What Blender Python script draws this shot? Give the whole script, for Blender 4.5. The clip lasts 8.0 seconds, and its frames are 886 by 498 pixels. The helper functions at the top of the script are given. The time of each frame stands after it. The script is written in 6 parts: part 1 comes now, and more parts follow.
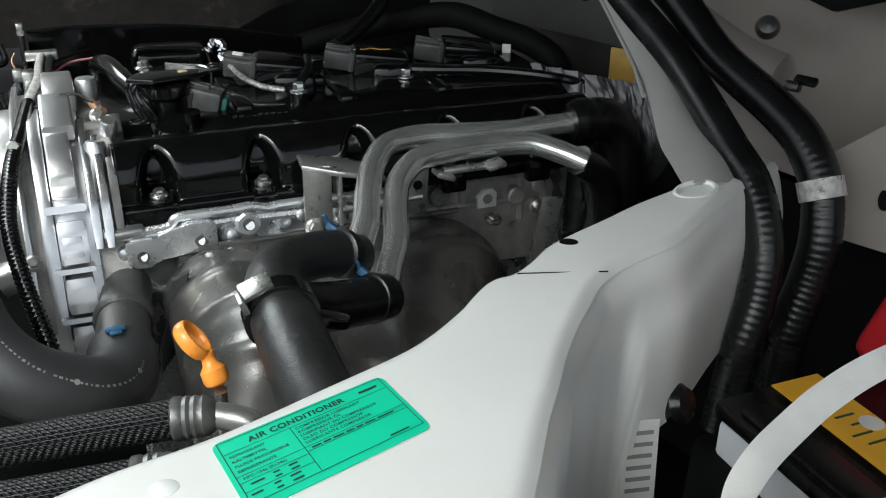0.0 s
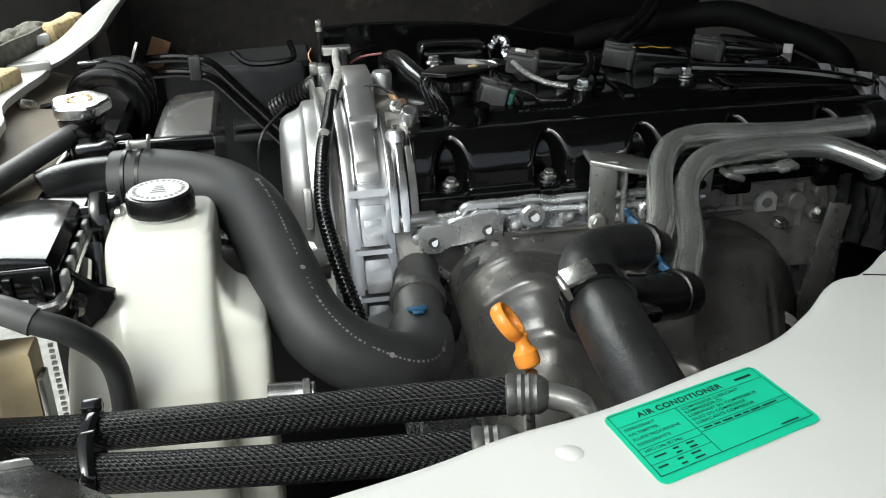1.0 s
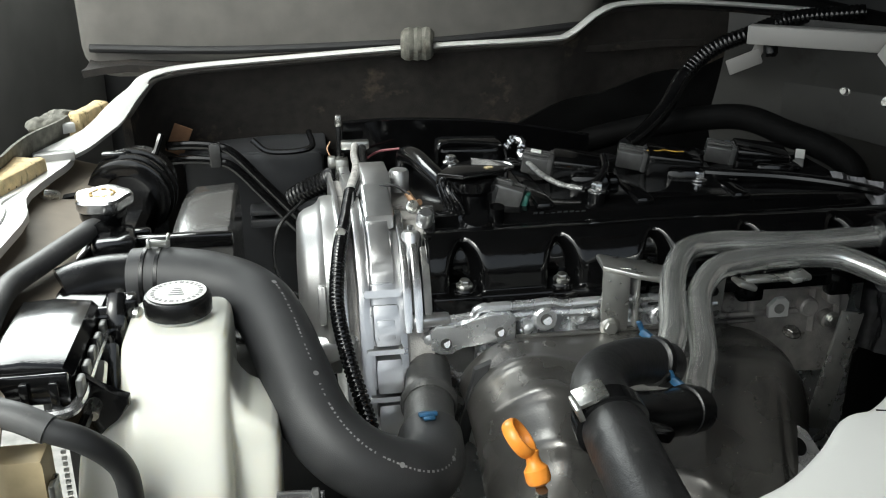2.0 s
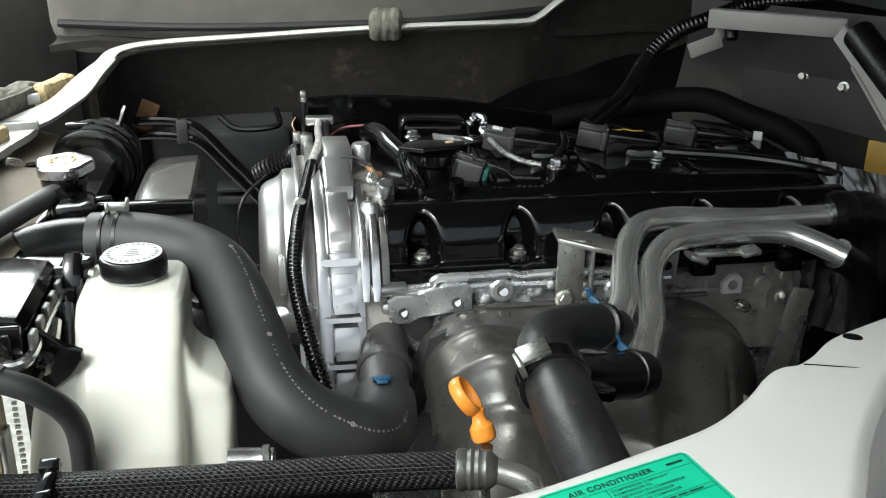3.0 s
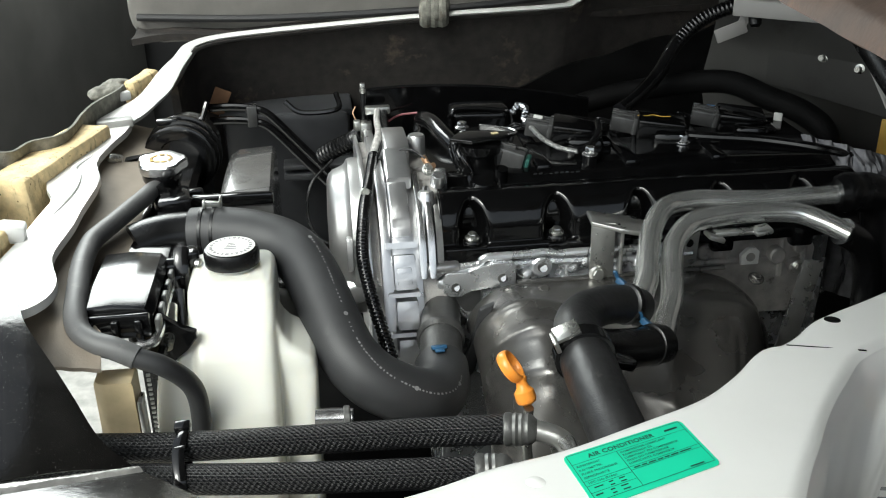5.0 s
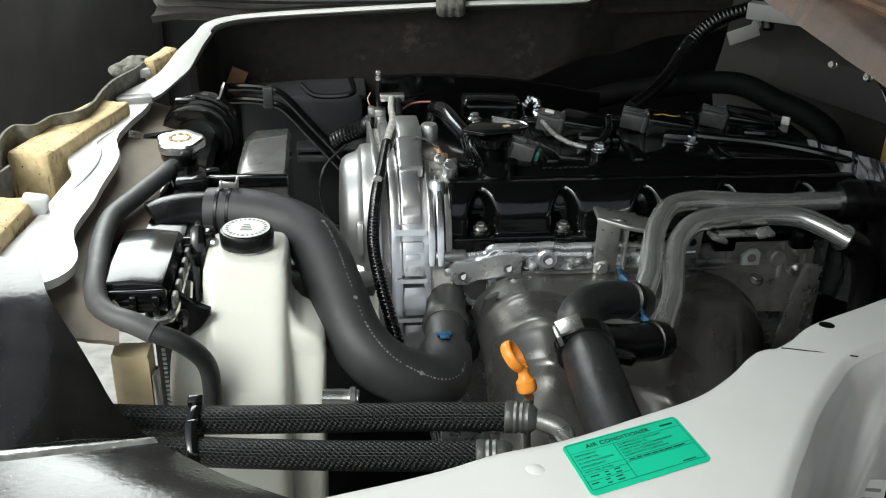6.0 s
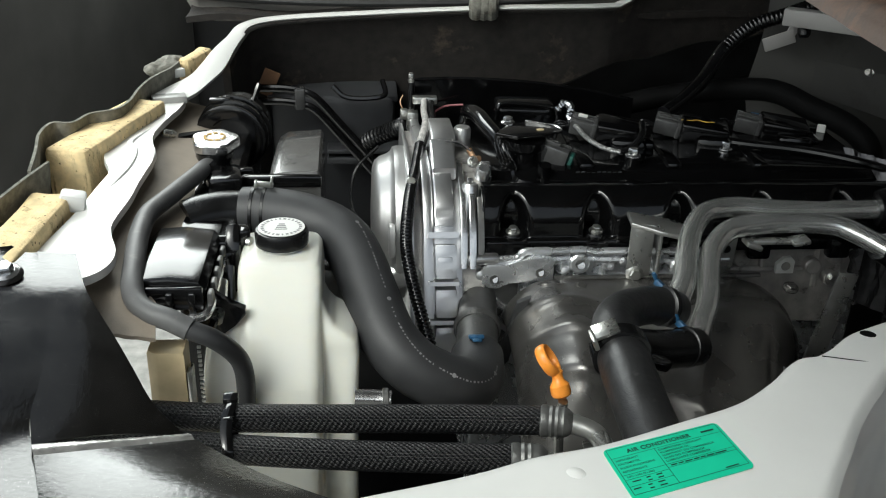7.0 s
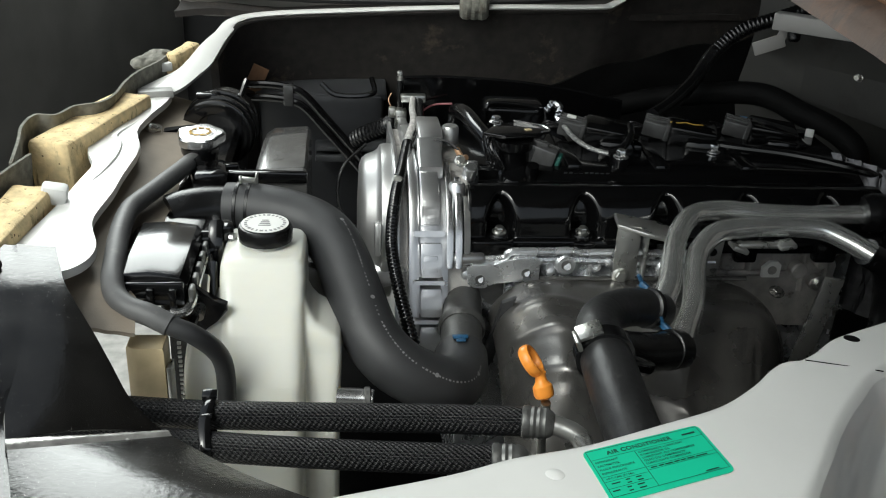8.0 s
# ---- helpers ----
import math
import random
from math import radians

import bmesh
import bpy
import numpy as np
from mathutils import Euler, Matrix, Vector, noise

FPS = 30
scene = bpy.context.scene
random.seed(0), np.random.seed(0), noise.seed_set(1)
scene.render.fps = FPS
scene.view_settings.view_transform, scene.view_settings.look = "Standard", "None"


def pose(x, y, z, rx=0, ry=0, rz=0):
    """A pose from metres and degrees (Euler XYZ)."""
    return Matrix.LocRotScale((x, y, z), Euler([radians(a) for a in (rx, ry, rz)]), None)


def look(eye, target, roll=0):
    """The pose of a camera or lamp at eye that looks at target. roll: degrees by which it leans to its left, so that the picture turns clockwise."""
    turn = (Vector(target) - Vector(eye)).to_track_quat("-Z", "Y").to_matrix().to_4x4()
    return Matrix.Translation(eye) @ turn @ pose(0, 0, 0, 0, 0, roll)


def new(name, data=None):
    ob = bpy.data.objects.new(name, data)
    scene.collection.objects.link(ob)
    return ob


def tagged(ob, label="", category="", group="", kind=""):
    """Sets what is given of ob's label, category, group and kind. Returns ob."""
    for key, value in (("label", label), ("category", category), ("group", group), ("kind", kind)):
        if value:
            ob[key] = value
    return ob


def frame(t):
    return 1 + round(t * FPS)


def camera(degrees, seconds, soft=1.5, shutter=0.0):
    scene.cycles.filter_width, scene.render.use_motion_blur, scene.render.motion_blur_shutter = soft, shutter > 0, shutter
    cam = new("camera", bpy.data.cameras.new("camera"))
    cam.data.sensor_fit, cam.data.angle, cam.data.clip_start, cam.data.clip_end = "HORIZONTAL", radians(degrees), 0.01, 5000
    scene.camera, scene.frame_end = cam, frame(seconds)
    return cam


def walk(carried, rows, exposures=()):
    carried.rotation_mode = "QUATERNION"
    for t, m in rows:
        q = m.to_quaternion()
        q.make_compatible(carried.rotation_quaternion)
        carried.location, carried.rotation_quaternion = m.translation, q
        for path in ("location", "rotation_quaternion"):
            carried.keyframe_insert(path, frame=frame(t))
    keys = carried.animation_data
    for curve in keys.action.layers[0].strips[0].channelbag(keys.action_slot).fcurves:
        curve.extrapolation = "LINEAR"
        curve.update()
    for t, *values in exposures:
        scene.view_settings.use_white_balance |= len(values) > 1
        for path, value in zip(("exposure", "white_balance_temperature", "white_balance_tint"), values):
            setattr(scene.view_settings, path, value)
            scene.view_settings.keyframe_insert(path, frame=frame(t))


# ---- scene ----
cam = camera(50.0, 8.0, soft=1.1)
PATH = [
    (0, (0.031, 0.059, 1.525), (0.731, 1.726, 0.671), 1.0),
    (0.5, (-0.008, 0.067, 1.519), (0.504, 1.805, 0.672), -0.2),
    (1, (-0.051, 0.071, 1.519), (0.256, 1.859, 0.676), -1.5),
    (1.5, (-0.082, 0.082, 1.552), (0.124, 1.929, 0.812), -0.5),
    (2, (-0.053, 0.078, 1.552), (0.245, 1.923, 0.839), -0.2),
    (2.2, (-0.04, 0.072, 1.55), (0.304, 1.907, 0.833), 0.2),
    (3.3, (-0.035, 0.051, 1.532), (0.301, 1.884, 0.806), 1.1),
    (3.5, (-0.037, 0.052, 1.533), (0.302, 1.878, 0.793), 1.1),
    (4, (-0.047, 0.044, 1.534), (0.273, 1.865, 0.772), 0.8),
    (4.5, (-0.063, -0.031, 1.598), (0.224, 1.773, 0.784), -2.0),
    (4.7, (-0.058, -0.044, 1.614), (0.198, 1.761, 0.792), -1.9),
    (5.8, (-0.064, -0.067, 1.642), (0.182, 1.716, 0.771), 1.5),
    (6, (-0.067, -0.071, 1.644), (0.164, 1.715, 0.774), 1.6),
    (6.5, (-0.071, -0.07, 1.644), (0.132, 1.724, 0.785), 1.4),
    (7, (-0.08, -0.069, 1.64), (0.108, 1.726, 0.779), 1.9),
    (7.5, (-0.076, -0.067, 1.633), (0.124, 1.72, 0.757), 2.9),
    (8, (-0.074, -0.065, 1.636), (0.134, 1.729, 0.777), 3.0),
]
EXPOSURES = [(0, 0.58, 6050, 1), (0.5, 0.75, 6220, 1), (1, 0.54, 6220, 1), (1.5, 0.69, 6220, 1), (2, 0.64, 6220, 1), (3.5, 0.77, 6220, 1), (4.5, 0.79, 6220, 1), (6, 0.40, 6200, 1), (7, 0.27, 6200, 1), (8, 0.20, 6200, 1)]
walk(cam, [(t, look(eye, target, roll)) for t, eye, target, roll in PATH], EXPOSURES)

# ---- world, sun and exposure ----
world = bpy.data.worlds.new("sky")
scene.world = world
world.use_nodes = True
wn = world.node_tree.nodes
sky = wn.new("ShaderNodeTexSky")
sky.sky_type = "NISHITA"
sky.sun_disc = False
sky.air_density, sky.dust_density, sky.ozone_density = 0.6, 5.0, 0.6
sky.sun_elevation = radians(47)
sky.sun_rotation = radians(228)
haze = wn.new("ShaderNodeHueSaturation")
haze.inputs["Saturation"].default_value = 0.4
world.node_tree.links.new(sky.outputs[0], haze.inputs["Color"])
world.node_tree.links.new(haze.outputs[0], wn["Background"].inputs[0])
wn["Background"].inputs[1].default_value = 0.15
sun = new("sun", bpy.data.lights.new("sun", "SUN"))
sun.data.energy = 0.9
sun.data.angle = radians(22)
sun.data.color = (1.0, 0.96, 0.9)
sun.matrix_world = look((-1.25, -1.12, 3.0), (0, 0, 1.2))


# daylight that comes through the cab's far window and windscreen
pane = new("window_light", bpy.data.lights.new("window_light", "AREA"))
pane.data.shape = "RECTANGLE"
pane.data.size, pane.data.size_y = 1.15, 1.25
pane.data.energy = 34
pane.data.color = (1.0, 0.98, 0.95)
pane.matrix_world = look((-0.62, 2.42, 2.3), (-0.35, 0.7, 1.3))


# ---- materials ----
def material(name, color, rough=0.5, metal=0.0, spread=0.12, scale=30.0, grain=0.0, grain_scale=400.0, coat=0.0,
             dirt=None, dirt_at=0.62, dirt_scale=9.0, spec=0.5, through_light=0.0, stretch=None, rough_relief=0.0, relief_scale=60.0, specks=0.0, speck=(0.30, 0.28, 0.24), speck_scale=240, speck_size=0.17):
    m = bpy.data.materials.new(name)
    m.use_nodes = True
    nt = m.node_tree
    b = nt.nodes["Principled BSDF"]
    geo = nt.nodes.new("ShaderNodeNewGeometry")
    big = nt.nodes.new("ShaderNodeTexNoise")
    big.inputs["Scale"].default_value = scale
    big.inputs["Detail"].default_value = 4
    nt.links.new(geo.outputs["Position"], big.inputs["Vector"])
    ramp = nt.nodes.new("ShaderNodeValToRGB")
    lo = [max(0, c * (1 - spread)) for c in color]
    hi = [min(1, c * (1 + spread)) for c in color]
    ramp.color_ramp.elements[0].color = (*lo, 1)
    ramp.color_ramp.elements[1].color = (*hi, 1)
    ramp.color_ramp.elements[0].position = 0.3
    ramp.color_ramp.elements[1].position = 0.7
    nt.links.new(big.outputs[0], ramp.inputs[0])
    out = ramp.outputs[0]
    if dirt:
        spot = nt.nodes.new("ShaderNodeTexNoise")
        spot.inputs["Scale"].default_value = dirt_scale
        spot.inputs["Detail"].default_value = 8
        spot.inputs["Roughness"].default_value = 0.7
        if stretch:
            pull = nt.nodes.new("ShaderNodeMapping")
            pull.inputs["Scale"].default_value = stretch
            nt.links.new(geo.outputs["Position"], pull.inputs["Vector"])
            nt.links.new(pull.outputs[0], spot.inputs["Vector"])
        else:
            nt.links.new(geo.outputs["Position"], spot.inputs["Vector"])
        mask = nt.nodes.new("ShaderNodeValToRGB")
        mask.color_ramp.elements[0].position = dirt_at
        mask.color_ramp.elements[1].position = min(1, dirt_at + 0.12)
        nt.links.new(spot.outputs[0], mask.inputs[0])
        mix = nt.nodes.new("ShaderNodeMix")
        mix.data_type = "RGBA"
        nt.links.new(mask.outputs[0], mix.inputs["Factor"])
        nt.links.new(out, mix.inputs["A"])
        mix.inputs["B"].default_value = (*dirt, 1)
        out = mix.outputs["Result"]
    if specks:
        cell = nt.nodes.new("ShaderNodeTexVoronoi")
        cell.inputs["Scale"].default_value = speck_scale
        nt.links.new(geo.outputs["Position"], cell.inputs["Vector"])
        small = nt.nodes.new("ShaderNodeMath")
        small.operation = "LESS_THAN"
        small.inputs[1].default_value = speck_size
        nt.links.new(cell.outputs["Distance"], small.inputs[0])
        some = nt.nodes.new("ShaderNodeSeparateColor")
        nt.links.new(cell.outputs["Color"], some.inputs[0])
        pick = nt.nodes.new("ShaderNodeMath")
        pick.operation = "LESS_THAN"
        pick.inputs[1].default_value = specks
        nt.links.new(some.outputs[0], pick.inputs[0])
        both = nt.nodes.new("ShaderNodeMath")
        both.operation = "MULTIPLY"
        nt.links.new(small.outputs[0], both.inputs[0])
        nt.links.new(pick.outputs[0], both.inputs[1])
        dust = nt.nodes.new("ShaderNodeMix")
        dust.data_type = "RGBA"
        nt.links.new(both.outputs[0], dust.inputs["Factor"])
        nt.links.new(out, dust.inputs["A"])
        dust.inputs["B"].default_value = (*speck, 1)
        out = dust.outputs["Result"]
    nt.links.new(out, b.inputs["Base Color"])
    fine = nt.nodes.new("ShaderNodeTexNoise")
    fine.inputs["Scale"].default_value = grain_scale
    fine.inputs["Detail"].default_value = 3
    nt.links.new(geo.outputs["Position"], fine.inputs["Vector"])
    span = nt.nodes.new("ShaderNodeMapRange")
    span.inputs["To Min"].default_value = max(0.02, rough - 0.08)
    span.inputs["To Max"].default_value = min(1, rough + 0.1)
    nt.links.new(big.outputs[0], span.inputs["Value"])
    nt.links.new(span.outputs[0], b.inputs["Roughness"])
    b.inputs["Metallic"].default_value = metal
    b.inputs["Specular IOR Level"].default_value = spec
    b.inputs["Coat Weight"].default_value = coat
    b.inputs["Coat Roughness"].default_value = 0.08
    if through_light:
        b.inputs["Subsurface Weight"].default_value = through_light
        b.inputs["Subsurface Radius"].default_value = (0.06, 0.055, 0.045)
        b.inputs["Subsurface Scale"].default_value = 0.2
    if grain:
        bump = nt.nodes.new("ShaderNodeBump")
        bump.inputs["Strength"].default_value = grain
        bump.inputs["Distance"].default_value = 0.001
        nt.links.new(fine.outputs[0], bump.inputs["Height"])
        nt.links.new(bump.outputs[0], b.inputs["Normal"])
        if rough_relief:
            wide = nt.nodes.new("ShaderNodeTexNoise")
            wide.inputs["Scale"].default_value = relief_scale
            wide.inputs["Detail"].default_value = 2
            nt.links.new(geo.outputs["Position"], wide.inputs["Vector"])
            under = nt.nodes.new("ShaderNodeBump")
            under.inputs["Strength"].default_value = rough_relief
            under.inputs["Distance"].default_value = 0.002
            nt.links.new(wide.outputs[0], under.inputs["Height"])
            nt.links.new(under.outputs[0], bump.inputs["Normal"])
    return m


def braid_material(name, color, pitch, light):
    """Woven sleeve: two families of strands cross along the swept tube (u round it, v along it in metres)."""
    m = material(name, color, 0.34, spread=0.2, scale=60, spec=0.32)
    nt = m.node_tree
    b = nt.nodes["Principled BSDF"]
    uv = nt.nodes.new("ShaderNodeTexCoord")
    cut = nt.nodes.new("ShaderNodeSeparateXYZ")
    nt.links.new(uv.outputs["UV"], cut.inputs[0])

    def calc(kind, x, y=None, z=None):
        n = nt.nodes.new("ShaderNodeMath")
        n.operation = kind
        for slot, value in zip(n.inputs, (x, y, z)):
            if value is None:
                continue
            if isinstance(value, (int, float)):
                slot.default_value = value
            else:
                nt.links.new(value, slot)
        return n.outputs[0]

    w = 2 * math.pi / pitch
    row = calc("MULTIPLY_ADD", calc("SINE", calc("MULTIPLY", cut.outputs["X"], w)), 0.5, 0.5)
    tick = calc("SINE", calc("ADD", calc("MULTIPLY", cut.outputs["Y"], 0.55 * w), calc("MULTIPLY", cut.outputs["X"], 0.667 * w)))
    cross = calc("MULTIPLY", row, tick)
    high = nt.nodes.new("ShaderNodeMapRange")
    high.interpolation_type = "SMOOTHSTEP"
    high.inputs["From Min"].default_value, high.inputs["From Max"].default_value = 0.30, 0.90
    nt.links.new(cross, high.inputs["Value"])
    tint = nt.nodes.new("ShaderNodeMix")
    tint.data_type = "RGBA"
    tint.inputs["A"].default_value = (*color, 1)
    tint.inputs["B"].default_value = (*light, 1)
    nt.links.new(high.outputs[0], tint.inputs["Factor"])
    bump = nt.nodes.new("ShaderNodeBump")
    bump.inputs["Strength"].default_value = 1.0
    bump.inputs["Distance"].default_value = 0.0009
    nt.links.new(cross, bump.inputs["Height"])
    nt.links.new(bump.outputs[0], b.inputs["Normal"])
    nt.links.new(tint.outputs["Result"], b.inputs["Base Color"])
    return m


WHITE = material("white_paint", (0.76, 0.76, 0.735), 0.32, spread=0.03, scale=12, coat=0.3, dirt=(0.66, 0.63, 0.56), dirt_at=0.70, dirt_scale=22)
# dusty, darker copy of WHITE: shade on brace and bracket is in the colour
SHADED_WHITE = material("dusty_shaded_white", (0.34, 0.33, 0.315), 0.45, spread=0.06, scale=12, dirt=(0.36, 0.34, 0.31), dirt_at=0.6, dirt_scale=12)
# pale body paint darkened to near black: the bay's shade is in this colour
SHADED_PAINT = material("shade_dark_body_paint", (0.036, 0.0355, 0.033), 0.4, spread=0.25, scale=9, coat=0.2, dirt=(0.018, 0.017, 0.015), dirt_at=0.57, dirt_scale=7)
ALU = material("cast_aluminium", (0.74, 0.74, 0.745), 0.30, metal=0.95, spread=0.05, scale=55, grain=0.10, grain_scale=900)
# darker than ALU: weaker light on the end cap is put into its colour
CAST_DARK = material("darkened_cast_aluminium", (0.50, 0.50, 0.495), 0.36, metal=0.85, spread=0.08, scale=40, grain=0.15, grain_scale=800)
HEAD_ALU = material("sand_cast_aluminium", (0.66, 0.67, 0.685), 0.26, metal=0.8, spread=0.08, scale=50, grain=0.35, grain_scale=700, rough_relief=0.15, relief_scale=70, dirt=(0.40, 0.40, 0.40), dirt_at=0.66, dirt_scale=45)
GRIMY_SHADED = material("grimy_shaded_casting", (0.42, 0.405, 0.385), 0.45, metal=0.4, spread=0.25, scale=50, grain=0.5, grain_scale=600, dirt=(0.10, 0.095, 0.085), dirt_at=0.56, dirt_scale=40)
MACHINED = material("machined_aluminium", (0.72, 0.72, 0.72), 0.22, metal=0.95, spread=0.08, scale=60)
STEEL = material("zinc_plated_steel", (0.55, 0.55, 0.52), 0.28, metal=0.95, spread=0.14, scale=40, grain=0.1)
PIPE = material("plated_pipe", (0.88, 0.89, 0.87), 0.21, metal=0.88, spread=0.08, scale=30, grain=0.08, grain_scale=300, dirt=(0.70, 0.68, 0.63), dirt_at=0.76, dirt_scale=70)
DULL = material("dull_aluminium", (0.16, 0.16, 0.155), 0.42, metal=0.7, spread=0.2, scale=60, grain=0.2, dirt=(0.12, 0.12, 0.11), dirt_at=0.58, dirt_scale=50)
OUTLET = material("stained_casting", (0.075, 0.075, 0.074), 0.4, metal=0.4, spread=0.25, scale=60, grain=0.3, dirt=(0.14, 0.14, 0.135), dirt_at=0.58, dirt_scale=50)
SHIELD = material("heat_shield_steel", (0.150, 0.145, 0.138), 0.27, metal=0.75, spread=0.22, scale=16, grain=0.15, grain_scale=500, rough_relief=0.35, relief_scale=26, dirt=(0.20, 0.185, 0.16), dirt_at=0.60, dirt_scale=30, specks=0.10, speck=(0.34, 0.32, 0.29), speck_scale=260, speck_size=0.16)
GLOSS = material("glossy_black_plastic", (0.005, 0.005, 0.0053), 0.12, spread=0.3, scale=50, grain=0.05, grain_scale=500, coat=0.25)
COVER = material("black_painted_cover", (0.0028, 0.0028, 0.003), 0.085, spread=0.3, scale=60, grain=0.07, grain_scale=260, spec=0.4)
BLACK = material("matt_black_plastic", (0.006, 0.006, 0.0063), 0.24, spread=0.3, scale=40, grain=0.2, grain_scale=900, spec=0.4)
RUBBER = material("hose_rubber", (0.028, 0.0285, 0.0300), 0.5, spread=0.15, scale=35, grain=0.2, grain_scale=1400, dirt=(0.050, 0.050, 0.050), dirt_at=0.62, dirt_scale=25)
RUBBER_GREY = material("worn_hose_rubber", (0.10, 0.10, 0.10), 0.5, spread=0.15, scale=30, grain=0.15, grain_scale=1200, dirt=(0.15, 0.145, 0.14), dirt_at=0.56, dirt_scale=45)
BRAID = braid_material("braided_sleeve", (0.003, 0.003, 0.0035), 0.0025, (0.040, 0.040, 0.045))
BOTTLE = material("milky_plastic", (0.76, 0.76, 0.69), 0.20, spread=0.03, scale=10, through_light=0.45, dirt=(0.62, 0.60, 0.49), dirt_at=0.66, dirt_scale=14)
ORANGE = material("orange_plastic", (0.85, 0.30, 0.04), 0.32, spread=0.1, scale=60)
GREEN = material("green_label", (0.035, 0.60, 0.345), 0.4, spread=0.05, scale=30)
GREEN_SEAL = material("green_seal", (0.02, 0.10, 0.08), 0.5)
INK = material("dark_ink", (0.01, 0.06, 0.04), 0.5)

GREY_INK = material("grey_print", (0.24, 0.24, 0.24), 0.6)
FOAM = material("tan_foam", (0.80, 0.63, 0.35), 0.9, spread=0.22, scale=60, grain=1.0, grain_scale=260, dirt=(0.24, 0.16, 0.07), dirt_at=0.565, dirt_scale=75, stretch=(1.0, 1.0, 0.28), specks=0.05, speck=(0.20, 0.13, 0.06), speck_scale=280, speck_size=0.33)
FELT = material("grey_felt", (0.22, 0.215, 0.185), 0.95, spread=0.3, scale=120, grain=1.0, grain_scale=900, dirt=(0.14, 0.125, 0.10), dirt_at=0.55, dirt_scale=40)
BAFFLE = material("brown_baffle", (0.25, 0.21, 0.165), 0.7, spread=0.12, scale=30, grain=0.3, grain_scale=700, dirt=(0.26, 0.235, 0.19), dirt_at=0.66, dirt_scale=90)
DARK_PAINT = material("black_panel_paint", (0.0075, 0.007, 0.0065), 0.17, spread=0.3, scale=40, grain=0.16, grain_scale=220, spec=0.6, specks=0.45, speck=(0.50, 0.49, 0.46), speck_scale=640, speck_size=0.095)
# bright base colour paints the crease's highlight onto the black panel
CREASE_GLARE = material("glare_bent_edge", (0.50, 0.49, 0.47), 0.22, metal=0.6, spread=0.3, scale=90, grain=0.4, grain_scale=250, dirt=(0.02, 0.018, 0.015), dirt_at=0.60, dirt_scale=70)
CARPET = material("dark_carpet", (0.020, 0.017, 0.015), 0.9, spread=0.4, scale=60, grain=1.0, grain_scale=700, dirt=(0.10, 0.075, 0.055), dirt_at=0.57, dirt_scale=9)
SEAT = material("grey_seat_cloth", (0.20, 0.19, 0.175), 0.9, spread=0.12, scale=25, grain=0.6, grain_scale=1500)
TRIM = material("dark_cab_trim", (0.03, 0.03, 0.031), 0.6, spread=0.2, scale=20, grain=0.3)
# near-black for black parts, and for shade put into holes and bay surfaces
SHADE = material("matt_black_and_shade", (0.0045, 0.0045, 0.0045), 0.6, spread=0.35, scale=25, grain=0.4, spec=0.06)
BOX_GREY = material("grey_plastic", (0.036, 0.037, 0.040), 0.38, spread=0.15, scale=30, grain=0.1)
CONN = material("connector_grey", (0.060, 0.060, 0.060), 0.22, spread=0.2, scale=60, spec=0.6)
TAPE = material("white_tape", (0.42, 0.41, 0.39), 0.4, spread=0.4, scale=160, dirt=(0.05, 0.05, 0.05), dirt_at=0.58, dirt_scale=120)
YELLOW = material("yellow_mark", (0.42, 0.26, 0.04), 0.6, spread=0.5, scale=300)
PINK = material("dull_red_wire", (0.28, 0.09, 0.10), 0.5)
BLUE = material("blue_clip_paint", (0.016, 0.075, 0.16), 0.45, spread=0.3, scale=200)
RED = material("red_plastic", (0.50, 0.02, 0.03), 0.35)
CASE = material("battery_case", (0.52, 0.53, 0.56), 0.4, spread=0.06, scale=30, through_light=0.2)
LABEL_Y = material("yellow_sticker", (0.75, 0.40, 0.03), 0.4, spread=0.06)
PAPER = material("white_sticker", (0.7, 0.7, 0.68), 0.5, spread=0.05)
STRAP = material("white_strap", (0.70, 0.70, 0.68), 0.5, spread=0.05, scale=40, grain=0.2)
TAN = material("tan_plastic", (0.52, 0.42, 0.25), 0.45, spread=0.18, scale=35, dirt=(0.30, 0.23, 0.12), dirt_at=0.62, dirt_scale=40)
WRAP = material("grey_tape", (0.34, 0.34, 0.33), 0.3, metal=0.6, spread=0.5, scale=260, grain=0.6, grain_scale=500)
FOIL = material("crinkled_foil", (0.55, 0.56, 0.58), 0.22, metal=1.0, spread=0.1, scale=60)
FOIL_DARK = material("crinkled_grey_wrap", (0.085, 0.085, 0.09), 0.42, metal=0.85, spread=0.3, scale=80)
ASPHALT = material("pale_concrete", (0.45, 0.44, 0.41), 0.9, spread=0.25, scale=20, grain=0.8, grain_scale=250)
COPPER = material("copper_wire", (0.36, 0.22, 0.13), 0.4, metal=0.5)
ADHESIVE = material("amber_tape", (0.45, 0.28, 0.06), 0.4, spread=0.15, scale=40)


# ---- mesh helpers ----
def thing(name, at, label, category, group="", kind=""):
    ob = new(name)
    ob.location = at
    ob.empty_display_size = 0.02
    return tagged(ob, label, category, group, kind)


def to_mesh(name, bm, mat, sharp=35):
    bmesh.ops.recalc_face_normals(bm, faces=bm.faces[:])
    me = bpy.data.meshes.new(name)
    bm.to_mesh(me)
    bm.free()
    me.materials.append(mat)
    me.shade_smooth()
    me.set_sharp_from_angle(angle=radians(sharp))
    return me


def part(name, bm, mat, parent, label="", sharp=35):
    ob = new(name, to_mesh(name, bm, mat, sharp))
    ob.parent = parent
    if parent.type == "EMPTY":
        ob.matrix_parent_inverse = Matrix.Translation(-parent.location)
    return tagged(ob, label)


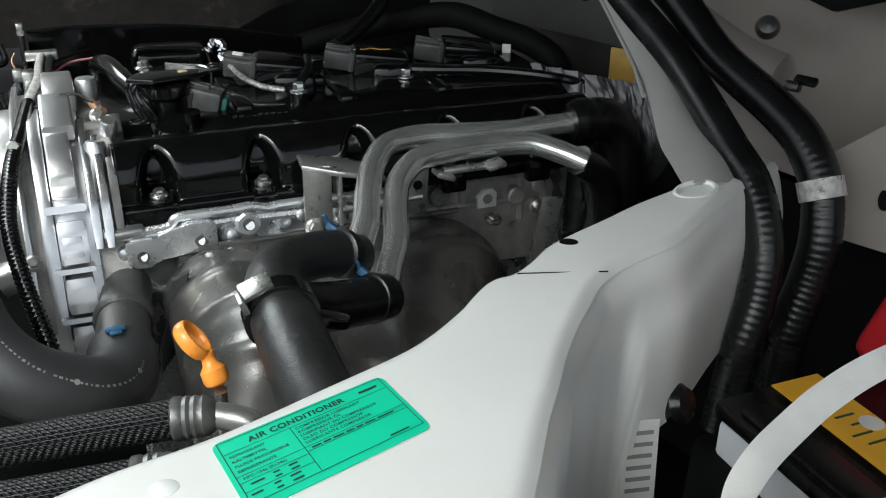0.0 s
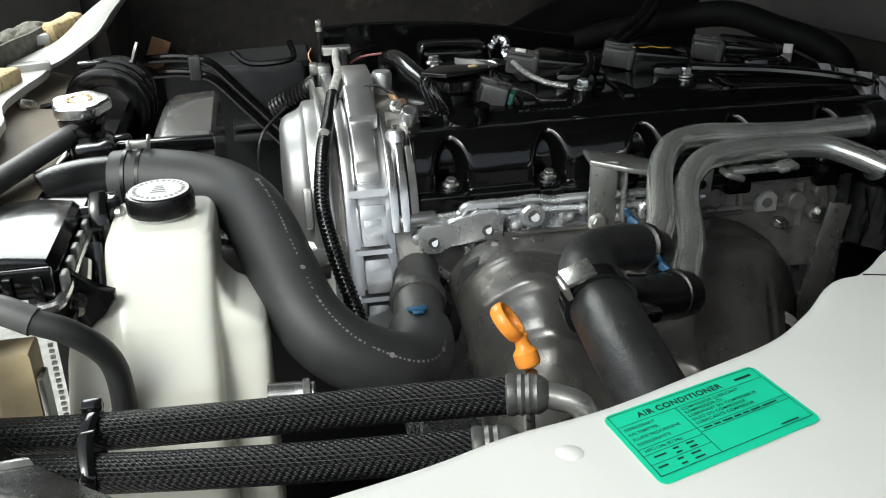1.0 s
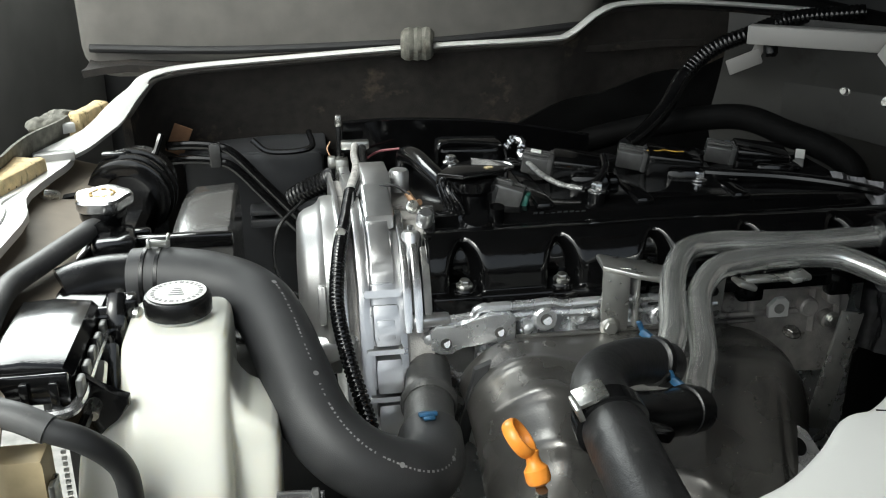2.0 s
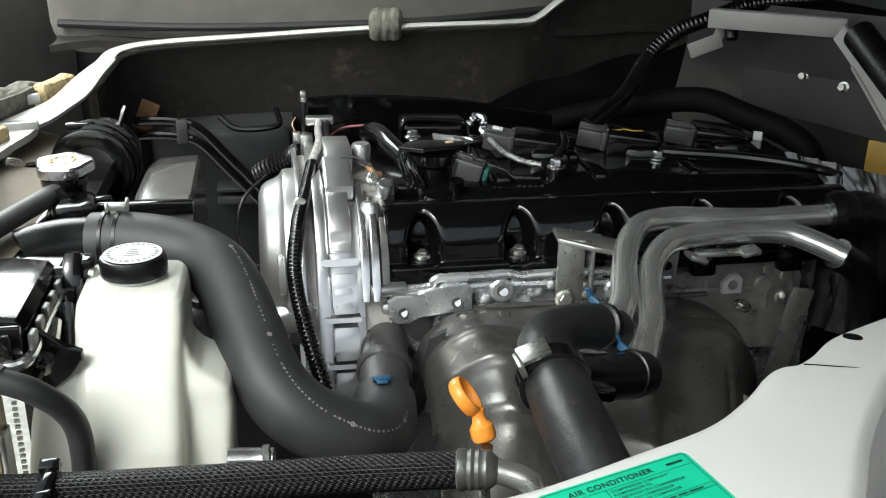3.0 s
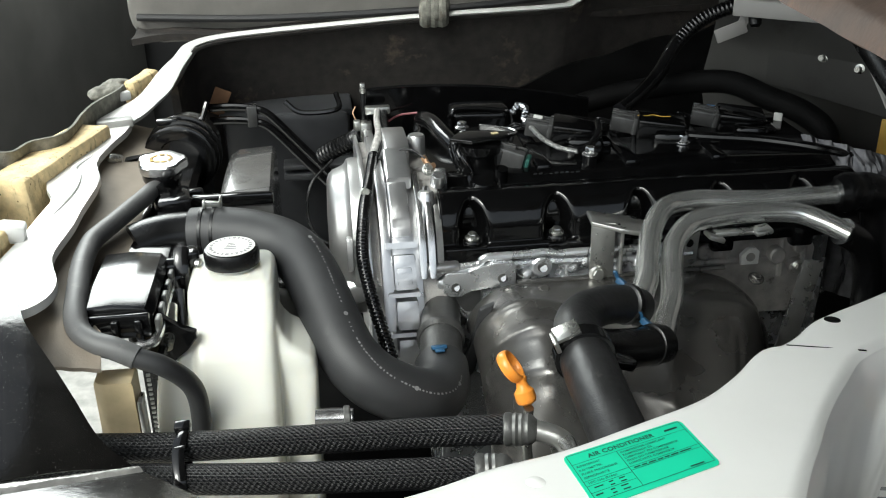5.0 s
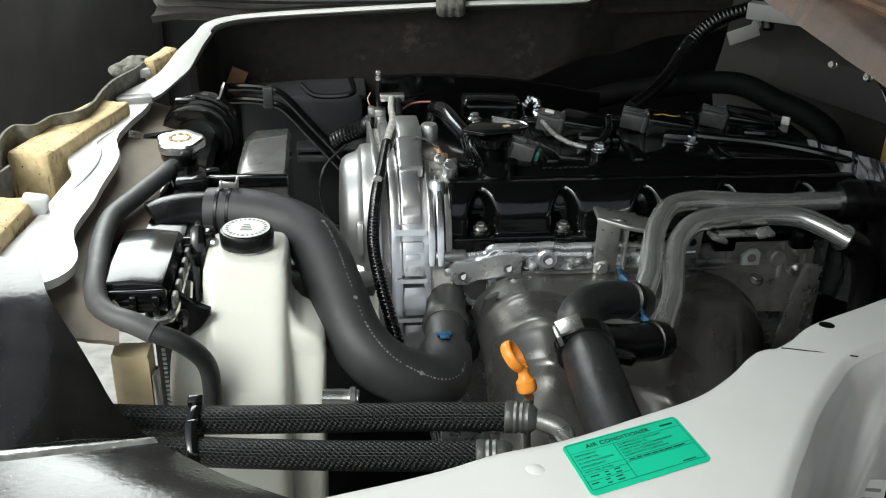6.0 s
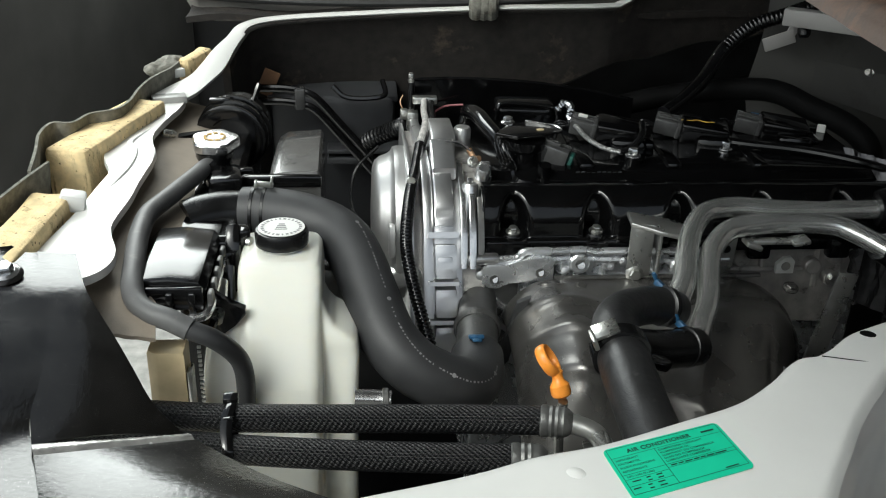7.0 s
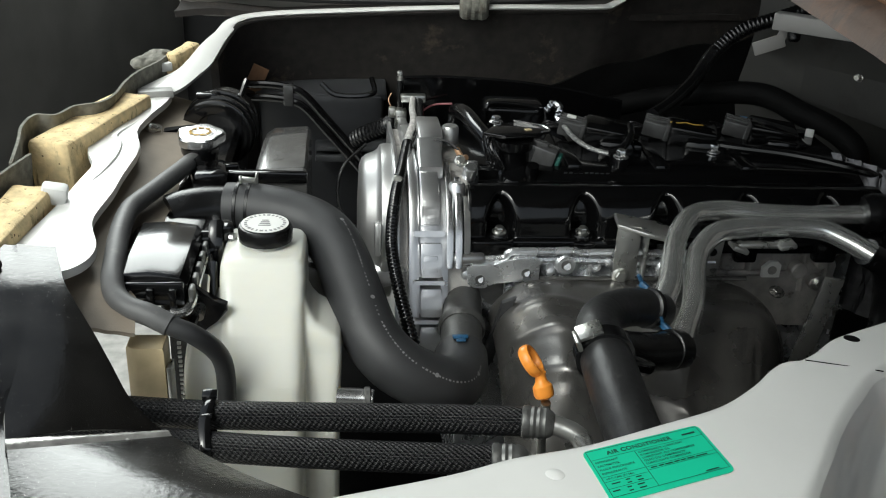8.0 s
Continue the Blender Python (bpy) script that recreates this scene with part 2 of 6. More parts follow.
def single(name, bm, mat, label, category, group="", kind="", sharp=35):
    return tagged(new(name, to_mesh(name, bm, mat, sharp)), label, category, group, kind)


def smooth_line(pts, n=8):
    """Catmull-Rom through the points."""
    p = [Vector(q) for q in pts]
    p = [2 * p[0] - p[1]] + p + [2 * p[-1] - p[-2]]
    out = []
    for i in range(1, len(p) - 2):
        a, b, c, d = p[i - 1 : i + 3]
        for k in range(n):
            t = k / n
            out.append(0.5 * ((2 * b) + (c - a) * t + (2 * a - 5 * b + 4 * c - d) * t * t + (3 * b - a - 3 * c + d) * t ** 3))
    out.append(p[-2])
    return out


def resampled(line, step):
    out, left = [line[0].copy()], step
    for a, b in zip(line, line[1:]):
        seg, done = (b - a).length, 0.0
        while seg - done >= left:
            done += left
            out.append(a.lerp(b, done / seg))
            left = step
        left -= seg - done
    out.append(line[-1].copy())
    return out


def sweep(bm, pts, r, seg=16, n=8, shape=None, up=None, flat=1.0, step=0.0, caps=True):
    """A tube along a smooth line. shape(s, length) scales the radius; flat squeezes it across; up fixes the roll."""
    line = smooth_line(pts, n) if n else [Vector(q) for q in pts]
    if step:
        line = resampled(line, step)
    uv = bm.loops.layers.uv.verify()
    length = sum((b - a).length for a, b in zip(line, line[1:]))
    rings, s, side = [], 0.0, None
    for i, p in enumerate(line):
        along = (line[min(i + 1, len(line) - 1)] - line[max(i - 1, 0)]).normalized()
        if up is not None:
            side = along.cross(Vector(up)).normalized()
        else:
            if side is None:
                side = along.orthogonal()
            side = (side - along * side.dot(along)).normalized()
        high = side.cross(along)
        rr = r * (shape(s, length) if shape else 1)
        ring = [bm.verts.new(p + rr * (math.cos(a) * side + flat * math.sin(a) * high)) for a in (2 * math.pi * k / seg for k in range(seg))]
        rings.append((ring, s))
        if i + 1 < len(line):
            s += (line[i + 1] - p).length
    for (a, sa), (b, sb) in zip(rings, rings[1:]):
        for k in range(seg):
            f = bm.faces.new((a[k], a[(k + 1) % seg], b[(k + 1) % seg], b[k]))
            for loop, (u, v) in zip(f.loops, ((k, sa), (k + 1, sa), (k + 1, sb), (k, sb))):
                loop[uv].uv = (u / seg * 2 * math.pi * r, v)
    if caps:
        bm.faces.new(rings[0][0][::-1])
        bm.faces.new(rings[-1][0])
    return line


def tube(pts, r, **k):
    bm = bmesh.new()
    sweep(bm, pts, r, **k)
    return bm


def rbox(bm, size, m, bevel=0.003, seg=2):
    made = bmesh.ops.create_cube(bm, size=1, matrix=m @ Matrix.Diagonal((*size, 1)))
    if bevel:
        edges = list({e for v in made["verts"] for e in v.link_edges})
        bmesh.ops.bevel(bm, geom=edges, offset=min(bevel, 0.45 * min(size)), segments=seg, affect="EDGES", profile=0.5)


def boxes(*items, bevel=0.003, seg=2):
    bm = bmesh.new()
    for size, m in items:
        rbox(bm, size, m, bevel, seg)
    return bm


def prism(bm, outline, a, b, axis="z", bevel=0.0, seg=2):
    """Extrudes a 2D outline from a to b along an axis (the outline's two coordinates are the other two axes, in order)."""
    def put(u, v, w):
        return {"x": (w, u, v), "y": (u, w, v), "z": (u, v, w)}[axis]
    lo = [bm.verts.new(put(u, v, a)) for u, v in outline]
    hi = [bm.verts.new(put(u, v, b)) for u, v in outline]
    n = len(outline)
    faces = [bm.faces.new(lo), bm.faces.new(hi[::-1])]
    faces += [bm.faces.new((lo[i], hi[i], hi[(i + 1) % n], lo[(i + 1) % n])) for i in range(n)]
    if bevel:
        edges = list(faces[0].edges) + list(faces[1].edges)
        bmesh.ops.bevel(bm, geom=edges, offset=bevel, segments=seg, affect="EDGES", profile=0.5)


def prisms(*items, axis="z", bevel=0.0):
    bm = bmesh.new()
    for outline, a, b in items:
        prism(bm, outline, a, b, axis, bevel)
    return bm


def lathe(bm, profile, m, seg=24, lobes=0, depth=0.0):
    """Turns (r, z) points round the local z axis of m."""
    rings = []
    for r, z in profile:
        rings.append([bm.verts.new(m @ Vector((r * (1 + depth * math.cos(lobes * a)) * math.cos(a), r * (1 + depth * math.cos(lobes * a)) * math.sin(a), z)))
                      for a in (2 * math.pi * k / seg for k in range(seg))])
    for a, b in zip(rings, rings[1:]):
        for k in range(seg):
            bm.faces.new((a[k], a[(k + 1) % seg], b[(k + 1) % seg], b[k]))
    bm.faces.new(rings[0][::-1])
    bm.faces.new(rings[-1])


def turned(profile, m, **k):
    bm = bmesh.new()
    lathe(bm, profile, m, **k)
    return bm


def aim(at, way, roll=0):
    """A pose whose z axis points along way."""
    return Matrix.Translation(at) @ Vector(way).to_track_quat("Z", "Y").to_matrix().to_4x4() @ pose(0, 0, 0, 0, 0, roll)


def bolt_mesh(bm, m, r=0.006, h=0.006, flange=1.5):
    lathe(bm, [(0.2 * r, 0), (flange * r, 0), (flange * r, 0.0015), (r * 1.1, 0.003)], m, seg=16)
    lathe(bm, [(r, 0.002), (r, h * 0.85), (r * 0.85, h), (0.1 * r, h)], m, seg=6)


def bolt(parent, at, way, mat=None, r=0.006, h=0.007, label=""):
    bm = bmesh.new()
    bolt_mesh(bm, aim(at, way), r, h)
    return part("bolt", bm, mat or STEEL, parent, label, sharp=25)


def sheet(bm, grid, thick):
    """A sheet with thickness from a grid (rows of points)."""
    rows = [[bm.verts.new(p) for p in row] for row in grid]
    faces = []
    for a, b in zip(rows, rows[1:]):
        for k in range(len(a) - 1):
            faces.append(bm.faces.new((a[k], a[k + 1], b[k + 1], b[k])))
    bmesh.ops.recalc_face_normals(bm, faces=faces)
    bmesh.ops.solidify(bm, geom=faces, thickness=thick)


def sheet_of(f, nu, nv, thick):
    bm = bmesh.new()
    sheet(bm, [[f(i / nu, j / nv) for j in range(nv + 1)] for i in range(nu + 1)], thick)
    return bm


def along(pts, t):
    """The point at t (0 to 1) along a smooth line through pts."""
    line = smooth_line(pts, 12)
    x = min(max(t, 0), 1) * (len(line) - 1)
    i = min(int(x), len(line) - 2)
    return line[i].lerp(line[i + 1], x - i)


def T(x, y, z, rx=0, ry=0, rz=0):
    return pose(x, y, z, rx, ry, rz)

# rust and beige of the hatch, darkened to put its shade into them
RUSTY = material("rust_stained_trim", (0.095, 0.060, 0.043), 0.7, spread=0.35, scale=30, grain=0.4, grain_scale=300, dirt=(0.15, 0.080, 0.048), dirt_at=0.52, dirt_scale=25)
RUST = material("orange_rust", (0.15, 0.072, 0.03), 0.8, spread=0.3, scale=90, grain=0.6, grain_scale=300)
DUSTY = material("dusty_beige_cloth", (0.125, 0.088, 0.066), 0.85, spread=0.25, scale=35, grain=0.5, grain_scale=500, dirt=(0.085, 0.052, 0.034), dirt_at=0.55, dirt_scale=20)
HOSE_BLACK = material("black_hose_rubber", (0.018, 0.018, 0.0185), 0.36, spread=0.3, scale=60, grain=0.25, grain_scale=900, rough_relief=0.25, relief_scale=120, dirt=(0.05, 0.049, 0.047), dirt_at=0.60, dirt_scale=70)
ZINC = material("pale_zinc_plate", (0.50, 0.50, 0.48), 0.28, metal=0.85, spread=0.10, scale=60, grain=0.12, dirt=(0.42, 0.40, 0.36), dirt_at=0.62, dirt_scale=60)
WALL_PAINT = material("rear_wall_paint", (0.26, 0.23, 0.212), 0.4, spread=0.10, scale=10, coat=0.1, dirt=(0.19, 0.155, 0.13), dirt_at=0.60, dirt_scale=9)
TAG = material("brown_card", (0.16, 0.085, 0.045), 0.8, spread=0.2, scale=60)
# lighter than TRIM: windscreen light on the dashboard is put into the colour
DASH = material("lit_dash_plastic", (0.16, 0.157, 0.15), 0.55, spread=0.15, scale=12, grain=0.4, grain_scale=900)
STEPGREY = material("bare_grey_paint", (0.30, 0.30, 0.29), 0.4, spread=0.12, scale=60)
DUCT = material("grey_gloss_plastic", (0.085, 0.084, 0.082), 0.16, spread=0.15, scale=40, grain=0.05, grain_scale=400, coat=0.4)


# ---- setting: ground, cab shell, bay walls ----
def panel_z(x, y):
    return 1.3233 - 0.038 * x - 0.0861 * y


single("ground", boxes(((60, 60, 0.1), T(0, 0, -0.05)), bevel=0), ASPHALT, "pale sunlit concrete yard under the van", "ground", kind="structure")
# unseen cab roof and walls, added and sized to shade the bay
single("ceiling", boxes(((2.3, 3.05, 0.05), T(0.90, 1.175, 2.02)), bevel=0.01), TRIM, "unseen dark cab roof, placed to shade the bay", "ceiling", kind="structure")
single("wall_rear", boxes(((0.05, 3.2, 1.9), T(1.2, 1.1, 1.05)), bevel=0.005), TRIM, "unseen dark wall on the right, added to keep light out", "wall", kind="structure")
single("wall_far", boxes(((1.2, 0.05, 1.4), T(0.62, 2.4, 1.32)), ((1.3, 0.05, 0.95), T(-0.62, 2.4, 1.12)), bevel=0.005), TRIM, "unseen dark far wall, added to shape light and reflections", "wall", kind="structure")
single("wall_near", boxes(((0.36, 0.05, 2.0), T(1.05, -0.25, 1.0)), bevel=0.005), TRIM, "unseen dark wall behind the camera, blocks sky light", "wall", kind="structure")
single("floor", boxes(((1.66, 2.2, 0.03), T(0.57, 1.35, 0.62)), bevel=0), SHADE, "near-black sheet closing off the dark below the engine", "floor", kind="structure")
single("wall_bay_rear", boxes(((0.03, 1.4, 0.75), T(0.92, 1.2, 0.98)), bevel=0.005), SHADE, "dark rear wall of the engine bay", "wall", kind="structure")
# out of view; coloured white so that it bounces light onto head and shield
single("wall_bay_near", boxes(((1.1, 0.02, 0.6), T(0.25, 0.30, 0.93)), bevel=0.005), SHADED_WHITE, "unseen bay wall under the panel, white to bounce light", "wall", kind="structure")

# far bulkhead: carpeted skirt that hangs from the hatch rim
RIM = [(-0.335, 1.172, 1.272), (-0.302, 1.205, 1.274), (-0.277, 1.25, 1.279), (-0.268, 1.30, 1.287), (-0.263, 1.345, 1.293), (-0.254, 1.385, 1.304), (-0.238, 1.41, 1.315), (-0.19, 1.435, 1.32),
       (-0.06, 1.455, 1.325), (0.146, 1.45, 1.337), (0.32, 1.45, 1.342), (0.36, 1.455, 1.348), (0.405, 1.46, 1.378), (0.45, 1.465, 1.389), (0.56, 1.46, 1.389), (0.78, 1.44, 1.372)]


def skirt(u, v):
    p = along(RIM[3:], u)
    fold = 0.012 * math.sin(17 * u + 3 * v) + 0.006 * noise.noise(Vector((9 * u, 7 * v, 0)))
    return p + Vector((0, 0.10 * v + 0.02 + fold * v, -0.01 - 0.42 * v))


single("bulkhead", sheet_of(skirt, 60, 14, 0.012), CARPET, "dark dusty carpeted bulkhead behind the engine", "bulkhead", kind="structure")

# hatch rim: white flange round the opening, with the wide foot beside the radiator
rim = thing("hatch_flange", (-0.3, 1.0, 1.27), "white painted steel flange round the engine hatch", "flange")
bm = bmesh.new()
sweep(bm, RIM, 0.011, seg=10, n=10, up=(0, 0, 1), flat=0.35)
part("far_flange", bm, WHITE, rim)
FAR_L = [(-0.339, 1.166, 1.276), (-0.320, 1.203, 1.279), (-0.301, 1.235, 1.283), (-0.290, 1.275, 1.289), (-0.282, 1.32, 1.295), (-0.270, 1.36, 1.302), (-0.253, 1.392, 1.311)]
FAR_R = [(-0.294, 1.163, 1.273), (-0.283, 1.186, 1.275), (-0.271, 1.225, 1.279), (-0.259, 1.265, 1.284), (-0.254, 1.305, 1.289), (-0.249, 1.345, 1.296), (-0.238, 1.385, 1.307)]
part("far_foot", sheet_of(lambda u, v: along(FAR_L, u).lerp(along(FAR_R, u), v) + Vector((0, 0, 0.002 * math.sin(math.pi * v))), 40, 8, 0.005), WHITE, rim, sharp=60)
foot = [(-0.372, 0.64), (-0.330, 0.636), (-0.304, 0.650), (-0.291, 0.665), (-0.286, 0.684), (-0.288, 0.706), (-0.298, 0.736), (-0.303, 0.765), (-0.299, 0.823), (-0.299, 0.868), (-0.297, 0.955), (-0.312, 1.005),
        (-0.306, 1.075), (-0.297, 1.125), (-0.297, 1.165), (-0.312, 1.198), (-0.340, 1.175), (-0.328, 1.09), (-0.331, 1.045), (-0.352, 0.98), (-0.349, 0.934), (-0.335, 0.903), (-0.338, 0.852), (-0.343, 0.786), (-0.355, 0.705)]
fine = [(v.x, v.y) for v in smooth_line([(x, y, 0) for x, y in foot + foot[:1]], 3)[:-1]]
part("foot_flange", prisms((fine, 1.264, 1.272), axis="z", bevel=0.0014), WHITE, rim)
part("rib", tube([(-0.330, 0.84, 1.2705), (-0.322, 0.88, 1.2725), (-0.318, 0.925, 1.273), (-0.322, 0.965, 1.273), (-0.331, 0.985, 1.273), (-0.330, 1.005, 1.2725), (-0.318, 1.05, 1.2705)], 0.0035, seg=8, flat=0.5, up=(0, 0, 1)), WHITE, rim)
part("step", boxes(((0.044, 0.030, 0.010), T(-0.316, 1.156, 1.2735, -6, 0, 14)), bevel=0.002), STEPGREY, rim, "bare grey overlap joint")
part("tab", boxes(((0.016, 0.01, 0.012), T(-0.315, 1.235, 1.287, 0, 0, 35)), bevel=0.002), PAPER, rim, "small white plastic clip")
part("tab", boxes(((0.024, 0.022, 0.018), T(-0.347, 0.80, 1.279, 0, 12, 10)), bevel=0.004), PAPER, rim, "small white plastic clip")
bm = bmesh.new()
for k in range(3):
    sweep(bm, [(0.12 + 0.012 * k, 1.452, 1.325), (0.118 + 0.012 * k, 1.44, 1.342), (0.12 + 0.012 * k, 1.448, 1.352), (0.124 + 0.012 * k, 1.465, 1.35)], 0.012, seg=10, n=4)
part("seal_end", bm, FELT, rim, "frayed grey felt seal end")

# side panel: white pressed sheet with the label, its edge curling to a drop wall
INNER = [(-0.60, 0.20), (-0.40, 0.235), (-0.20, 0.295), (-0.094, 0.335), (-0.018, 0.36), (0.022, 0.376), (0.07, 0.391), (0.128, 0.418), (0.176, 0.442), (0.214, 0.473), (0.239, 0.499), (0.252, 0.5095), (0.266, 0.513),
         (0.288, 0.529), (0.312, 0.551), (0.340, 0.568), (0.377, 0.588), (0.42, 0.612), (0.476, 0.638), (0.54, 0.668), (0.60, 0.70)]
OUTER = [(-0.60, -0.10), (-0.30, -0.05), (-0.05, 0.02), (0.06, 0.12), (0.12, 0.21), (0.166, 0.295), (0.186, 0.326), (0.206, 0.356), (0.226, 0.383), (0.246, 0.411), (0.268, 0.438), (0.288, 0.460), (0.308, 0.482),
         (0.322, 0.493), (0.338, 0.503), (0.358, 0.513), (0.395, 0.530), (0.432, 0.556), (0.478, 0.590), (0.535, 0.628), (0.60, 0.665)]


def top_skin(u, v):
    a, b = along([(*p, 0) for p in INNER], u), along([(*p, 0) for p in OUTER], u)
    p = a.lerp(b, v)
    z = panel_z(p.x, p.y)
    edge = min(v, 1) * (b - a).length
    z -= 0.005 * math.exp(-edge / 0.003)
    drop = max(0.0, 0.008 - (1 - v) * (b - a).length)
    z -= 0.0045 * (drop / 0.008) ** 2
    z += 0.0003 * noise.noise(Vector((14 * p.x, 14 * p.y, 0)))
    return (p.x, p.y, z)


def drop_wall(u, v):
    b = along([(*p, 0) for p in OUTER[4:]], u)
    a = along([(*p, 0) for p in INNER[4:]], u)
    out = (b - a).normalized()
    far = min(1.0, max(0.0, (u - 0.62) / 0.05))
    deep = 0.34 * v * (1 - 0.62 * far)
    push = 0.009 * (1 - math.exp(-deep / 0.010))
    push += 0.008 / (1 + math.exp(-(deep - 0.075 + 0.05 * u) / 0.006)) * far
    p = b + out * push
    z = panel_z(b.x, b.y) - 0.0045 - deep
    wave = 0.0008 * noise.noise(Vector((8 * u, 6 * v, 2)))
    return (p.x + wave, p.y + wave, z)


side = thing("side_panel", (0.1, 0.35, 1.29), "white painted pressed steel panel beside the engine", "panel")
bm = sheet_of(top_skin, 150, 40, -0.0015)
part("top_skin", bm, WHITE, side, sharp=50)
part("drop_wall", sheet_of(drop_wall, 60, 30, 0.0015), WHITE, side, sharp=50)
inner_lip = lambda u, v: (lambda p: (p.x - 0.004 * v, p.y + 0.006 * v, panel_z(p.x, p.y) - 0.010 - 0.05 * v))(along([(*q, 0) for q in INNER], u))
part("inner_lip", sheet_of(inner_lip, 100, 4, 0.0015), SHADED_PAINT, side)
bm = bmesh.new()
sweep(bm, [(0.268, 0.5085, panel_z(0.268, 0.5085) + 0.0012), (0.285, 0.503, panel_z(0.285, 0.503) + 0.0015), (0.322, 0.494, panel_z(0.322, 0.494) + 0.0008)], 0.0010, seg=6, n=5, flat=0.3, up=(0, 0, 1))
part("seam", bm, SHADE, side, "thin dark joint between two sheets")
lathe_m = aim((0.325, 0.547, panel_z(0.325, 0.547) + 0.0006), (0.038, 0.086, 1))
part("drain_hole", turned([(0.0005, 0), (0.0062, 0), (0.0062, 0.0012), (0.0005, 0.0012)], lathe_m, seg=20), SHADE, side, "small dark round hole")
ring = bmesh.new()
base = Vector((0.478, 0.618, panel_z(0.478, 0.618) + 0.002))
sweep(ring, [base + Vector((0.021 * math.cos(a), 0.013 * math.sin(a) + 0.006 * math.cos(a), 0)) for a in (2 * math.pi * k / 16 for k in range(17))], 0.0022, seg=8, n=2)
part("pressed_ring", ring, WHITE, side)
for x, y, z in ((0.37, 0.527, 1.20), (0.345, 0.515, 1.21), (0.33, 0.51, 1.19)):
    part("dimple", turned([(0.0005, 0), (0.006, 0), (0.004, 0.003), (0.0005, 0.004)], aim((x, y, z), (0.6, -0.75, 0.2)), seg=12), WHITE, side)
part("rivet", turned([(0.0005, 0), (0.0062, 0), (0.0055, 0.0016), (0.003, 0.0024), (0.0005, 0.0026)], aim((0.0455, 0.357, panel_z(0.0455, 0.357) + 0.0002), (0.038, 0.086, 1)), seg=18), WHITE, side, "white painted plug")
for x, y, r in ((0.205, 0.4245, 0.0062), (0.395, 0.588, 0.004), (0.43, 0.606, 0.004)):
    part("dimple", turned([(0.0005, 0), (r, 0), (0.8 * r, 0.0003), (0.0005, 0.0004)], aim((x, y, panel_z(x, y) + 0.0012), (0.038, 0.086, 1)), seg=18), WHITE, side)
part("rivet", turned([(0.0005, 0), (0.007, 0), (0.006, 0.004), (0.001, 0.006)], aim((0.465, 0.577, 1.12), (0.55, -0.8, 0.2)), seg=14), STEEL, side, "bright round rivet head")


# green sticker on the panel
def on_panel(a, b, h=0.0):
    """A point of the sticker: a along its title edge, b down its side, in metres from its corner."""
    e, d = Vector((0.954, 0.379)), Vector((0.122, -1.05))
    x, y = Vector((0.0660, 0.3793)) + a * e + b * d
    return Vector((x, y, panel_z(x, y) + 0.0011 + h))


sticker = thing("warning_label", on_panel(0.04, 0.02), "green air conditioner service sticker on white panel", "label")
bm = bmesh.new()
W, H, R = 0.087, 0.048, 0.004
outline = []
for cx, cy, a0 in ((R, R, 180), (W - R, R, 270), (W - R, H - R, 0), (R, H - R, 90)):
    outline += [(cx + R * math.cos(radians(a0 + d)), cy + R * math.sin(radians(a0 + d))) for d in (0, 30, 60, 90)]
lo = [bm.verts.new(on_panel(x, y, 0.0006)) for x, y in outline]
hi = [bm.verts.new(on_panel(x, y, 0.0010)) for x, y in outline]
bm.faces.new(hi)
for k in range(len(lo)):
    bm.faces.new((lo[k], lo[(k + 1) % len(lo)], hi[(k + 1) % len(lo)], hi[k]))
backing = part("backing", bm, GREEN, sticker)


def bar(bm, a, b, w, h, lift=0.0013):
    bm.faces.new([bm.verts.new(on_panel(x, y, lift)) for x, y in ((a, b), (a + w, b), (a + w, b + h), (a, b + h))])


bm = bmesh.new()
for a, b, w, h in ((0.002, 0.0015, 0.083, 0.0004), (0.002, 0.0435, 0.083, 0.0004), (0.002, 0.0015, 0.0004, 0.042), (0.0845, 0.0015, 0.0004, 0.042), (0.002, 0.0100, 0.083, 0.0003),
                   (0.033, 0.0100, 0.0004, 0.0335), (0.002, 0.0262, 0.083, 0.0003), (0.033, 0.0292, 0.0515, 0.0003), (0.002, 0.0305, 0.031, 0.0003), (0.002, 0.0365, 0.031, 0.0003)):
    bar(bm, a, b, w, h)
part("ruling", bm, INK, sticker)


def written(text, size, m, mat, name, parent, bold=0.012, wide=1.0):
    cu = bpy.data.curves.new(name, "FONT")
    cu.body, cu.size, cu.extrude, cu.offset, cu.space_character = text, size, 0.0, bold * size, wide
    tmp = bpy.data.objects.new(name, cu)
    me = bpy.data.meshes.new_from_object(tmp)
    bpy.data.objects.remove(tmp)
    me.transform(m)
    me.materials.clear()
    me.materials.append(mat)
    ob = new(name, me)
    ob.parent = parent
    if parent.type == "EMPTY":
        ob.matrix_parent_inverse = Matrix.Translation(-parent.location)
    return ob


def sticker_pose(a, b):
    o, x, y = on_panel(a, b, 0.0013), on_panel(a + 0.01, b, 0.0013), on_panel(a, b - 0.01, 0.0013)
    ex, ey = (x - o).normalized(), (y - o).normalized()
    ez = ex.cross(ey)
    return Matrix(((ex.x, ey.x, ez.x, o.x), (ex.y, ey.y, ez.y, o.y), (ex.z, ey.z, ez.z, o.z), (0, 0, 0, 1)))


written("AIR CONDITIONER", 0.0052, sticker_pose(0.0150, 0.0080), INK, "title", sticker, 0.035, 1.10)
for k, line in enumerate(("REFRIGERANT", "KÄLTEMITTEL", "FLUIDE FRIGORIGENE", "REFRIGERANTE")):
    written(line, 0.0026, sticker_pose(0.004, 0.0138 + 0.0035 * k), INK, "line", sticker)
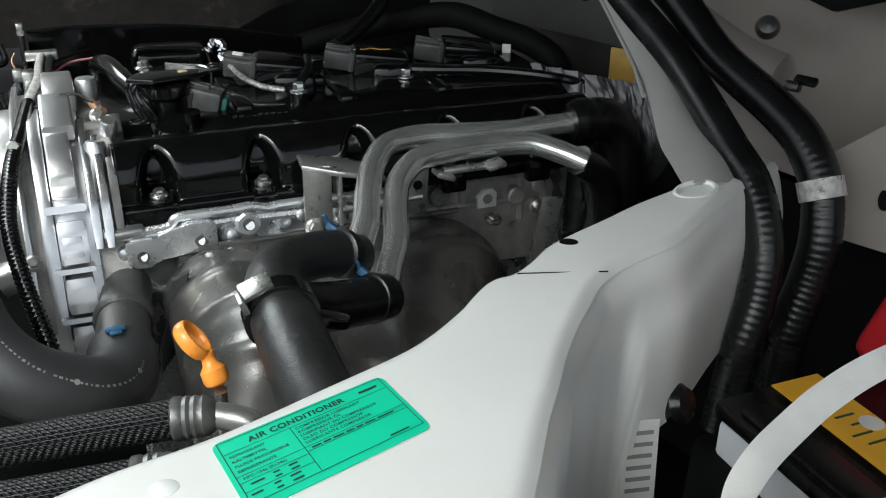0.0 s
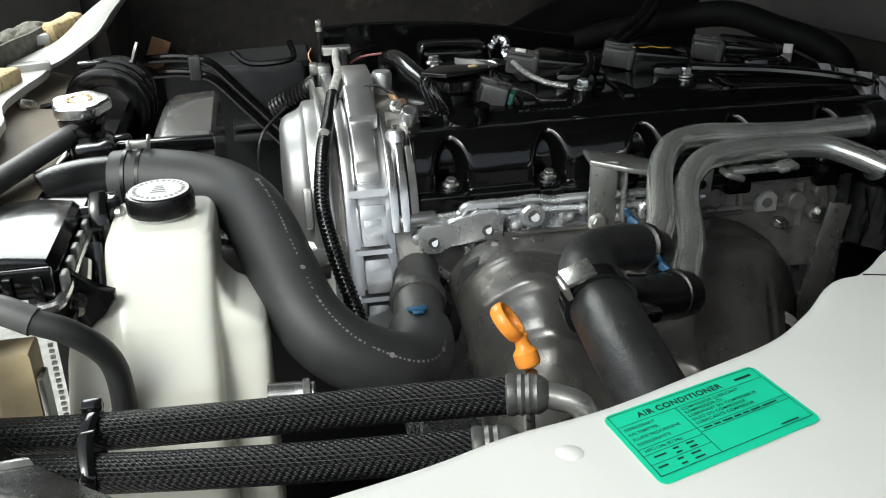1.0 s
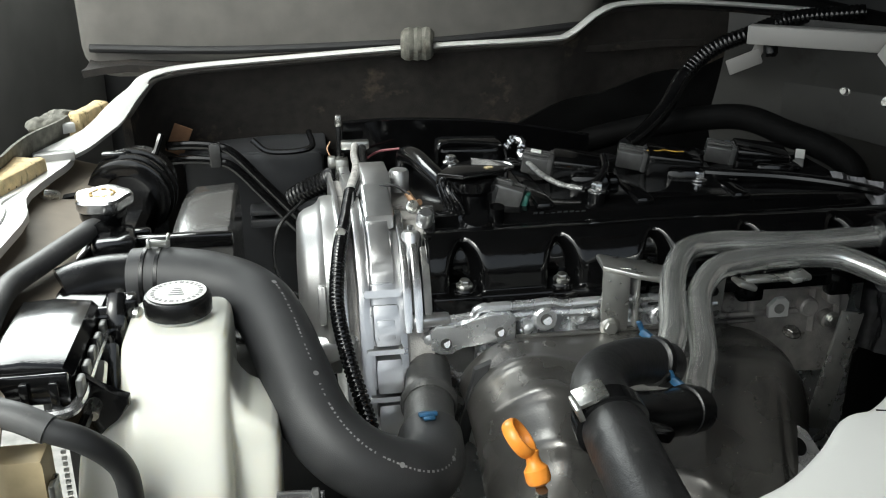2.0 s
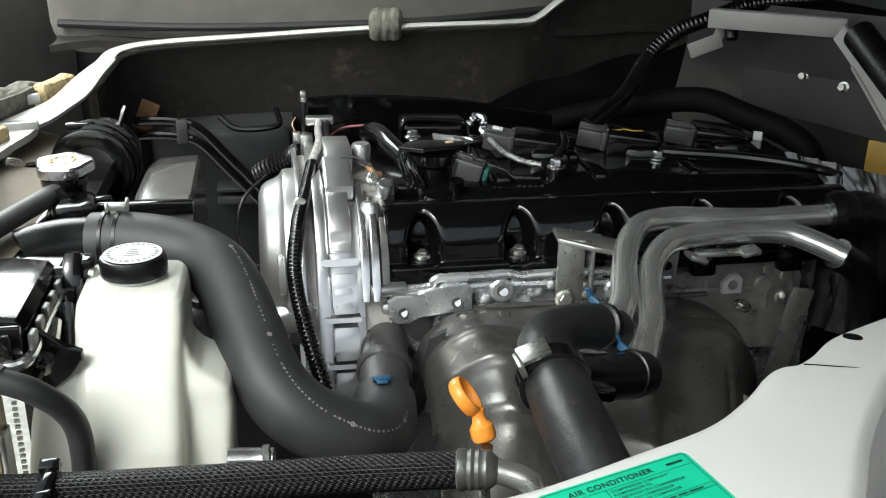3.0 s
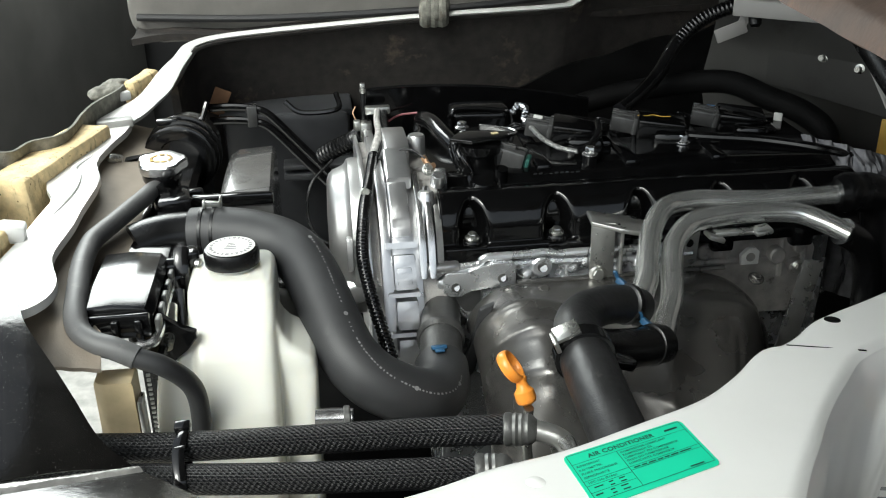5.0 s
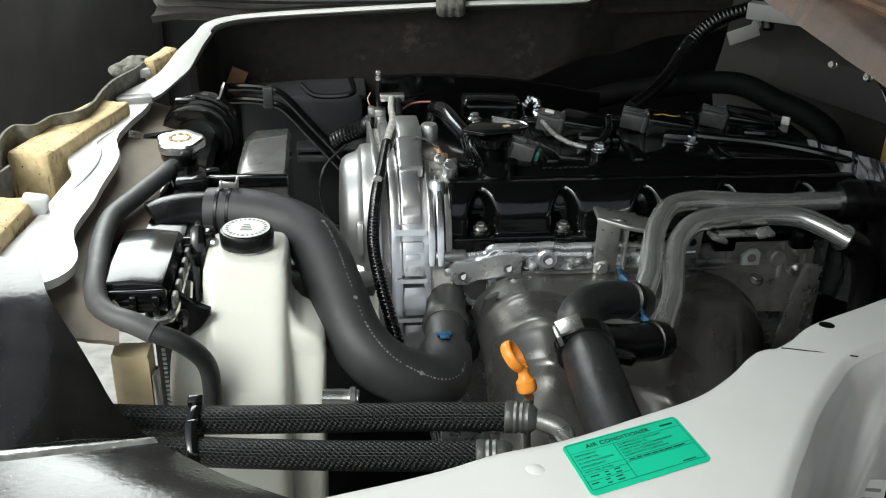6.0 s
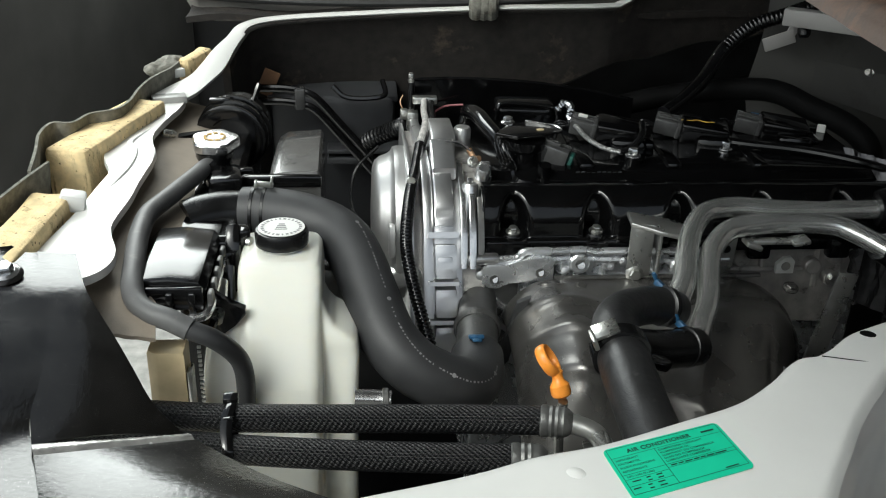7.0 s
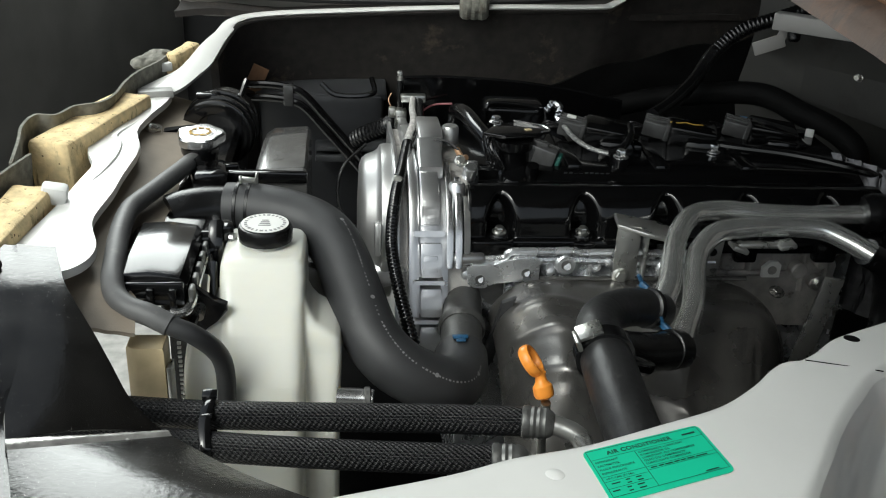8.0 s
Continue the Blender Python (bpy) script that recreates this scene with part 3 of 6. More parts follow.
for k, line in enumerate(("COMPRESSOR LUBRICANT", "KOMPRESSOR ÖL", "LUBRIFIANT DU COMPRESSEUR", "OLEO DO COMPRESSOR", "LUBRICANTE COMPRESOR")):
    written(line, 0.0026, sticker_pose(0.0350, 0.0132 + 0.0028 * k), INK, "line", sticker, 0.02, 1.12)
written("HFC-134a (R134a)", 0.0026, sticker_pose(0.0045, 0.0292), INK, "line", sticker)
bm = bmesh.new()
rnd = random.Random(4)
bar(bm, 0.071, 0.0055, 0.010, 0.0016)
a = 0.036
while a < 0.074:
    w = rnd.uniform(0.003, 0.009)
    bar(bm, a, 0.0274, min(w, 0.078 - a), 0.0010)
    a += w + 0.0012
for a, b, w in ((0.006, 0.0325, 0.006), (0.016, 0.0318, 0.003), (0.023, 0.0318, 0.004), (0.016, 0.0345, 0.003), (0.023, 0.0345, 0.004), (0.004, 0.0385, 0.005), (0.014, 0.038, 0.003), (0.021, 0.038, 0.005), (0.014, 0.041, 0.003), (0.021, 0.041, 0.005), (0.068, 0.0415, 0.010)):
    bar(bm, a, b, w, 0.0010)
part("small_print", bm, INK, sticker)

# ---- engine ----
engine = thing("engine", (0.3, 1.0, 0.8), "four-cylinder petrol engine with black valve cover", "engine")
bm = bmesh.new()
prism(bm, [(0.925, 0.80), (0.912, 1.02), (0.906, 1.06), (0.903, 1.10), (0.9045, 1.13), (0.9055, 1.150), (0.903, 1.155), (0.902, 1.166), (1.2, 1.1665), (1.2, 0.80)], 0.066, 0.345, "x", 0.003)
prism(bm, [(0.985, 0.80), (0.985, 1.166), (1.2, 1.166), (1.2, 0.80)], 0.343, 0.58, "x", 0.003)
for x, z, r, h in ((0.180, 1.156, 0.012, 0.013), (0.165, 1.163, 0.006, 0.006), (0.216, 1.153, 0.008, 0.008), (0.300, 1.149, 0.012, 0.012), (0.335, 1.152, 0.009, 0.009), (0.103, 1.088, 0.012, 0.014)):
    lathe(bm, [(r * 1.5, -0.004), (r * 1.1, 0.001), (r, h - 0.002), (r - 0.002, h), (r * 0.5, h), (r * 0.45, h - 0.004), (0.001, h - 0.004)], aim((x, 0.9045, z), (0, -1, 0.08)), seg=20)
for a, b, r in (((0.083, 0.9, 1.158), (0.128, 0.9, 1.161), 0.0050), ((0.128, 0.9, 1.160), (0.185, 0.9, 1.162), 0.0045), ((0.185, 0.9, 1.161), (0.238, 0.9, 1.159), 0.0050), ((0.16, 0.902, 1.116), (0.187, 0.902, 1.128), 0.006),
                ((0.075, 0.902, 1.098), (0.092, 0.902, 1.104), 0.007), ((0.118, 0.902, 1.098), (0.165, 0.902, 1.108), 0.006), ((0.165, 0.902, 1.108), (0.235, 0.902, 1.122), 0.005), ((0.205, 0.902, 1.135), (0.238, 0.902, 1.130), 0.005), ((0.21, 0.902, 1.157), (0.214, 0.902, 1.125), 0.004),
                ((0.072, 0.902, 1.15), (0.074, 0.902, 1.09), 0.005), ((0.26, 0.902, 1.155), (0.36, 0.902, 1.158), 0.005), ((0.27, 0.902, 1.13), (0.36, 0.902, 1.128), 0.004)):
    sweep(bm, [a, [0.5 * (p + q) for p, q in zip(a, b)], b], r, seg=8, n=2)
sweep(bm, [(0.058, 0.899, 1.160), (0.074, 0.899, 1.161), (0.090, 0.899, 1.162), (0.108, 0.899, 1.164), (0.113, 0.898, 1.170), (0.122, 0.898, 1.172), (0.162, 0.898, 1.172), (0.184, 0.898, 1.173), (0.200, 0.899, 1.169), (0.214, 0.899, 1.170), (0.245, 0.899, 1.170), (0.30, 0.90, 1.169), (0.345, 0.90, 1.168)], 0.0048, seg=10, n=5)
sweep(bm, [(0.060, 0.899, 1.124), (0.078, 0.898, 1.117), (0.090, 0.897, 1.103), (0.104, 0.897, 1.100), (0.116, 0.897, 1.108), (0.128, 0.898, 1.118), (0.156, 0.898, 1.120), (0.176, 0.899, 1.128), (0.196, 0.899, 1.134), (0.236, 0.90, 1.132), (0.30, 0.90, 1.133)], 0.0046, seg=10, n=5)
for x, z, r in ((0.164, 1.146, 0.0075), (0.110, 1.153, 0.007), (0.062, 1.110, 0.007), (0.066, 1.142, 0.008), (0.232, 1.158, 0.007), (0.268, 1.142, 0.010)):
    lathe(bm, [(1.3 * r, -0.004), (r, 0.003), (0.7 * r, 0.008), (0.2 * r, 0.010), (0.0005, 0.010)], aim((x, 0.903, z), (0, -1, 0.1)), seg=16)
head = part("cylinder_head", bm, HEAD_ALU, engine, "sand-cast bare aluminium")
bm = bmesh.new()
prism(bm, [(0.067, 1.133), (0.075, 1.128), (0.087, 1.127), (0.097, 1.136), (0.124, 1.137), (0.147, 1.134), (0.150, 1.138), (0.150, 1.162), (0.145, 1.167), (0.124, 1.168), (0.111, 1.163), (0.097, 1.156), (0.091, 1.158), (0.072, 1.158), (0.066, 1.152)], 0.891, 0.904, "y", 0.002)
plate = part("lifting_plate", bm, HEAD_ALU, engine)
for x, z in ((0.134, 1.148), (0.081, 1.140)):
    part("threaded_hole", turned([(0.0005, 0), (0.0055, 0), (0.0055, 0.001), (0.0005, 0.001)], aim((x, 0.8912, z), (0, -1, 0)), seg=16), DULL, plate)
    part("thread", turned([(0.0005, 0), (0.0042, 0), (0.0042, 0.0008), (0.0005, 0.0008)], aim((x + 0.001, 0.8904, z + 0.0005), (-0.2, -1, 0.4)) @ Matrix.Diagonal((0.75, 1.1, 1, 1)), seg=12), MACHINED, plate)
for x, z in ((0.180, 1.157), (0.300, 1.149)):
    part("stud_hole", turned([(0.0005, 0), (0.0058, 0), (0.0058, 0.001), (0.0005, 0.001)], aim((x, 0.8908, z + 0.001), (0, -1, 0.08)), seg=16), DULL, head)
    part("thread", turned([(0.0005, 0), (0.0044, 0), (0.0044, 0.0008), (0.0005, 0.0008)], aim((x + 0.001, 0.8896, z), (-0.2, -1, 0.4)), seg=12), MACHINED, head)

# valve cover with bolt pockets along its near side
full = [(0.910, 1.168), (0.910, 1.178), (0.916, 1.183), (0.917, 1.199), (0.919, 1.213), (0.926, 1.225), (0.934, 1.232), (0.950, 1.232), (0.966, 1.226), (0.98, 1.222), (1.0, 1.234), (1.16, 1.236), (1.2, 1.20), (1.2, 1.168)]
POCKETS = (0.104, 0.202, 0.300, 0.398, 0.496)
SECTION = [(0, 0.910, 1.166), (0, 0.9095, 1.172), (0, 0.910, 1.178), (0, 0.914, 1.183), (0, 0.9150, 1.192), (0, 0.9160, 1.202), (0, 0.9195, 1.213), (0, 0.9255, 1.223), (0, 0.934, 1.2295), (0, 0.944, 1.2320), (0, 0.956, 1.230), (0, 0.968, 1.2255), (0, 0.980, 1.223), (0, 0.990, 1.2285), (0, 1.0, 1.234), (0, 1.05, 1.236), (0, 1.10, 1.237), (0, 1.16, 1.235), (0, 1.19, 1.21), (0, 1.20, 1.168)]


def cover_skin(u, v):
    x = 0.070 + 0.496 * u
    p = along(SECTION, v ** 1.6)
    y = p.y
    if p.z > 1.180 and y < 0.962:
        for c in POCKETS:
            r = abs(x - c) / 0.0150 if p.z < 1.196 else math.hypot((x - c) / 0.0150, (p.z - 1.196) / 0.0290)
            y += 0.026 / (1 + math.exp(min(40, 11 * (r - 1))))
    return (x, y + 0.0004 * noise.noise(Vector((30 * x, 40 * p.z, 0))), p.z)


bm = sheet_of(cover_skin, 420, 90, -0.003)
prism(bm, full, 0.0665, 0.0712, "x", 0.0015)
prism(bm, full, 0.5650, 0.5700, "x", 0.0015)
cover = part("valve_cover", bm, COVER, engine, "glossy black valve cover", sharp=30)
for x in POCKETS:
    bm = bmesh.new()
    if x < 0.11:
        rbox(bm, (0.050, 0.018, 0.034), T(0.0945, 0.9075, 1.1665), 0.004)
    else:
        rbox(bm, (0.027, 0.016, 0.026), T(x, 0.909, 1.1680), 0.004)
    lathe(bm, [(0.015, 0), (0.014, 0.012), (0.013, 0.014), (0.001, 0.014)], aim((x, 0.920, 1.172), (0, 0, 1)), seg=18)
    part("bolt_boss", bm, COVER, cover)
part("round_pad", turned([(0.03, 0), (0.028, 0.004), (0.001, 0.004)], aim((0.33, 1.05, 1.235), (0, 0, 1)), seg=24), COVER, cover)
for x in (0.25, 0.36, 0.47):
    part("rib", boxes(((0.02, 0.15, 0.012), T(x - 0.045, 1.07, 1.236)), bevel=0.004), COVER, cover)
for x in (0.104, 0.202, 0.300, 0.398, 0.496):
    bolt(engine, (x, 0.919, 1.187), (0, -0.15, 1), STEEL, r=0.0056, h=0.007)
bm = bmesh.new()
rnd = random.Random(2)
for k in range(9):
    m = T(0.192 + 0.0065 * k, 0.9900, 1.2322, -52, 0, 0)
    rbox(bm, (0.004, 0.0008 + 0.0065 * rnd.random(), 0.0006), m, 0)
part("raised_mark", bm, BOX_GREY, cover, "worn raised casting mark")

# timing cover: slices across the engine's length give its flanges and ribs
tprof = [(0.858, 1.03), (0.856, 1.075), (0.872, 1.11), (0.892, 1.155), (0.909, 1.195), (0.928, 1.222), (0.952, 1.238), (0.985, 1.247), (1.05, 1.249), (1.18, 1.235), (1.20, 1.10), (1.18, 0.98), (0.90, 0.98)]


def grown(prof, g):
    cy, cz = 1.06, 1.12
    out = []
    for y, z in prof:
        d = Vector((y - cy, z - cz))
        d *= 1 + g / d.length
        out.append((cy + d.x, cz + d.y))
    return out


timing = thing("timing_cover", (0.0, 1.0, 1.0), "cast aluminium timing chain cover on the engine's end", "engine cover")
# recessed webs take the darker casting, so groove shade is in their colour
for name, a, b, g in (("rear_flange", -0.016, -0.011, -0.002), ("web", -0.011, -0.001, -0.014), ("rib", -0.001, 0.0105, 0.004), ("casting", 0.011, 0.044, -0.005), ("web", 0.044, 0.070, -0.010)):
    part(name, prisms((grown(tprof, g), a, b), axis="x", bevel=0.0015), GRIMY_SHADED if name == "web" else ALU, timing, sharp=30)
near_side = tprof[:9]


def at_height(z, g):
    """A point of the cover's near outline at a height, moved outwards by g."""
    for (y0, z0), (y1, z1) in zip(near_side, near_side[1:]):
        if z0 <= z <= z1:
            y = y0 + (y1 - y0) * (z - z0) / (z1 - z0)
            break
    d = Vector((y - 1.06, z - 1.12)).normalized()
    return (y + g * d.x, z + g * d.y)


def rim_pad(x0, x1, z0, z1, g, mat, name, bevel=0.0015, base=-0.012):
    zs = [z0 + (z1 - z0) * k / 5 for k in range(6)]
    bm = bmesh.new()
    prism(bm, [at_height(z, g) for z in zs] + [at_height(z, base) for z in zs[::-1]], x0, x1, "x", bevel)
    return part(name, bm, mat, timing)


for x0, x1, z0, z1, g in ((0.0120, 0.0335, 1.198, 1.245, 0.009), (0.0120, 0.036, 1.147, 1.180, 0.011), (0.012, 0.036, 1.109, 1.136, 0.012), (0.012, 0.038, 1.075, 1.098, 0.010)):
    rim_pad(x0, x1, z0, z1, g, ALU, "pad", bevel=0.0018)
rim_pad(0.0125, 0.033, 1.199, 1.219, 0.0105, ALU, "pad", bevel=0.001)
rim_pad(0.0150, 0.031, 1.152, 1.168, 0.0125, ALU, "pad", bevel=0.001)
for z0, z1, g in ((1.1865, 1.1925, 0.0115), (1.1395, 1.1435, 0.010), (1.1005, 1.1045, 0.009)):
    rim_pad(0.004, 0.039, z0, z1, g, ALU, "rib")
rim_pad(0.0415, 0.0490, 1.155, 1.2455, 0.006, MACHINED, "machined_flange")
rim_pad(0.0515, 0.0590, 1.155, 1.238, 0.007, MACHINED, "machined_flange")
rim_pad(0.0615, 0.0690, 1.165, 1.225, 0.002, DULL, "flange")
bm = bmesh.new()
lathe(bm, [(1.0, 0.0), (1.0, 0.014), (0.985, 0.019), (0.93, 0.022), (0.90, 0.026), (0.86, 0.036), (0.81, 0.042), (0.72, 0.045), (0.30, 0.047), (0.01, 0.047)], aim((-0.010, 1.05, 1.143), (-1, 0, 0)) @ Matrix.Diagonal((0.098, 0.098, 1, 1)), seg=64)
rbox(bm, (0.008, 0.02, 0.04), T(-0.034, 0.957, 1.16, -15), 0.003)
part("valve_timing_cap", bm, CAST_DARK, timing, "smooth bulged end cap")
for y, z in ((0.868, 1.052), (0.872, 1.075)):
    part("block", boxes(((0.05, 0.03, 0.022), T(0.02, y, z)), bevel=0.006), ALU, timing)
for r, h, at, way in ((0.016, 0.054, (-0.012, 0.862, 1.06), (1, 0, 0)), (0.0095, 0.036, (0.054, 0.936, 1.204), (0.02, 0.10, 1)), (0.008, 0.014, (0.068, 0.945, 1.245), (0.1, -0.35, 0.9)), (0.007, 0.035, (0.05, 0.898, 1.162), (1, 0, 0.05)), (0.018, 0.034, (-0.048, 0.972, 1.10), (0.9, 0, 0.3))):
    part("boss", turned([(r, 0), (r, h - 0.003), (0.8 * r, h), (0.001, h)], aim(at, way), seg=20), ALU, timing)
for at in ((0.062, 0.975, 1.252), (0.053, 0.87, 1.12), (-0.011, 0.884, 1.152), (-0.013, 0.945, 1.238)):
    bolt(timing, at, (0, -0.8, 0.6), r=0.005, h=0.009)

part("upper_pad", prisms(([(0.955, 1.238), (1.00, 1.242), (1.02, 1.262), (1.01, 1.268), (0.985, 1.262), (0.955, 1.252)], 0.012, 0.040), axis="x", bevel=0.0025), ALU, timing)
part("upper_pad", prisms(([(1.03, 1.242), (1.10, 1.244), (1.10, 1.266), (1.05, 1.268), (1.03, 1.262)], 0.016, 0.046), axis="x", bevel=0.003), ALU, timing)
part("upper_boss", turned([(0.011, 0), (0.011, 0.020), (0.009, 0.023), (0.001, 0.023)], aim((0.058, 1.065, 1.243), (0, 0, 1)), seg=20), CAST_DARK, timing)
bm = bmesh.new()
prism(bm, [(0.962, 1.222), (0.985, 1.240), (0.985, 1.250), (0.972, 1.254), (0.958, 1.240)], 0.068, 0.082, "x", 0.002)
part("end_ear", bm, MACHINED, timing, "bright machined ear")

# thermostat housing and its elbow
thermo = thing("thermostat_housing", (0.064, 0.85, 1.12), "stained dark cast coolant outlet below cylinder head", "housing")
bm = bmesh.new()
sweep(bm, [(0.048, 0.755, 1.108), (0.050, 0.79, 1.111), (0.055, 0.83, 1.113), (0.064, 0.90, 1.108)], 0.0225, seg=20)
lathe(bm, [(0.024, 0), (0.026, 0.003), (0.026, 0.010), (0.023, 0.013)], aim((0.054, 0.822, 1.1125), (0.12, 1, 0.06)), seg=24)
rbox(bm, (0.075, 0.015, 0.05), T(0.075, 0.905, 1.110), 0.008)
lathe(bm, [(0.011, 0), (0.011, 0.02), (0.001, 0.02)], aim((0.103, 0.915, 1.083), (0, -1, 0.2)), seg=16)
part("outlet", bm, OUTLET, thermo)
bolt(thermo, (0.104, 0.896, 1.087), (0, -1, 0.25), r=0.007, h=0.009)
part("spring_clip", boxes(((0.016, 0.006, 0.004), T(0.045, 0.767, 1.1385, -20)), ((0.010, 0.012, 0.003), T(0.045, 0.762, 1.138, -20)), bevel=0.001), BLUE, thermo, "blue painted hose clip ear")

# exhaust heat shield: pressed sheet with lobes
SHP = [(0.0, 0.886, 1.142), (0.0, 0.858, 1.145), (0.0, 0.815, 1.141), (0.0, 0.765, 1.128), (0.0, 0.715, 1.100), (0.0, 0.680, 1.055), (0.0, 0.660, 0.985), (0.0, 0.655, 0.88)]


def bump_at(u, v, cu, cv, wu, wv):
    return math.exp(-((u - cu) / wu) ** 2 - ((v - cv) / wv) ** 2)


# how far the shield reaches along the engine, from its upper to its lower edge
SHIELD_END = [(0.432, 0, 0), (0.438, 0, 0.2), (0.426, 0, 0.4), (0.405, 0, 0.6), (0.390, 0, 0.8), (0.380, 0, 1)]


def shield_skin(u, v):
    p = along(SHP, v)
    end = along(SHIELD_END, min(1.0, max(0.0, (0.886 - p.y) / 0.226))).x
    x = 0.092 + (end - 0.092) * u
    right = min(1.0, max(0.0, (x - end + 0.077) / 0.0772))
    left = min(1.0, max(0.0, (0.155 - x) / 0.063))
    drop = 0.10 * (1 - math.sqrt(1 - min(0.999, right ** 2))) + 0.05 * (1 - math.sqrt(1 - min(0.999, left ** 2)))
    back = 0.03 * right ** 3 * min(1, 2 * v) + 0.03 * left ** 3 * min(1, 2 * v)
    lift = 0.030 * bump_at(u, v, 0.20, 0.45, 0.13, 0.20) + 0.016 * bump_at(u, v, 0.74, 0.40, 0.17, 0.16)
    lift -= 0.012 * bump_at(u, v, 0.46, 0.55, 0.12, 0.25)
    for c, a in ((0.22, 0.006), (0.36, 0.008), (0.50, 0.007)):
        arc = c + 2.2 * (u - 0.14) ** 2
        lift += a * math.exp(-((v - arc) / 0.022) ** 2) * bump_at(u, v, 0.15, c, 0.13, 0.4)
    lift -= 0.007 * bump_at(u, v, 0.76, 0.235, 0.20, 0.035)
    lift += 0.006 * bump_at(u, v, 0.78, 0.31, 0.22, 0.03)
    lift += 0.004 * math.exp(-((v - 0.62 - 0.5 * (u - 0.6)) / 0.02) ** 2) * bump_at(u, v, 0.62, 0.62, 0.12, 0.2)
    lift += 0.002 * bump_at(u, v, 0.60, 0.55, 0.03, 0.2)
    lift -= 0.003 * math.exp(-((u - 0.78 - 0.12 * v) / 0.012) ** 2) * bump_at(u, v, 0.8, 0.55, 0.2, 0.12)
    wave = 0.0016 * noise.noise(Vector((14 * x, 4 * v, 0.3))) + 0.0006 * noise.noise(Vector((45 * x, 14 * v, 1.3)))
    return (x + 0.004 * right * v, p.y - 0.8 * lift + back + wave, p.z + 0.6 * lift - drop + wave)


shield = thing("heat_shield", (0.3, 0.75, 0.95), "dark steel pressed heat shield over the exhaust manifold", "heat shield")
part("skin", sheet_of(shield_skin, 110, 70, 0.0015), SHIELD, shield, sharp=60)
bm = tube([(0.150 + 0.245 * k / 8, 0.887, 1.143) for k in range(9)], 0.004, seg=8, n=2, flat=0.6, up=(0, 0, 1))
part("rolled_edge", bm, SHIELD, shield)
for x, y, z in ((0.175, 0.860, 1.146), (0.422, 0.860, 1.142)):
    bolt(shield, (x, y, z - 0.003), (0, -0.4, 1), SHIELD, r=0.006, h=0.006)
part("rubber_flap", prisms(([(0.100, 1.135), (0.116, 1.142), (0.104, 1.105), (0.095, 1.06), (0.080, 1.04), (0.082, 1.07), (0.092, 1.10)], 0.842, 0.850), axis="y", bevel=0.0015), RUBBER, shield, "torn black rubber flap")
bkm = aim((0.365, 0.734, 1.0925), (0.22, -0.62, 0.75))
lug = part("mounting_lug", prisms(([(-0.017, -0.030), (0.012, -0.034), (0.021, -0.012), (0.019, 0.010), (0.008, 0.022), (-0.004, 0.024), (-0.016, 0.012)], -0.0015, 0.0025), axis="z", bevel=0.001), HEAD_ALU, shield, "bright steel mounting lug with a hole")
lug.data.transform(lug.matrix_world.inverted() @ bkm)
part("lug_hole", turned([(0.0005, 0), (0.0085, 0), (0.0085, 0.0010), (0.0005, 0.0010)], bkm @ T(0, 0, 0.0026), seg=18), SHADE, lug)
part("strut", tube([(0.125, 0.60, 1.13), (0.135, 0.56, 1.08), (0.15, 0.52, 1.0)], 0.012, seg=8, flat=0.3), STEEL, shield, "bright flat steel strap")

# end plate of the head on the far right, with its tab and bracket
endp = thing("head_end_plate", (0.45, 0.94, 1.13), "dirty cast aluminium flange behind the pipes", "engine part")
bm = bmesh.new()
prism(bm, [(0.350, 1.04), (0.545, 1.03), (0.552, 1.120), (0.540, 1.142), (0.462, 1.153), (0.385, 1.156), (0.350, 1.15)], 0.966, 0.984, "y", 0.003)
for a, b in (((0.372, 1.148), (0.540, 1.137)), ((0.380, 1.112), (0.505, 1.110)), ((0.385, 1.150), (0.388, 1.112)), ((0.432, 1.148), (0.434, 1.112)), ((0.505, 1.140), (0.508, 1.085)), ((0.535, 1.137), (0.538, 1.09))):
    sweep(bm, [(a[0], 0.966, a[1]), (0.5 * (a[0] + b[0]), 0.965, 0.5 * (a[1] + b[1])), (b[0], 0.966, b[1])], 0.0045, seg=8, n=2)
for x, z, r in ((0.402, 1.130, 0.011), (0.497, 1.118, 0.011), (0.524, 1.10, 0.010), (0.524, 1.128, 0.008)):
    lathe(bm, [(r, 0), (r, 0.012), (r - 0.002, 0.014), (0.001, 0.014)], aim((x, 0.967, z), (0, -1, 0)), seg=16)
part("flange", bm, GRIMY_SHADED, endp, "grimy cast aluminium")
bm = bmesh.new()
prism(bm, [(0.447, 1.111), (0.470, 1.111), (0.470, 1.128), (0.464, 1.134), (0.455, 1.133), (0.446, 1.124)], 0.950, 0.957, "y", 0.0015)
part("white_tab", bm, PAPER, endp, "pale plated tab with a hole")
part("tab_hole", turned([(0.0005, 0), (0.0058, 0), (0.0058, 0.001), (0.0005, 0.001)], aim((0.458, 0.9495, 1.122), (0, -1, 0)), seg=14), GRIMY_SHADED, endp)
bolt(endp, (0.524, 0.952, 1.103), (0, -1, 0.1), r=0.006, h=0.007)
part("stay", boxes(((0.026, 0.004, 0.14), T(0.504, 0.905, 1.065, 0, 10, 0)), bevel=0.0015), ZINC, endp, "bright steel stay")
part("stay", boxes(((0.020, 0.004, 0.075), T(0.353, 0.900, 1.160, 0, 3, 0)), ((0.004, 0.016, 0.075), T(0.364, 0.907, 1.160, 0, 3, 0)), bevel=0.0015), ZINC, endp, "pale slotted steel stay")
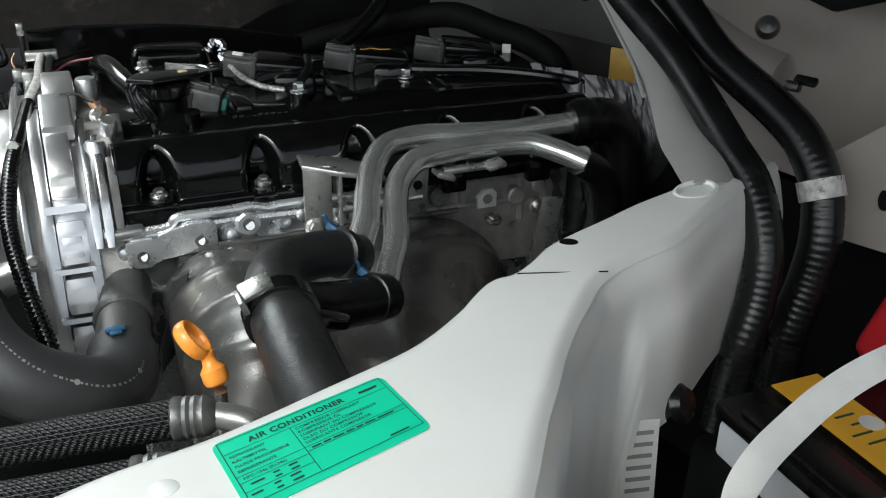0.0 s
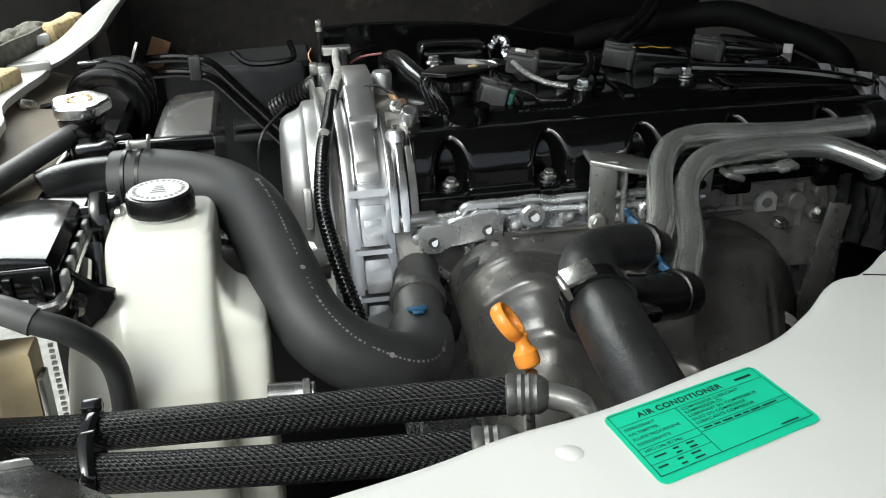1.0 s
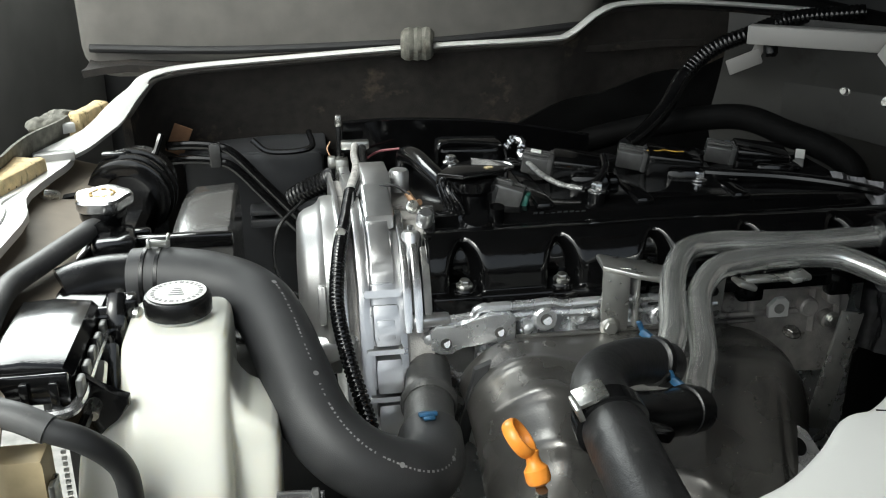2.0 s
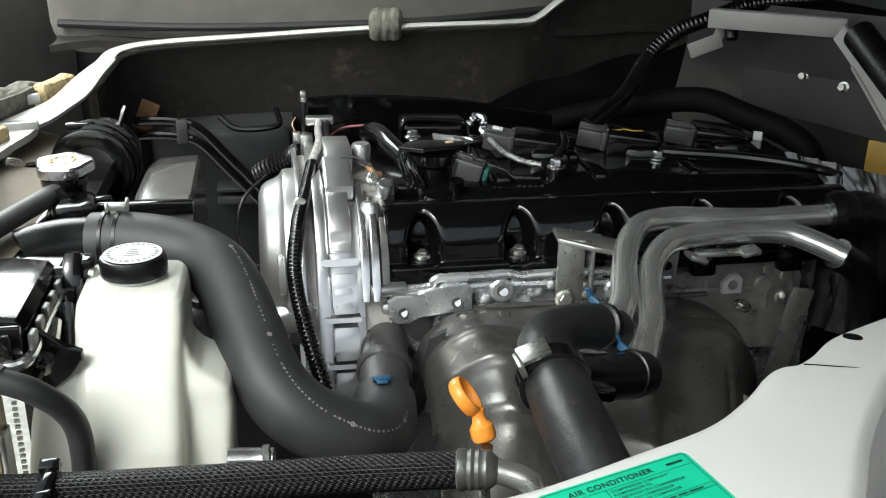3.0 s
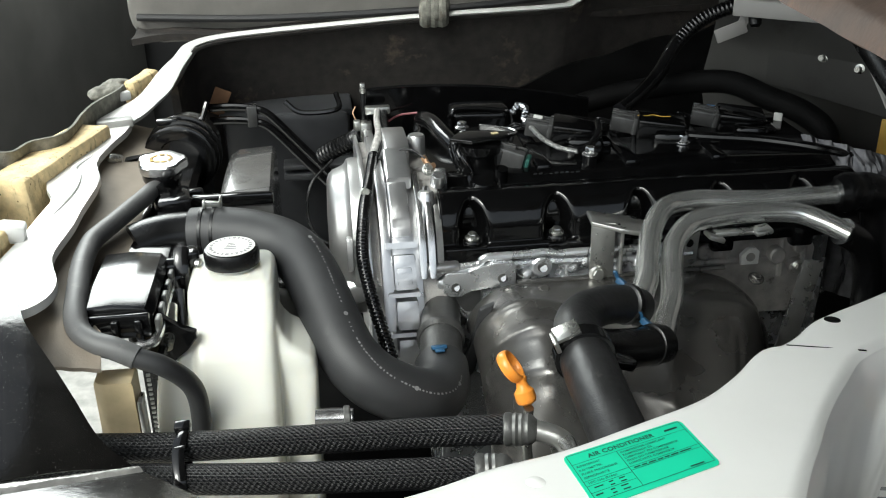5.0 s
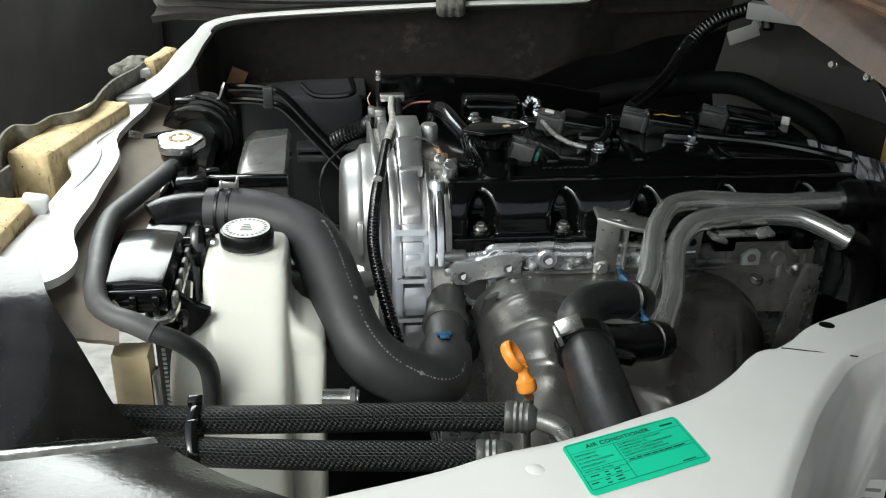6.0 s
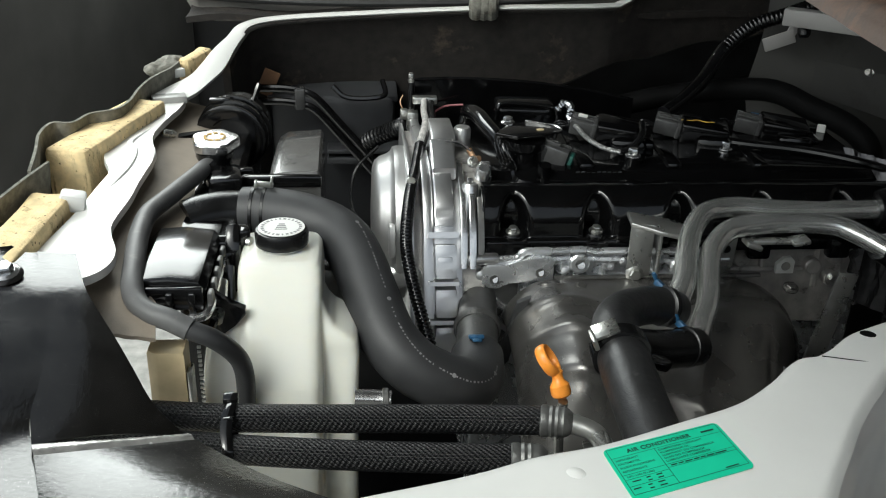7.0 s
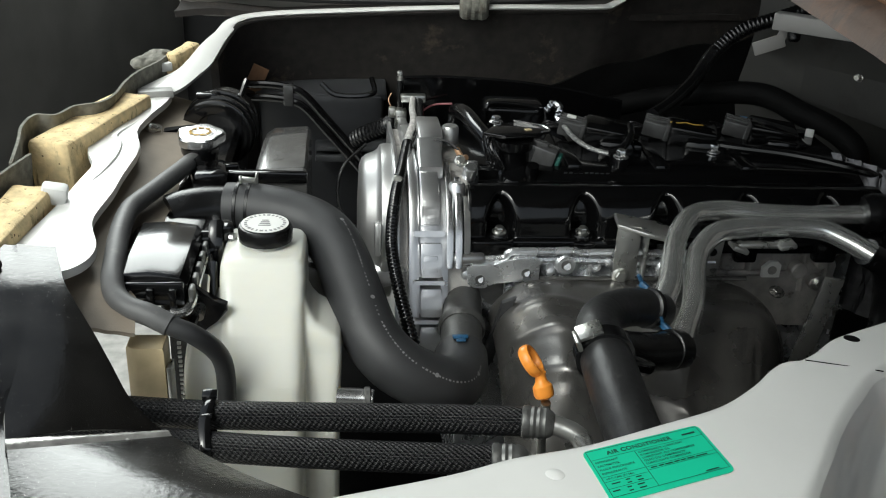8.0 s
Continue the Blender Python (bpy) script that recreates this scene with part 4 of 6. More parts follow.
part("stay_hole", turned([(0.0005, 0), (0.005, 0), (0.005, 0.001), (0.0005, 0.001)], aim((0.354, 0.8975, 1.172), (0, -1, 0)), seg=14), SHADE, endp)

# pale angle bracket beside the pipes
hang = thing("lifting_eye", (0.25, 0.89, 1.17), "plated steel engine hanger bracket beside the pipes", "bracket")
bm = bmesh.new()
rbox(bm, (0.028, 0.004, 0.072), T(0.247, 0.886, 1.176), 0.0015)
prism(bm, [(0.232, 0.884), (0.262, 0.866), (0.312, 0.874), (0.316, 0.910), (0.276, 0.922), (0.236, 0.922)], 1.207, 1.213, "z", 0.002)
for v in bm.verts:
    if v.co.z > 1.2065 and v.co.x > 0.25:
        v.co.z -= 0.28 * (v.co.x - 0.25)
rbox(bm, (0.004, 0.03, 0.06), T(0.270, 0.90, 1.168), 0.0015)
part("plate", bm, ZINC, hang)
bolt(hang, (0.243, 0.885, 1.148), (0, -1, 0.1), r=0.007, h=0.007)

# heater pipes and hoses
P1 = [(0.236, 0.728, 1.188), (0.246, 0.748, 1.193), (0.258, 0.771, 1.198), (0.278, 0.825, 1.205), (0.298, 0.868, 1.212), (0.326, 0.905, 1.216), (0.365, 0.919, 1.216), (0.416, 0.921, 1.212), (0.48, 0.923, 1.210), (0.545, 0.921, 1.211)]
P2 = [(0.250, 0.696, 1.171), (0.262, 0.720, 1.176), (0.279, 0.753, 1.182), (0.299, 0.81, 1.192), (0.314, 0.842, 1.201), (0.342, 0.870, 1.209), (0.38, 0.881, 1.211), (0.425, 0.888, 1.209), (0.472, 0.887, 1.206), (0.498, 0.872, 1.200), (0.522, 0.850, 1.191)]
pipes = thing("heater_pipe", (0.3, 0.85, 1.2), "pair of plated steel coolant pipes bent above the shield", "pipe")
part("pipe", tube(P1, 0.0119, seg=24), PIPE, pipes)
part("pipe", tube(P2, 0.0119, seg=24), PIPE, pipes)
part("pipe_clip", boxes(((0.05, 0.012, 0.006), T(0.395, 0.872, 1.194)), ((0.02, 0.02, 0.006), T(0.37, 0.868, 1.192, 0, 20)), ((0.02, 0.02, 0.006), T(0.425, 0.868, 1.196, 0, -10)), bevel=0.002), ZINC, pipes, "folded steel pipe clip")

branch = thing("heater_hose", (0.15, 0.62, 1.2), "black rubber branched heater hose over the shield", "hose")
main = [(0.160, 0.40, 1.155), (0.152, 0.46, 1.188), (0.146, 0.52, 1.205), (0.145, 0.566, 1.213), (0.146, 0.61, 1.218), (0.150, 0.645, 1.219), (0.163, 0.673, 1.216), (0.185, 0.696, 1.210), (0.21, 0.713, 1.202), (0.236, 0.728, 1.188)]
part("main_hose", tube(main, 0.0225, seg=24, shape=lambda s, l: 1.0 if s < 0.20 else max(0.82, 1 - 1.6 * (s - 0.20))), HOSE_BLACK, branch)
part("side_hose", tube([(0.158, 0.632, 1.206), (0.185, 0.652, 1.190), (0.215, 0.671, 1.178), (0.248, 0.692, 1.167)], 0.0185, seg=20), BLACK, branch)
bm = bmesh.new()
lathe(bm, [(0.0235, -0.008), (0.0255, -0.007), (0.0255, 0.007), (0.0235, 0.008)], aim((0.1455, 0.606, 1.217), (0.02, 1, 0.1)), seg=28)
rbox(bm, (0.05, 0.016, 0.012), T(0.172, 0.612, 1.205, 0, 25, 20), 0.004)
part("clamp_band", bm, GLOSS, branch, "black plastic joint collar")
part("clamp_plate", boxes(((0.022, 0.018, 0.004), T(0.130, 0.606, 1.2395, 8, -22, 0)), ((0.004, 0.020, 0.010), T(0.1195, 0.600, 1.233, 0, -22, 0)), bevel=0.001), STEEL, branch, "bright square clip plate")
for at, way in (((0.219, 0.717, 1.199), (0.8, 0.5, -0.35)), ((0.234, 0.684, 1.172), (0.8, 0.5, -0.28))):
    clip = part("spring_clip", turned([(0.0186, -0.004), (0.0202, -0.003), (0.0202, 0.003), (0.0186, 0.004)], aim(at, way), seg=24), BLACK, branch)
    part("clip_ear", boxes(((0.007, 0.010, 0.006), T(at[0] - 0.002, at[1] + 0.012, at[2] + 0.017, 20, 20, 40)), ((0.003, 0.005, 0.010), T(at[0] - 0.006, at[1] + 0.016, at[2] + 0.023, -15, -20, 20)), bevel=0.001), BLUE, clip, "blue painted ear of a spring clip")

# black rubber ends that take the pipes at the rear
rear = thing("rear_hose", (0.58, 0.9, 1.15), "black rubber hose boot taking the coolant pipe", "hose")
part("boot", tube([(0.538, 0.922, 1.211), (0.565, 0.924, 1.211), (0.592, 0.926, 1.205), (0.606, 0.925, 1.185), (0.610, 0.92, 1.14), (0.610, 0.91, 1.06), (0.61, 0.90, 0.96)], 0.0225, seg=24, n=10, shape=lambda s, l: 0.9 + 0.18 * min(1, s / 0.012) - 0.08 * math.exp(-((s - 0.028) / 0.004) ** 2)), BLACK, rear, "black rubber boot")
part("lower_hose", tube([(0.515, 0.856, 1.193), (0.545, 0.862, 1.172), (0.565, 0.87, 1.13), (0.57, 0.87, 1.05), (0.57, 0.87, 0.95)], 0.016, seg=18, n=8), BLACK, rear, "black rubber hose end")
part("pipe_end", turned([(0.0005, 0), (0.0100, 0), (0.0100, 0.001), (0.0005, 0.001)], aim((0.523, 0.849, 1.1905), (0.67, -0.62, -0.25)), seg=16), SHADE, rear)

# dipstick
dip = thing("dipstick", (0.1, 0.64, 1.14), "orange plastic engine oil dipstick handle", "dipstick")
bm = bmesh.new()
ring_up = Vector((-0.534, 0.415, 0.733)).normalized()
ring_way = Vector((0.829, 0.112, 0.541)) * 0.96 + Vector((-0.193, -0.837, 0.512)) * 0.28
ring_way = (ring_way - ring_up * ring_way.dot(ring_up)).normalized()
ring_side = ring_up.cross(ring_way)
ring_mid = Vector((0.090, 0.634, 1.1925))
loop_pts = [ring_mid + 0.0130 * math.cos(a) * ring_up + 0.0115 * math.sin(a) * ring_side for a in (2 * math.pi * k / 20 for k in range(21))]
sweep(bm, loop_pts, 0.0024, seg=10, n=2, flat=2.1, up=tuple(ring_way))
part("ring", bm, ORANGE, dip)
dm = Matrix.Translation(ring_mid - 0.0145 * ring_up) @ pose(0, 0, 0, -28, -4, 20)
bm = bmesh.new()
lathe(bm, [(0.004, 0.001), (0.006, -0.001), (0.0048, -0.005), (0.0055, -0.009), (0.0088, -0.013), (0.0092, -0.020), (0.008, -0.023), (0.004, -0.025)], dm @ T(0, 0, 0.003), seg=18)
part("grip", bm, ORANGE, dip)
part("tube", tube([dm @ Vector((0, 0, -0.025)), (0.104, 0.625, 1.125), (0.112, 0.64, 1.05), (0.12, 0.68, 0.95)], 0.0045, seg=10), STEEL, dip, "plated dipstick tube")

# air conditioning lines
lines = thing("air_conditioning_line", (-0.08, 0.55, 1.19), "black braided refrigerant hose with crimped aluminium ends", "hose", "refrigerant hoses")
part("sleeve", tube([(-0.33, 0.585, 1.19), (-0.237, 0.577, 1.186), (-0.18, 0.570, 1.186), (-0.095, 0.562, 1.188), (-0.007, 0.549, 1.194), (0.055, 0.533, 1.202), (0.068, 0.530, 1.2035)], 0.0115, seg=24), BRAID, lines)
bm = bmesh.new()
lathe(bm, [(0.0125, -0.005), (0.0140, -0.004), (0.0142, -0.001), (0.0132, 0.001), (0.0140, 0.003), (0.0130, 0.005), (0.0138, 0.007), (0.0128, 0.009), (0.0134, 0.011), (0.0118, 0.014), (0.0085, 0.017)], aim((0.069, 0.5295, 1.2035), (0.95, -0.25, 0.05)) @ Matrix.Diagonal((0.90, 0.90, 1.15, 1)), seg=24)
part("crimp", bm, DULL, lines, "ribbed aluminium crimp ferrule")
part("end_pipe", tube([(0.078, 0.527, 1.204), (0.092, 0.523, 1.203), (0.107, 0.515, 1.197), (0.113, 0.505, 1.176), (0.108, 0.48, 1.14), (0.09, 0.45, 1.10)], 0.0080, seg=14), ZINC, lines, "bright bent pipe end")
low = thing("air_conditioning_line", (-0.08, 0.52, 1.18), "black braided refrigerant hose with crimped aluminium ends", "hose", "refrigerant hoses")
part("sleeve", tube([(-0.33, 0.57, 1.174), (-0.206, 0.549, 1.175), (-0.141, 0.536, 1.177), (-0.056, 0.522, 1.180), (0.032, 0.504, 1.188), (0.042, 0.5025, 1.189)], 0.0118, seg=24), BRAID, low)
bm = bmesh.new()
lathe(bm, [(0.0125, -0.005), (0.0140, -0.004), (0.0142, -0.001), (0.0132, 0.001), (0.0140, 0.003), (0.0130, 0.005), (0.0138, 0.007), (0.0128, 0.009), (0.0134, 0.011), (0.0118, 0.014), (0.0085, 0.017)], aim((0.043, 0.502, 1.189), (0.95, -0.15, 0.05)) @ Matrix.Diagonal((0.92, 0.92, 1.25, 1)), seg=24)
part("crimp", bm, DULL, low, "ribbed aluminium crimp ferrule")
part("end_pipe", tube([(0.048, 0.502, 1.188), (0.064, 0.498, 1.188), (0.075, 0.485, 1.178), (0.08, 0.46, 1.14), (0.08, 0.45, 1.08)], 0.0080, seg=14), ZINC, low, "bright bent pipe end")
tie = thing("cable_tie", (-0.18, 0.56, 1.19), "black nylon cable tie round two braided hoses", "cable tie")
lie, rise = Vector((0, -0.938, -0.347)), Vector((0, -0.347, 0.938))
loop = [Vector((-0.1790 + 0.001 * math.sin(3 * a), 0.5565, 1.181)) + lie * (0.0275 * math.cos(a)) + rise * (0.0140 * math.copysign(abs(math.sin(a)) ** 0.6, math.sin(a))) for a in (2 * math.pi * k / 28 for k in range(29))]
part("band", tube(loop, 0.0016, seg=10, n=2, flat=3.0, up=(1, 0, 0)), GLOSS, tie)
part("lock", boxes(((0.012, 0.008, 0.007), T(-0.179, 0.577, 1.1995, 15)), ((0.009, 0.006, 0.005), T(-0.179, 0.556, 1.1945, -10)), bevel=0.001), GLOSS, tie)

# coolant expansion bottle
tank = thing("coolant_reservoir", (-0.15, 0.73, 1.0), "milky white plastic coolant bottle with black cap", "reservoir")


def loft(bm, keys, n=48, e=0.42):
    """A rounded box through (height, left, right, near, far) sections."""
    rings = []
    for a, b in zip(keys, keys[1:]):
        for k in range(6):
            t = k / 6
            rings.append([p + t * (q - p) for p, q in zip(a, b)])
    rings.append(keys[-1])
    made = []
    for z, l, r, n_, f_ in rings:
        ring = []
        for k in range(n):
            c, s = math.cos(2 * math.pi * k / n), math.sin(2 * math.pi * k / n)
            ring.append(bm.verts.new((0.5 * (l + r) + 0.5 * (r - l) * math.copysign(abs(c) ** e, c), 0.5 * (n_ + f_) + 0.5 * (f_ - n_) * math.copysign(abs(s) ** e, s), z)))
        made.append(ring)
    for a, b in zip(made, made[1:]):
        for k in range(n):
            bm.faces.new((a[k], a[(k + 1) % n], b[(k + 1) % n], b[k]))
    bm.faces.new(made[0][::-1])
    bm.faces.new(made[-1])


bm = bmesh.new()
loft(bm, [(1.0, -0.1903, -0.109, 0.628, 0.78), (1.1, -0.1869, -0.1082, 0.645, 0.79), (1.15, -0.186, -0.108, 0.66, 0.8), (1.19, -0.1867, -0.1083, 0.684, 0.81), (1.21, -0.1875, -0.1086, 0.7, 0.815), (1.225, -0.1887, -0.109, 0.717, 0.818), (1.233, -0.1886, -0.1103, 0.728, 0.818), (1.2375, -0.1863, -0.1135, 0.736, 0.816), (1.2395, -0.1809, -0.1197, 0.742, 0.81)], e=0.28)
loft(bm, [(1.0, -0.221, -0.12, 0.630, 0.765), (1.1, -0.2206, -0.12, 0.648, 0.765), (1.145, -0.2185, -0.12, 0.6635, 0.765), (1.166, -0.2172, -0.12, 0.6755, 0.765), (1.177, -0.2155, -0.12, 0.6815, 0.765), (1.184, -0.2125, -0.12, 0.686, 0.765), (1.1885, -0.2075, -0.12, 0.689, 0.765), (1.197, -0.195, -0.12, 0.694, 0.765), (1.212, -0.187, -0.12, 0.7045, 0.765)], e=0.2)
loft(bm, [(1.0, -0.17, -0.0775, 0.655, 0.765), (1.1, -0.17, -0.0770, 0.669, 0.765), (1.145, -0.17, -0.0757, 0.682, 0.765), (1.166, -0.17, -0.0750, 0.690, 0.765), (1.177, -0.17, -0.0765, 0.6925, 0.765), (1.182, -0.17, -0.081, 0.694, 0.765), (1.187, -0.17, -0.0885, 0.696, 0.765), (1.192, -0.17, -0.097, 0.699, 0.765), (1.200, -0.17, -0.1035, 0.704, 0.765), (1.211, -0.17, -0.1085, 0.71, 0.765)], e=0.2)
bmesh.ops.smooth_vert(bm, verts=bm.verts[:], factor=0.35, use_axis_x=True, use_axis_y=True, use_axis_z=True)
shell = part("bottle", bm, BOTTLE, tank, "translucent milky plastic", sharp=70)
fuse = shell.modifiers.new("fuse", "REMESH")
fuse.mode, fuse.voxel_size, fuse.use_smooth_shade = "VOXEL", 0.0015, True
even = shell.modifiers.new("even", "SMOOTH")
even.factor, even.iterations = 0.5, 1
cm = aim((-0.149, 0.779, 1.238), (0, 0, 1))
part("neck", turned([(0.022, 0), (0.022, 0.006), (0.02, 0.008), (0.001, 0.008)], cm, seg=28), BOTTLE, tank)
bm = bmesh.new()
lathe(bm, [(0.0235, 0.004), (0.0255, 0.005), (0.0260, 0.016), (0.0245, 0.0195), (0.021, 0.0205), (0.001, 0.0205)], cm, seg=40, lobes=20, depth=0.008)
cap = part("cap", bm, BLACK, tank, "black plastic cap")
part("cap_label", turned([(0.0225, 0.0206), (0.0225, 0.0212), (0.001, 0.0212)], cm, seg=36), PAPER, cap, "round white cap sticker")
bm = bmesh.new()
rnd = random.Random(8)
for k in range(26):
    a = 2 * math.pi * k / 26
    rbox(bm, (0.0012 + 0.002 * rnd.random(), 0.0028, 0.0003), cm @ T(0.0185 * math.cos(a), 0.0185 * math.sin(a), 0.0215, 0, 0, math.degrees(a) + 90), 0)
for k in range(4):
    rbox(bm, (0.012 - 0.002 * k, 0.0014, 0.0003), cm @ T(0, 0.006 - 0.004 * k, 0.0215), 0)
part("cap_print", bm, GREY_INK, cap)
part("nipple", turned([(0.011, 0), (0.011, 0.03), (0.007, 0.034), (0.007, 0.05), (0.001, 0.05)], aim((-0.1840, 0.705, 1.1270), (0, -1, 0.25)), seg=18), BOTTLE, tank)
part("black_tab", prisms(([(-0.235, 1.192), (-0.20, 1.189), (-0.188, 1.203), (-0.177, 1.212), (-0.177, 1.219), (-0.19, 1.222), (-0.205, 1.238), (-0.235, 1.241)], 0.690, 0.698), axis="y", bevel=0.002), GLOSS, tank, "glossy black mounting tab")

# short bright pipe and fan motor glimpsed beside the bottle
stub = thing("coolant_pipe", (-0.06, 0.66, 1.14), "short bright aluminium pipe under the radiator hose", "pipe")
part("pipe", tube([(-0.080, 0.663, 1.137), (-0.062, 0.662, 1.1365), (-0.047, 0.660, 1.136)], 0.0095, seg=16, n=3), MACHINED, stub)
part("collar", turned([(0.0105, -0.003), (0.0118, -0.002), (0.0118, 0.002), (0.0105, 0.003)], aim((-0.052, 0.6605, 1.136), (1, 0, 0)), seg=18), DULL, stub)
motor = thing("fan_motor", (-0.108, 0.86, 1.1), "grey cylindrical fan motor behind the coolant bottle", "fan motor")
part("housing", turned([(0.016, 0), (0.017, 0.003), (0.017, 0.055), (0.014, 0.060), (0.001, 0.060)], aim((-0.109, 0.86, 1.115), (0.05, 0, 1)), seg=24), DULL, motor)
part("cap", turned([(0.010, 0), (0.010, 0.006), (0.001, 0.007)], aim((-0.106, 0.86, 1.175), (0.05, 0, 1)), seg=18), BLACK, motor)

# upper radiator hose
HOSE = [(-0.195, 0.876, 1.232), (-0.172, 0.872, 1.2335), (-0.142, 0.864, 1.232), (-0.123, 0.857, 1.2295), (-0.104, 0.846, 1.226), (-0.086, 0.825, 1.219), (-0.074, 0.798, 1.207), (-0.063, 0.765, 1.190), (-0.048, 0.724, 1.167), (-0.026, 0.703, 1.148), (0.002, 0.699, 1.132), (0.028, 0.708, 1.119), (0.043, 0.737, 1.110), (0.048, 0.775, 1.109)]
uhose = thing("radiator_hose", (-0.07, 0.76, 1.18), "thick black rubber upper radiator hose with white print", "hose")
part("hose", tube(HOSE, 0.0280, seg=36, n=10), RUBBER, uhose)
bm = bmesh.new()
for off in (0.0, 0.012):
    lathe(bm, [(0.0288, -0.002), (0.0296, -0.0015), (0.0296, 0.0015), (0.0288, 0.002)], aim((-0.183 + off, 0.8745 - 0.002 * off / 0.012, 1.233), (1, -0.15, 0.02)), seg=32)
part("clamp_band", bm, BLACK, uhose, "black spring band")
bm = bmesh.new()
rbox(bm, (0.018, 0.004, 0.006), T(-0.172, 0.874, 1.2655, 0, 5, 0), 0.001)
rbox(bm, (0.003, 0.010, 0.010), T(-0.165, 0.876, 1.267, 20, 10, 0), 0.001)
rbox(bm, (0.003, 0.010, 0.008), T(-0.181, 0.874, 1.266, -10, 0, 0), 0.001)
part("clamp", bm, STEEL, uhose, "plated clamp ears")
rnd = random.Random(5)
hl = smooth_line(HOSE, 40)


def print_side(i):
    """Which way the printed line faces: it winds towards the near side along the hose."""
    return Vector((0.43, -0.24, 0.87)).lerp(Vector((0.30, -0.72, 0.60)), min(1, max(0, (i - 200) / 220)))


for first, last in ((205, 292), (308, 470)):
    bm = bmesh.new()
    for i in range(first, last, 4):
        if rnd.random() < 0.12:
            continue
        p, q = hl[i], hl[i + 2]
        way = (q - p).normalized()
        out = print_side(i)
        out = (out - way * out.dot(way)).normalized()
        side_ = way.cross(out)
        c = p + out * 0.0282
        w, h = 0.0010 + 0.0018 * rnd.random(), 0.0012 + 0.0009 * rnd.random()
        bm.faces.new([bm.verts.new(c + a * way * w + b * side_ * h) for a, b in ((-0.5, -0.5), (0.5, -0.5), (0.5, 0.5), (-0.5, 0.5))])
    part("print", bm, GREY_INK, uhose, "faded white dashes of print")
for i in (200, 300, 400, 455):
    p, q = hl[i], hl[i + 2]
    way = (q - p).normalized()
    out = print_side(i)
    out = (out - way * out.dot(way)).normalized()
    part("ring_mark", turned([(0.0022, 0), (0.0022, 0.0003), (0.0014, 0.0003), (0.0014, 0)], aim(p + out * 0.0281, out), seg=14), GREY_INK, uhose)

# radiator: black top tank, core, tan end strip, neck and cap
rad = thing("radiator", (-0.23, 0.9, 0.9), "radiator with black plastic top tank and metal cap", "radiator")
bm = bmesh.new()
tk = [(-0.272, 1.226), (-0.212, 1.226), (-0.208, 1.246), (-0.214, 1.2535), (-0.240, 1.257), (-0.264, 1.2555), (-0.272, 1.248)]
prism(bm, tk, 0.676, 0.79, "y", 0.004)
prism(bm, [(x, z - 0.018) for x, z in tk], 0.785, 1.25, "y", 0.004)
rbox(bm, (0.058, 0.006, 0.022), T(-0.239, 0.672, 1.240), 0.002)
for x in (-0.258, -0.238, -0.219):
    rbox(bm, (0.006, 0.006, 0.022), T(x, 0.6675, 1.236), 0.001)
top = part("top_tank", bm, GLOSS, rad, "glossy black plastic tank")
bm = bmesh.new()
sweep(bm, [(-0.262, 0.667, 1.226), (-0.238, 0.662, 1.225), (-0.214, 0.664, 1.225), (-0.206, 0.674, 1.228), (-0.205, 0.72, 1.232), (-0.205, 0.86, 1.232)], 0.0042, seg=10, n=6)
sweep(bm, [(-0.262, 0.667, 1.226), (-0.266, 0.70, 1.230), (-0.264, 0.86, 1.232)], 0.0042, seg=10, n=6)
part("header_edge", bm, MACHINED, rad, "crimped aluminium header edge")
for k in range(6):
    part("crimp_tab", boxes(((0.005, 0.012, 0.012), T(-0.205, 0.68 + 0.022 * k, 1.237)), bevel=0.0015), DULL, rad)
bm = bmesh.new()
prism(bm, [(-0.254, 0.632), (-0.250, 0.627), (-0.244, 0.6245), (-0.222, 0.6245), (-0.222, 0.65), (-0.254, 0.65)], 0.78, 1.214, "z", 0.004)
part("end_strip", bm, TAN, rad, "yellowed tan sealing strip")
bm = bmesh.new()
rbox(bm, (0.004, 0.016, 0.41), T(-0.219, 0.632, 0.99), 0.001)
part("end_edge", bm, STEEL, rad, "bare metal edge")
bm = bmesh.new()
for k in range(100):
    rbox(bm, (0.007, 0.43, 0.0016), T(-0.2135, 1.01, 0.80 + 0.004 * k), 0)
rbox(bm, (0.03, 0.45, 0.42), T(-0.236, 1.02, 1.0), 0.0)
tagged(part("core", bm, BLACK, rad, "dark finned core"), "dark finned core", kind="stuff")
bm = bmesh.new()
for k in range(48):
    rbox(bm, (0.003, 0.002, 0.0022), T(-0.2115, 0.6375, 1.0 + 0.0045 * k), 0)
part("fin_ends", bm, STEEL, rad, "row of bright fin ends")
part("inlet_stub", tube([(-0.252, 0.858, 1.230), (-0.236, 0.865, 1.233), (-0.215, 0.872, 1.234), (-0.185, 0.876, 1.233)], 0.0235, seg=24), BLACK, rad, "glossy black hose stub")
nm = aim((-0.238, 0.99, 1.25), (0, 0, 1))
bm = bmesh.new()
lathe(bm, [(0.020, -0.03), (0.019, 0.0), (0.022, 0.006), (0.022, 0.012), (0.018, 0.014), (0.001, 0.014)], nm, seg=24)
lathe(bm, [(0.012, 0), (0.012, 0.02), (0.001, 0.02)], aim((-0.238, 0.97, 1.246), (0, -1, 0.1)), seg=16)
rbox(bm, (0.03, 0.012, 0.012), T(-0.21, 0.985, 1.236, 0, 0, 10), 0.003)
rbox(bm, (0.04, 0.05, 0.03), T(-0.225, 0.955, 1.235, 0, 0, 10), 0.006)
part("filler_neck", bm, GLOSS, rad, "black plastic filler neck")
bm = bmesh.new()
